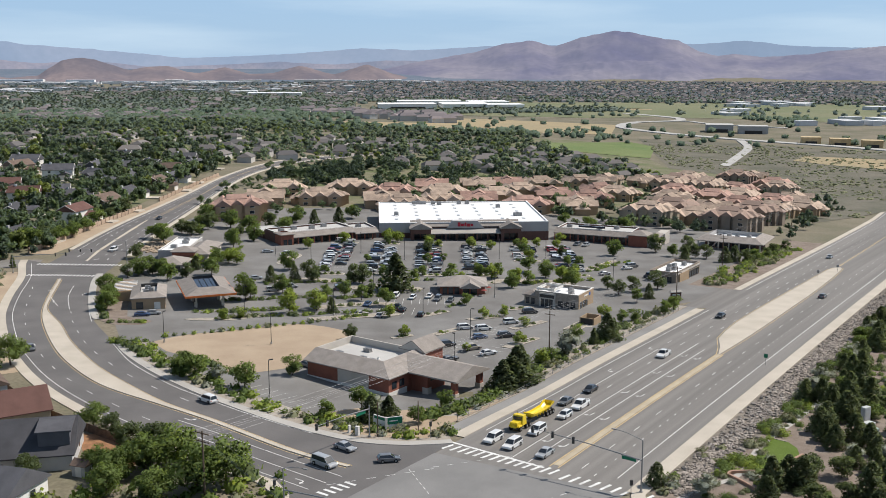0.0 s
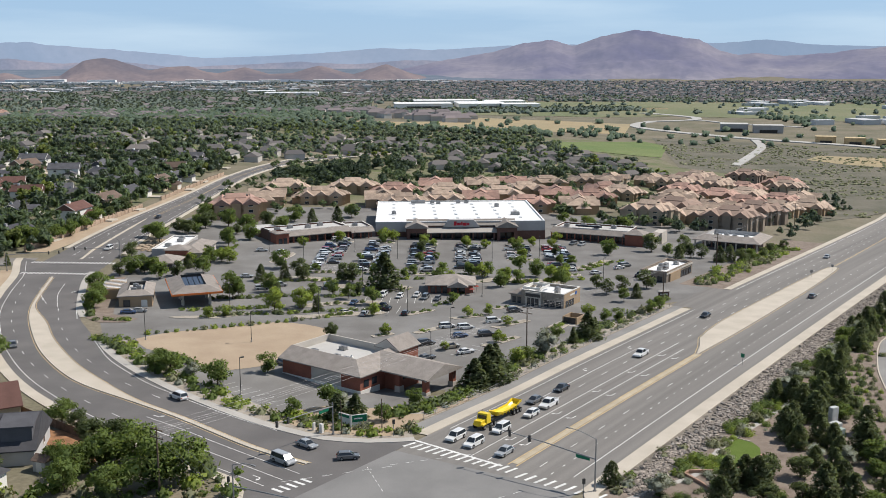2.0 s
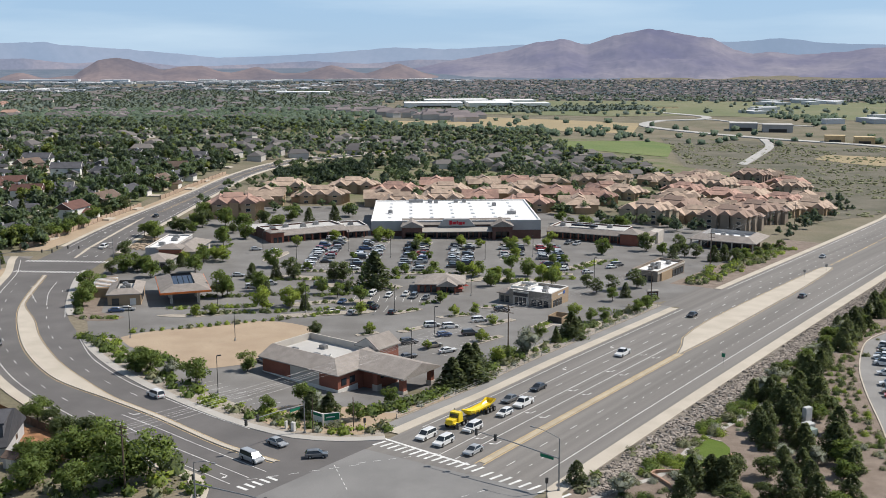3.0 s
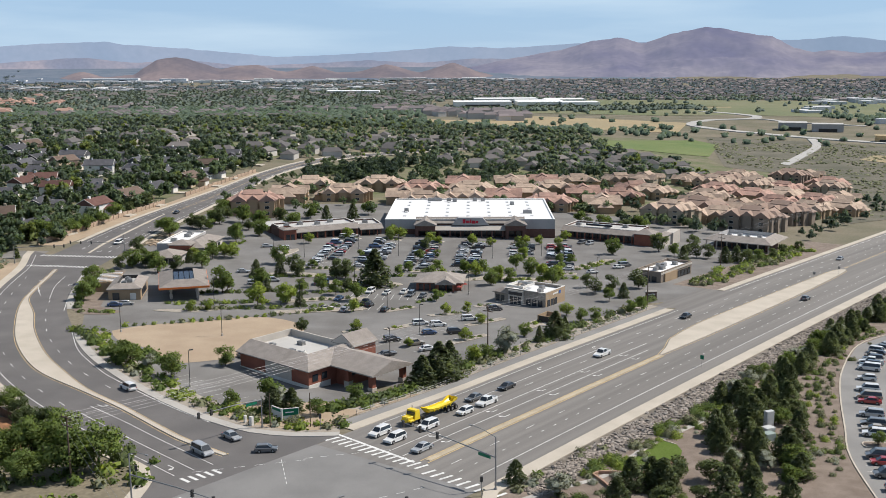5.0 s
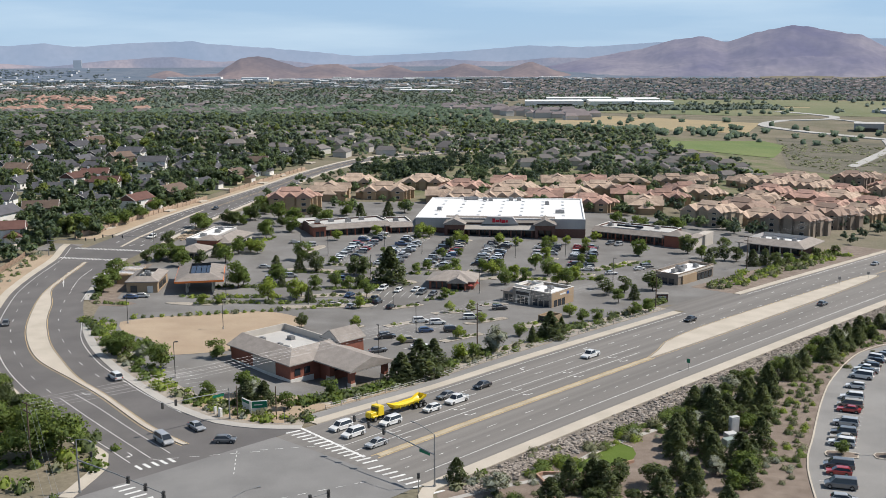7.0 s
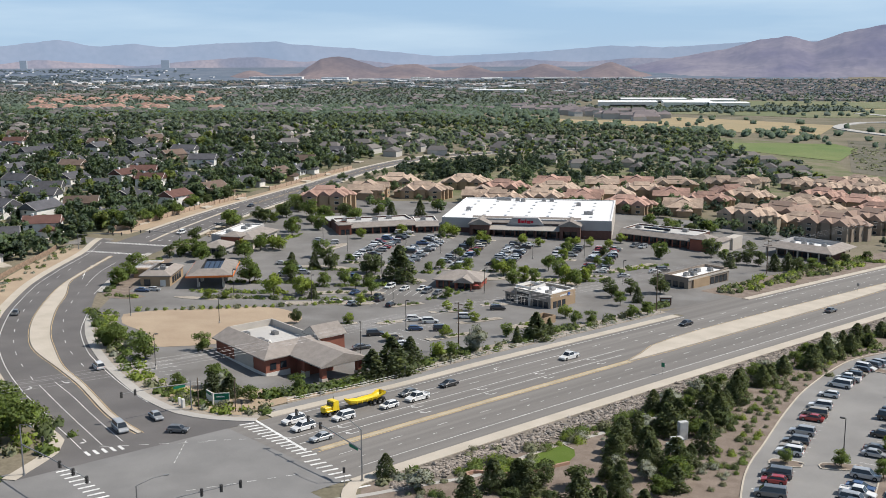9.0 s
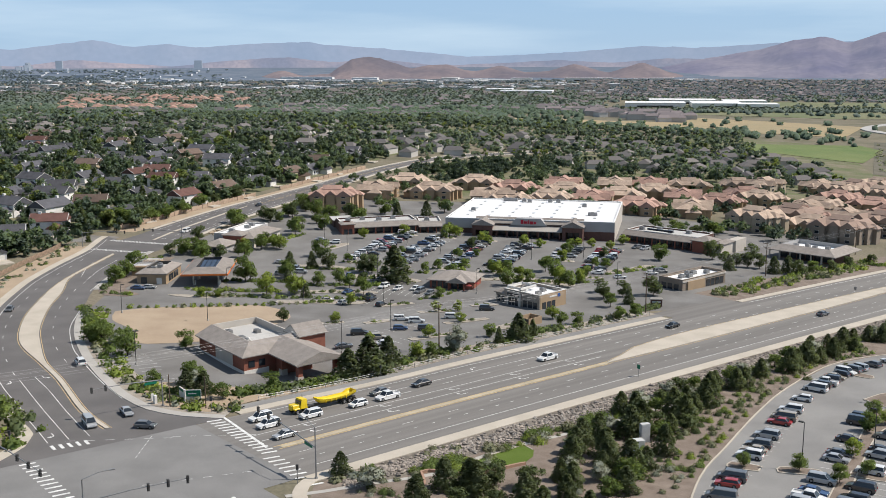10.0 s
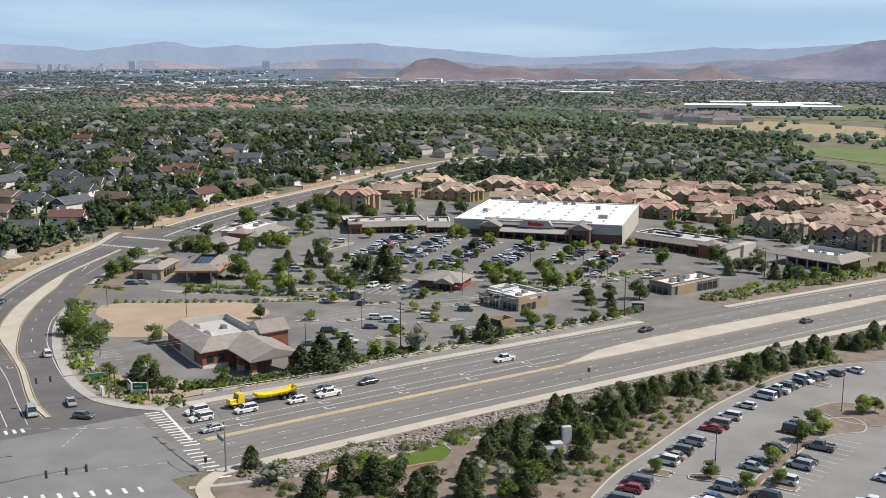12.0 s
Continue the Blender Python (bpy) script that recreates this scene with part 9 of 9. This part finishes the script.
WHITES = island_material("distant_shed", (0.26, 0.28, 0.31), (0.72, 0.72, 0.72), 0.8, 0.2)
rows = []
for near, far, a0, a1, n in ((2550, 3560, -44, -5, 230), (3300, 3600, -24, 0, 110), (1700, 2300, 15, 25, 30), (1450, 1700, 19, 25, 8), (3500, 4300, -45, -26, 70)):
    for x, y, z, s, h, t in spread(n, near, far, a0, a1, (0.5, 1.8), rule=lambda x, y: noise.noise(Vector((x / 220, y / 400, 9))) > -0.05):
        rows.append((x, y, z, s, far_rng.uniform(0.7, 1.2), t))
scatter("distant_sheds", wall_template(34, 17, 6.0), rows, WHITES, "pale sheds and offices across the valley", "buildings")

# fields and bare ground
FIELD_TAN = material("dry_field", (0.36, 0.28, 0.165), 0.97, 0.12, 60, 30, tint=(0.29, 0.245, 0.15))
FIELD_YELLOW = material("straw_field", (0.50, 0.36, 0.16), 0.97, 0.08, 30, 30)
FIELD_GREEN = material("irrigated_field", (0.115, 0.165, 0.055), 0.97, 0.15, 50, 30, tint=(0.165, 0.195, 0.075))
PASTURE = material("valley_pasture", (0.145, 0.165, 0.085), 0.97, 0.12, 120, 30, tint=(0.20, 0.195, 0.115))
SCRUB = material("scrub_ground", (0.158, 0.143, 0.110), 0.97, 0.24, 24, 30, tint=(0.098, 0.098, 0.069))
for outline, mat, words in (
        ([at(-10, 1275), at(-4, 1262), at(0, 1270), at(9.3, 1285), at(9.6, 1480), at(1.2, 1570), at(0, 1420), at(-5, 1400), at(-10, 1345)], FIELD_TAN, "dry tan field"),
        ([at(2.2, 1255), at(4.2, 1255), at(4.0, 1325), at(2.6, 1330)], FIELD_YELLOW, "straw-yellow field"),
        ([(90, 1100), (215, 1170), (232, 1120), (200, 985), (165, 1000), (100, 1035)], FIELD_GREEN, "green irrigated field"),
        ([at(-0.5, 1690), at(8, 1640), at(12, 1690), at(25, 1620), at(25, 2270), at(10, 2250), at(4, 2230), at(-0.5, 2230)], PASTURE, "olive-green pasture"),
        ([at(5.5, 1900), at(11.5, 1930), at(11.3, 2010), at(6, 1990)], FIELD_TAN, "straw strip"),
        ([at(-13.5, 2660), at(-7.5, 2620), at(-7.5, 2840), at(-13.5, 2860)], PASTURE, "pale green field"),
        ([(-1036, 1300), (-830, 1230), (-1150, 1750), (-1457, 1986), (-1480, 1687)], FIELD_TAN, "bare tan hillside"),
        ([art(420, -46), (262, 860), (200, 900), (235, 1230), (330, 1180), (480, 1060), (700, 1100), (620, 860), art(700, 20)], SCRUB, "grey-brown scrubland")):
    tagged(draped("field", outline, 0.2 if mat is SCRUB else 0.35, mat, cell=40.0), words + " on the valley floor", "field", kind="structure")

# motorway and its ramp
MOTORWAY = material("motorway_concrete", (0.43, 0.42, 0.40), 0.9, 0.05, 20, 20)
for line, w in ((smooth_line([(620, 930), (473, 1091), (438, 1135), (360, 1212), (304, 1284), (259, 1366), (246, 1420), (262, 1480), (288, 1521), (348, 1547), (371, 1609), (341, 1696), (310, 1749)], 25), 7.5), (smooth_line([(350, 1555), (372, 1530), (392, 1472), (470, 1400)], 25), 4.5), (smooth_line([(350, 1205), (346, 1179), (331, 1109), (286, 1001), (259, 940)], 20), 4.5)):
    tagged(ribbon("motorway", offset_line(line, -w), offset_line(line, w), 0.9, MOTORWAY, 1.0), "pale concrete motorway crossing the valley", "motorway", kind="structure")
tagged(draped("field", [(340, 990), (365, 1030), (430, 1000), (470, 960), (400, 915), (362, 950)], 0.4, FIELD_TAN, cell=40.0), "bare graded dirt in the scrub", "field", kind="structure")
tuft_rng = np.random.default_rng(6)
rows = []
while len(rows) < 3400:
    x, y = tuft_rng.uniform(150, 640), tuft_rng.uniform(560, 1200)
    if x < np.interp(y, (520, 860, 900, 1230), (210, 262, 205, 235)) or y > np.interp(x, (235, 330, 480, 700), (1230, 1180, 1060, 1100)):
        continue
    if noise.noise(Vector((x / 60, y / 60, 2))) < -0.15:
        continue
    v = Vector((x, y)) - AO
    along, side = v.dot(AD), v.dot(AN) + 0.0001 * max(0.0, v.dot(AD) - 200) ** 2
    if -28 < side < 28:
        continue
    h = tuft_rng.uniform(0.6, 2.0)
    rows.append((x, y, land(x, y) - 0.1, h * tuft_rng.uniform(1.2, 2.6), h, tuft_rng.uniform(0, 6.28)))
for k in range(900):
    x, y = art(tuft_rng.uniform(290, 700), -tuft_rng.uniform(27, 75))
    h = tuft_rng.uniform(0.7, 2.4)
    if x > 0.56 * (y - 380) + 132:
        rows.append((x, y, land(x, y) - 0.1, h * tuft_rng.uniform(1.2, 2.4), h, tuft_rng.uniform(0, 6.28)))
scatter("scrub", puff(99), rows, LEAF_SAGE, "grey-green desert scrub", "scrub", 0.3)

# sheds, campus and building sites
def shed(name, x, y, w, d, h, turn, wall, roof, label, category="warehouse"):
    ob = thing(name, x, y, turn, label, category)
    part("wall", boxed(-w / 2, w / 2, -d / 2, d / 2, -2, h), wall, ob)
    part("roof", boxed(-w / 2 - 0.4, w / 2 + 0.4, -d / 2 - 0.4, d / 2 + 0.4, h, h + 0.8), roof, ob)
    part("loading_door", boxed(-w * 0.3, w * 0.3, -d / 2 - 0.3, -d / 2, 0, h * 0.45), DARK_TRIM, ob)
    return ob


for x, y, w, d in ((-70, 1990, 110, 70), (40, 2010, 90, 110), (115, 1960, 70, 60), (-30, 2140, 130, 60), (90, 2110, 80, 70), (-350, 2150, 110, 50), (-440, 2280, 60, 40)):
    shed("warehouse", x, y, w, d, 8, 6, SIDING_WHITE, WHITE_ROOF, "long white flat-roofed warehouse in the valley")
for x, y, w in ((-1430, 3450, 190), (-1200, 3430, 90), (-900, 3470, 60), (-420, 3480, 160), (-640, 3440, 70), (-180, 3500, 80)):
    shed("warehouse", x, y, w, 40, 9, 10, SIDING_WHITE, WHITE_ROOF, "far white warehouse below the hills")
shed("campus_building", 362, 1345, 34, 30, 9, -12, STUCCO_GREY, GREY_ROOF, "grey low office campus building", "office")
shed("campus_building", 398, 1318, 36, 26, 9, -12, STUCCO_GREY, GREY_ROOF, "grey low office campus building", "office")
RAW_TIMBER = material("raw_timber", (0.55, 0.40, 0.22), 0.9, 0.1, 3, 20)
RAW_DECK = material("raw_deck", (0.60, 0.47, 0.28), 0.9, 0.08, 3, 20)
for x, y in ((421, 1172), (447, 1153), (474, 1130)):
    shed("unfinished_building", x, y, 21, 14, 7, -14, RAW_TIMBER, RAW_DECK, "timber-framed building under construction", "building")
# the tower walls emit a bluish light that stands in for haze
CITY_HAZED = distance_material("city_facade_hazed", (0.16, 0.17, 0.18), (0.2, 0.2, 0.21), (0.16, 0.20, 0.26), 40, 0.1)
city_rng = random.Random(4)
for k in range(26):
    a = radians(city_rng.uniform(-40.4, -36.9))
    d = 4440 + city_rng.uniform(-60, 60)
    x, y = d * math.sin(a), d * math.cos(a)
    ob = thing("city_tower", x, y, city_rng.uniform(0, 90), "tower of the far city, pale with painted haze", "tower", group="far city towers")
    part("shaft", boxed(-8, 8, -7, 7, -3, city_rng.uniform(8, 30)), CITY_HAZED, ob)
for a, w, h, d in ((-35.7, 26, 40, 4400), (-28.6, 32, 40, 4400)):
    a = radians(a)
    ob = thing("city_tower", d * math.sin(a), d * math.cos(a), 20, "broad hotel tower of the far city with painted haze", "tower")
    part("shaft", boxed(-w / 2, w / 2, -8, 8, -3, h), CITY_HAZED, ob)
    part("podium", boxed(-w, w * 1.3, -14, 14, -3, 9), CITY_HAZED, ob)
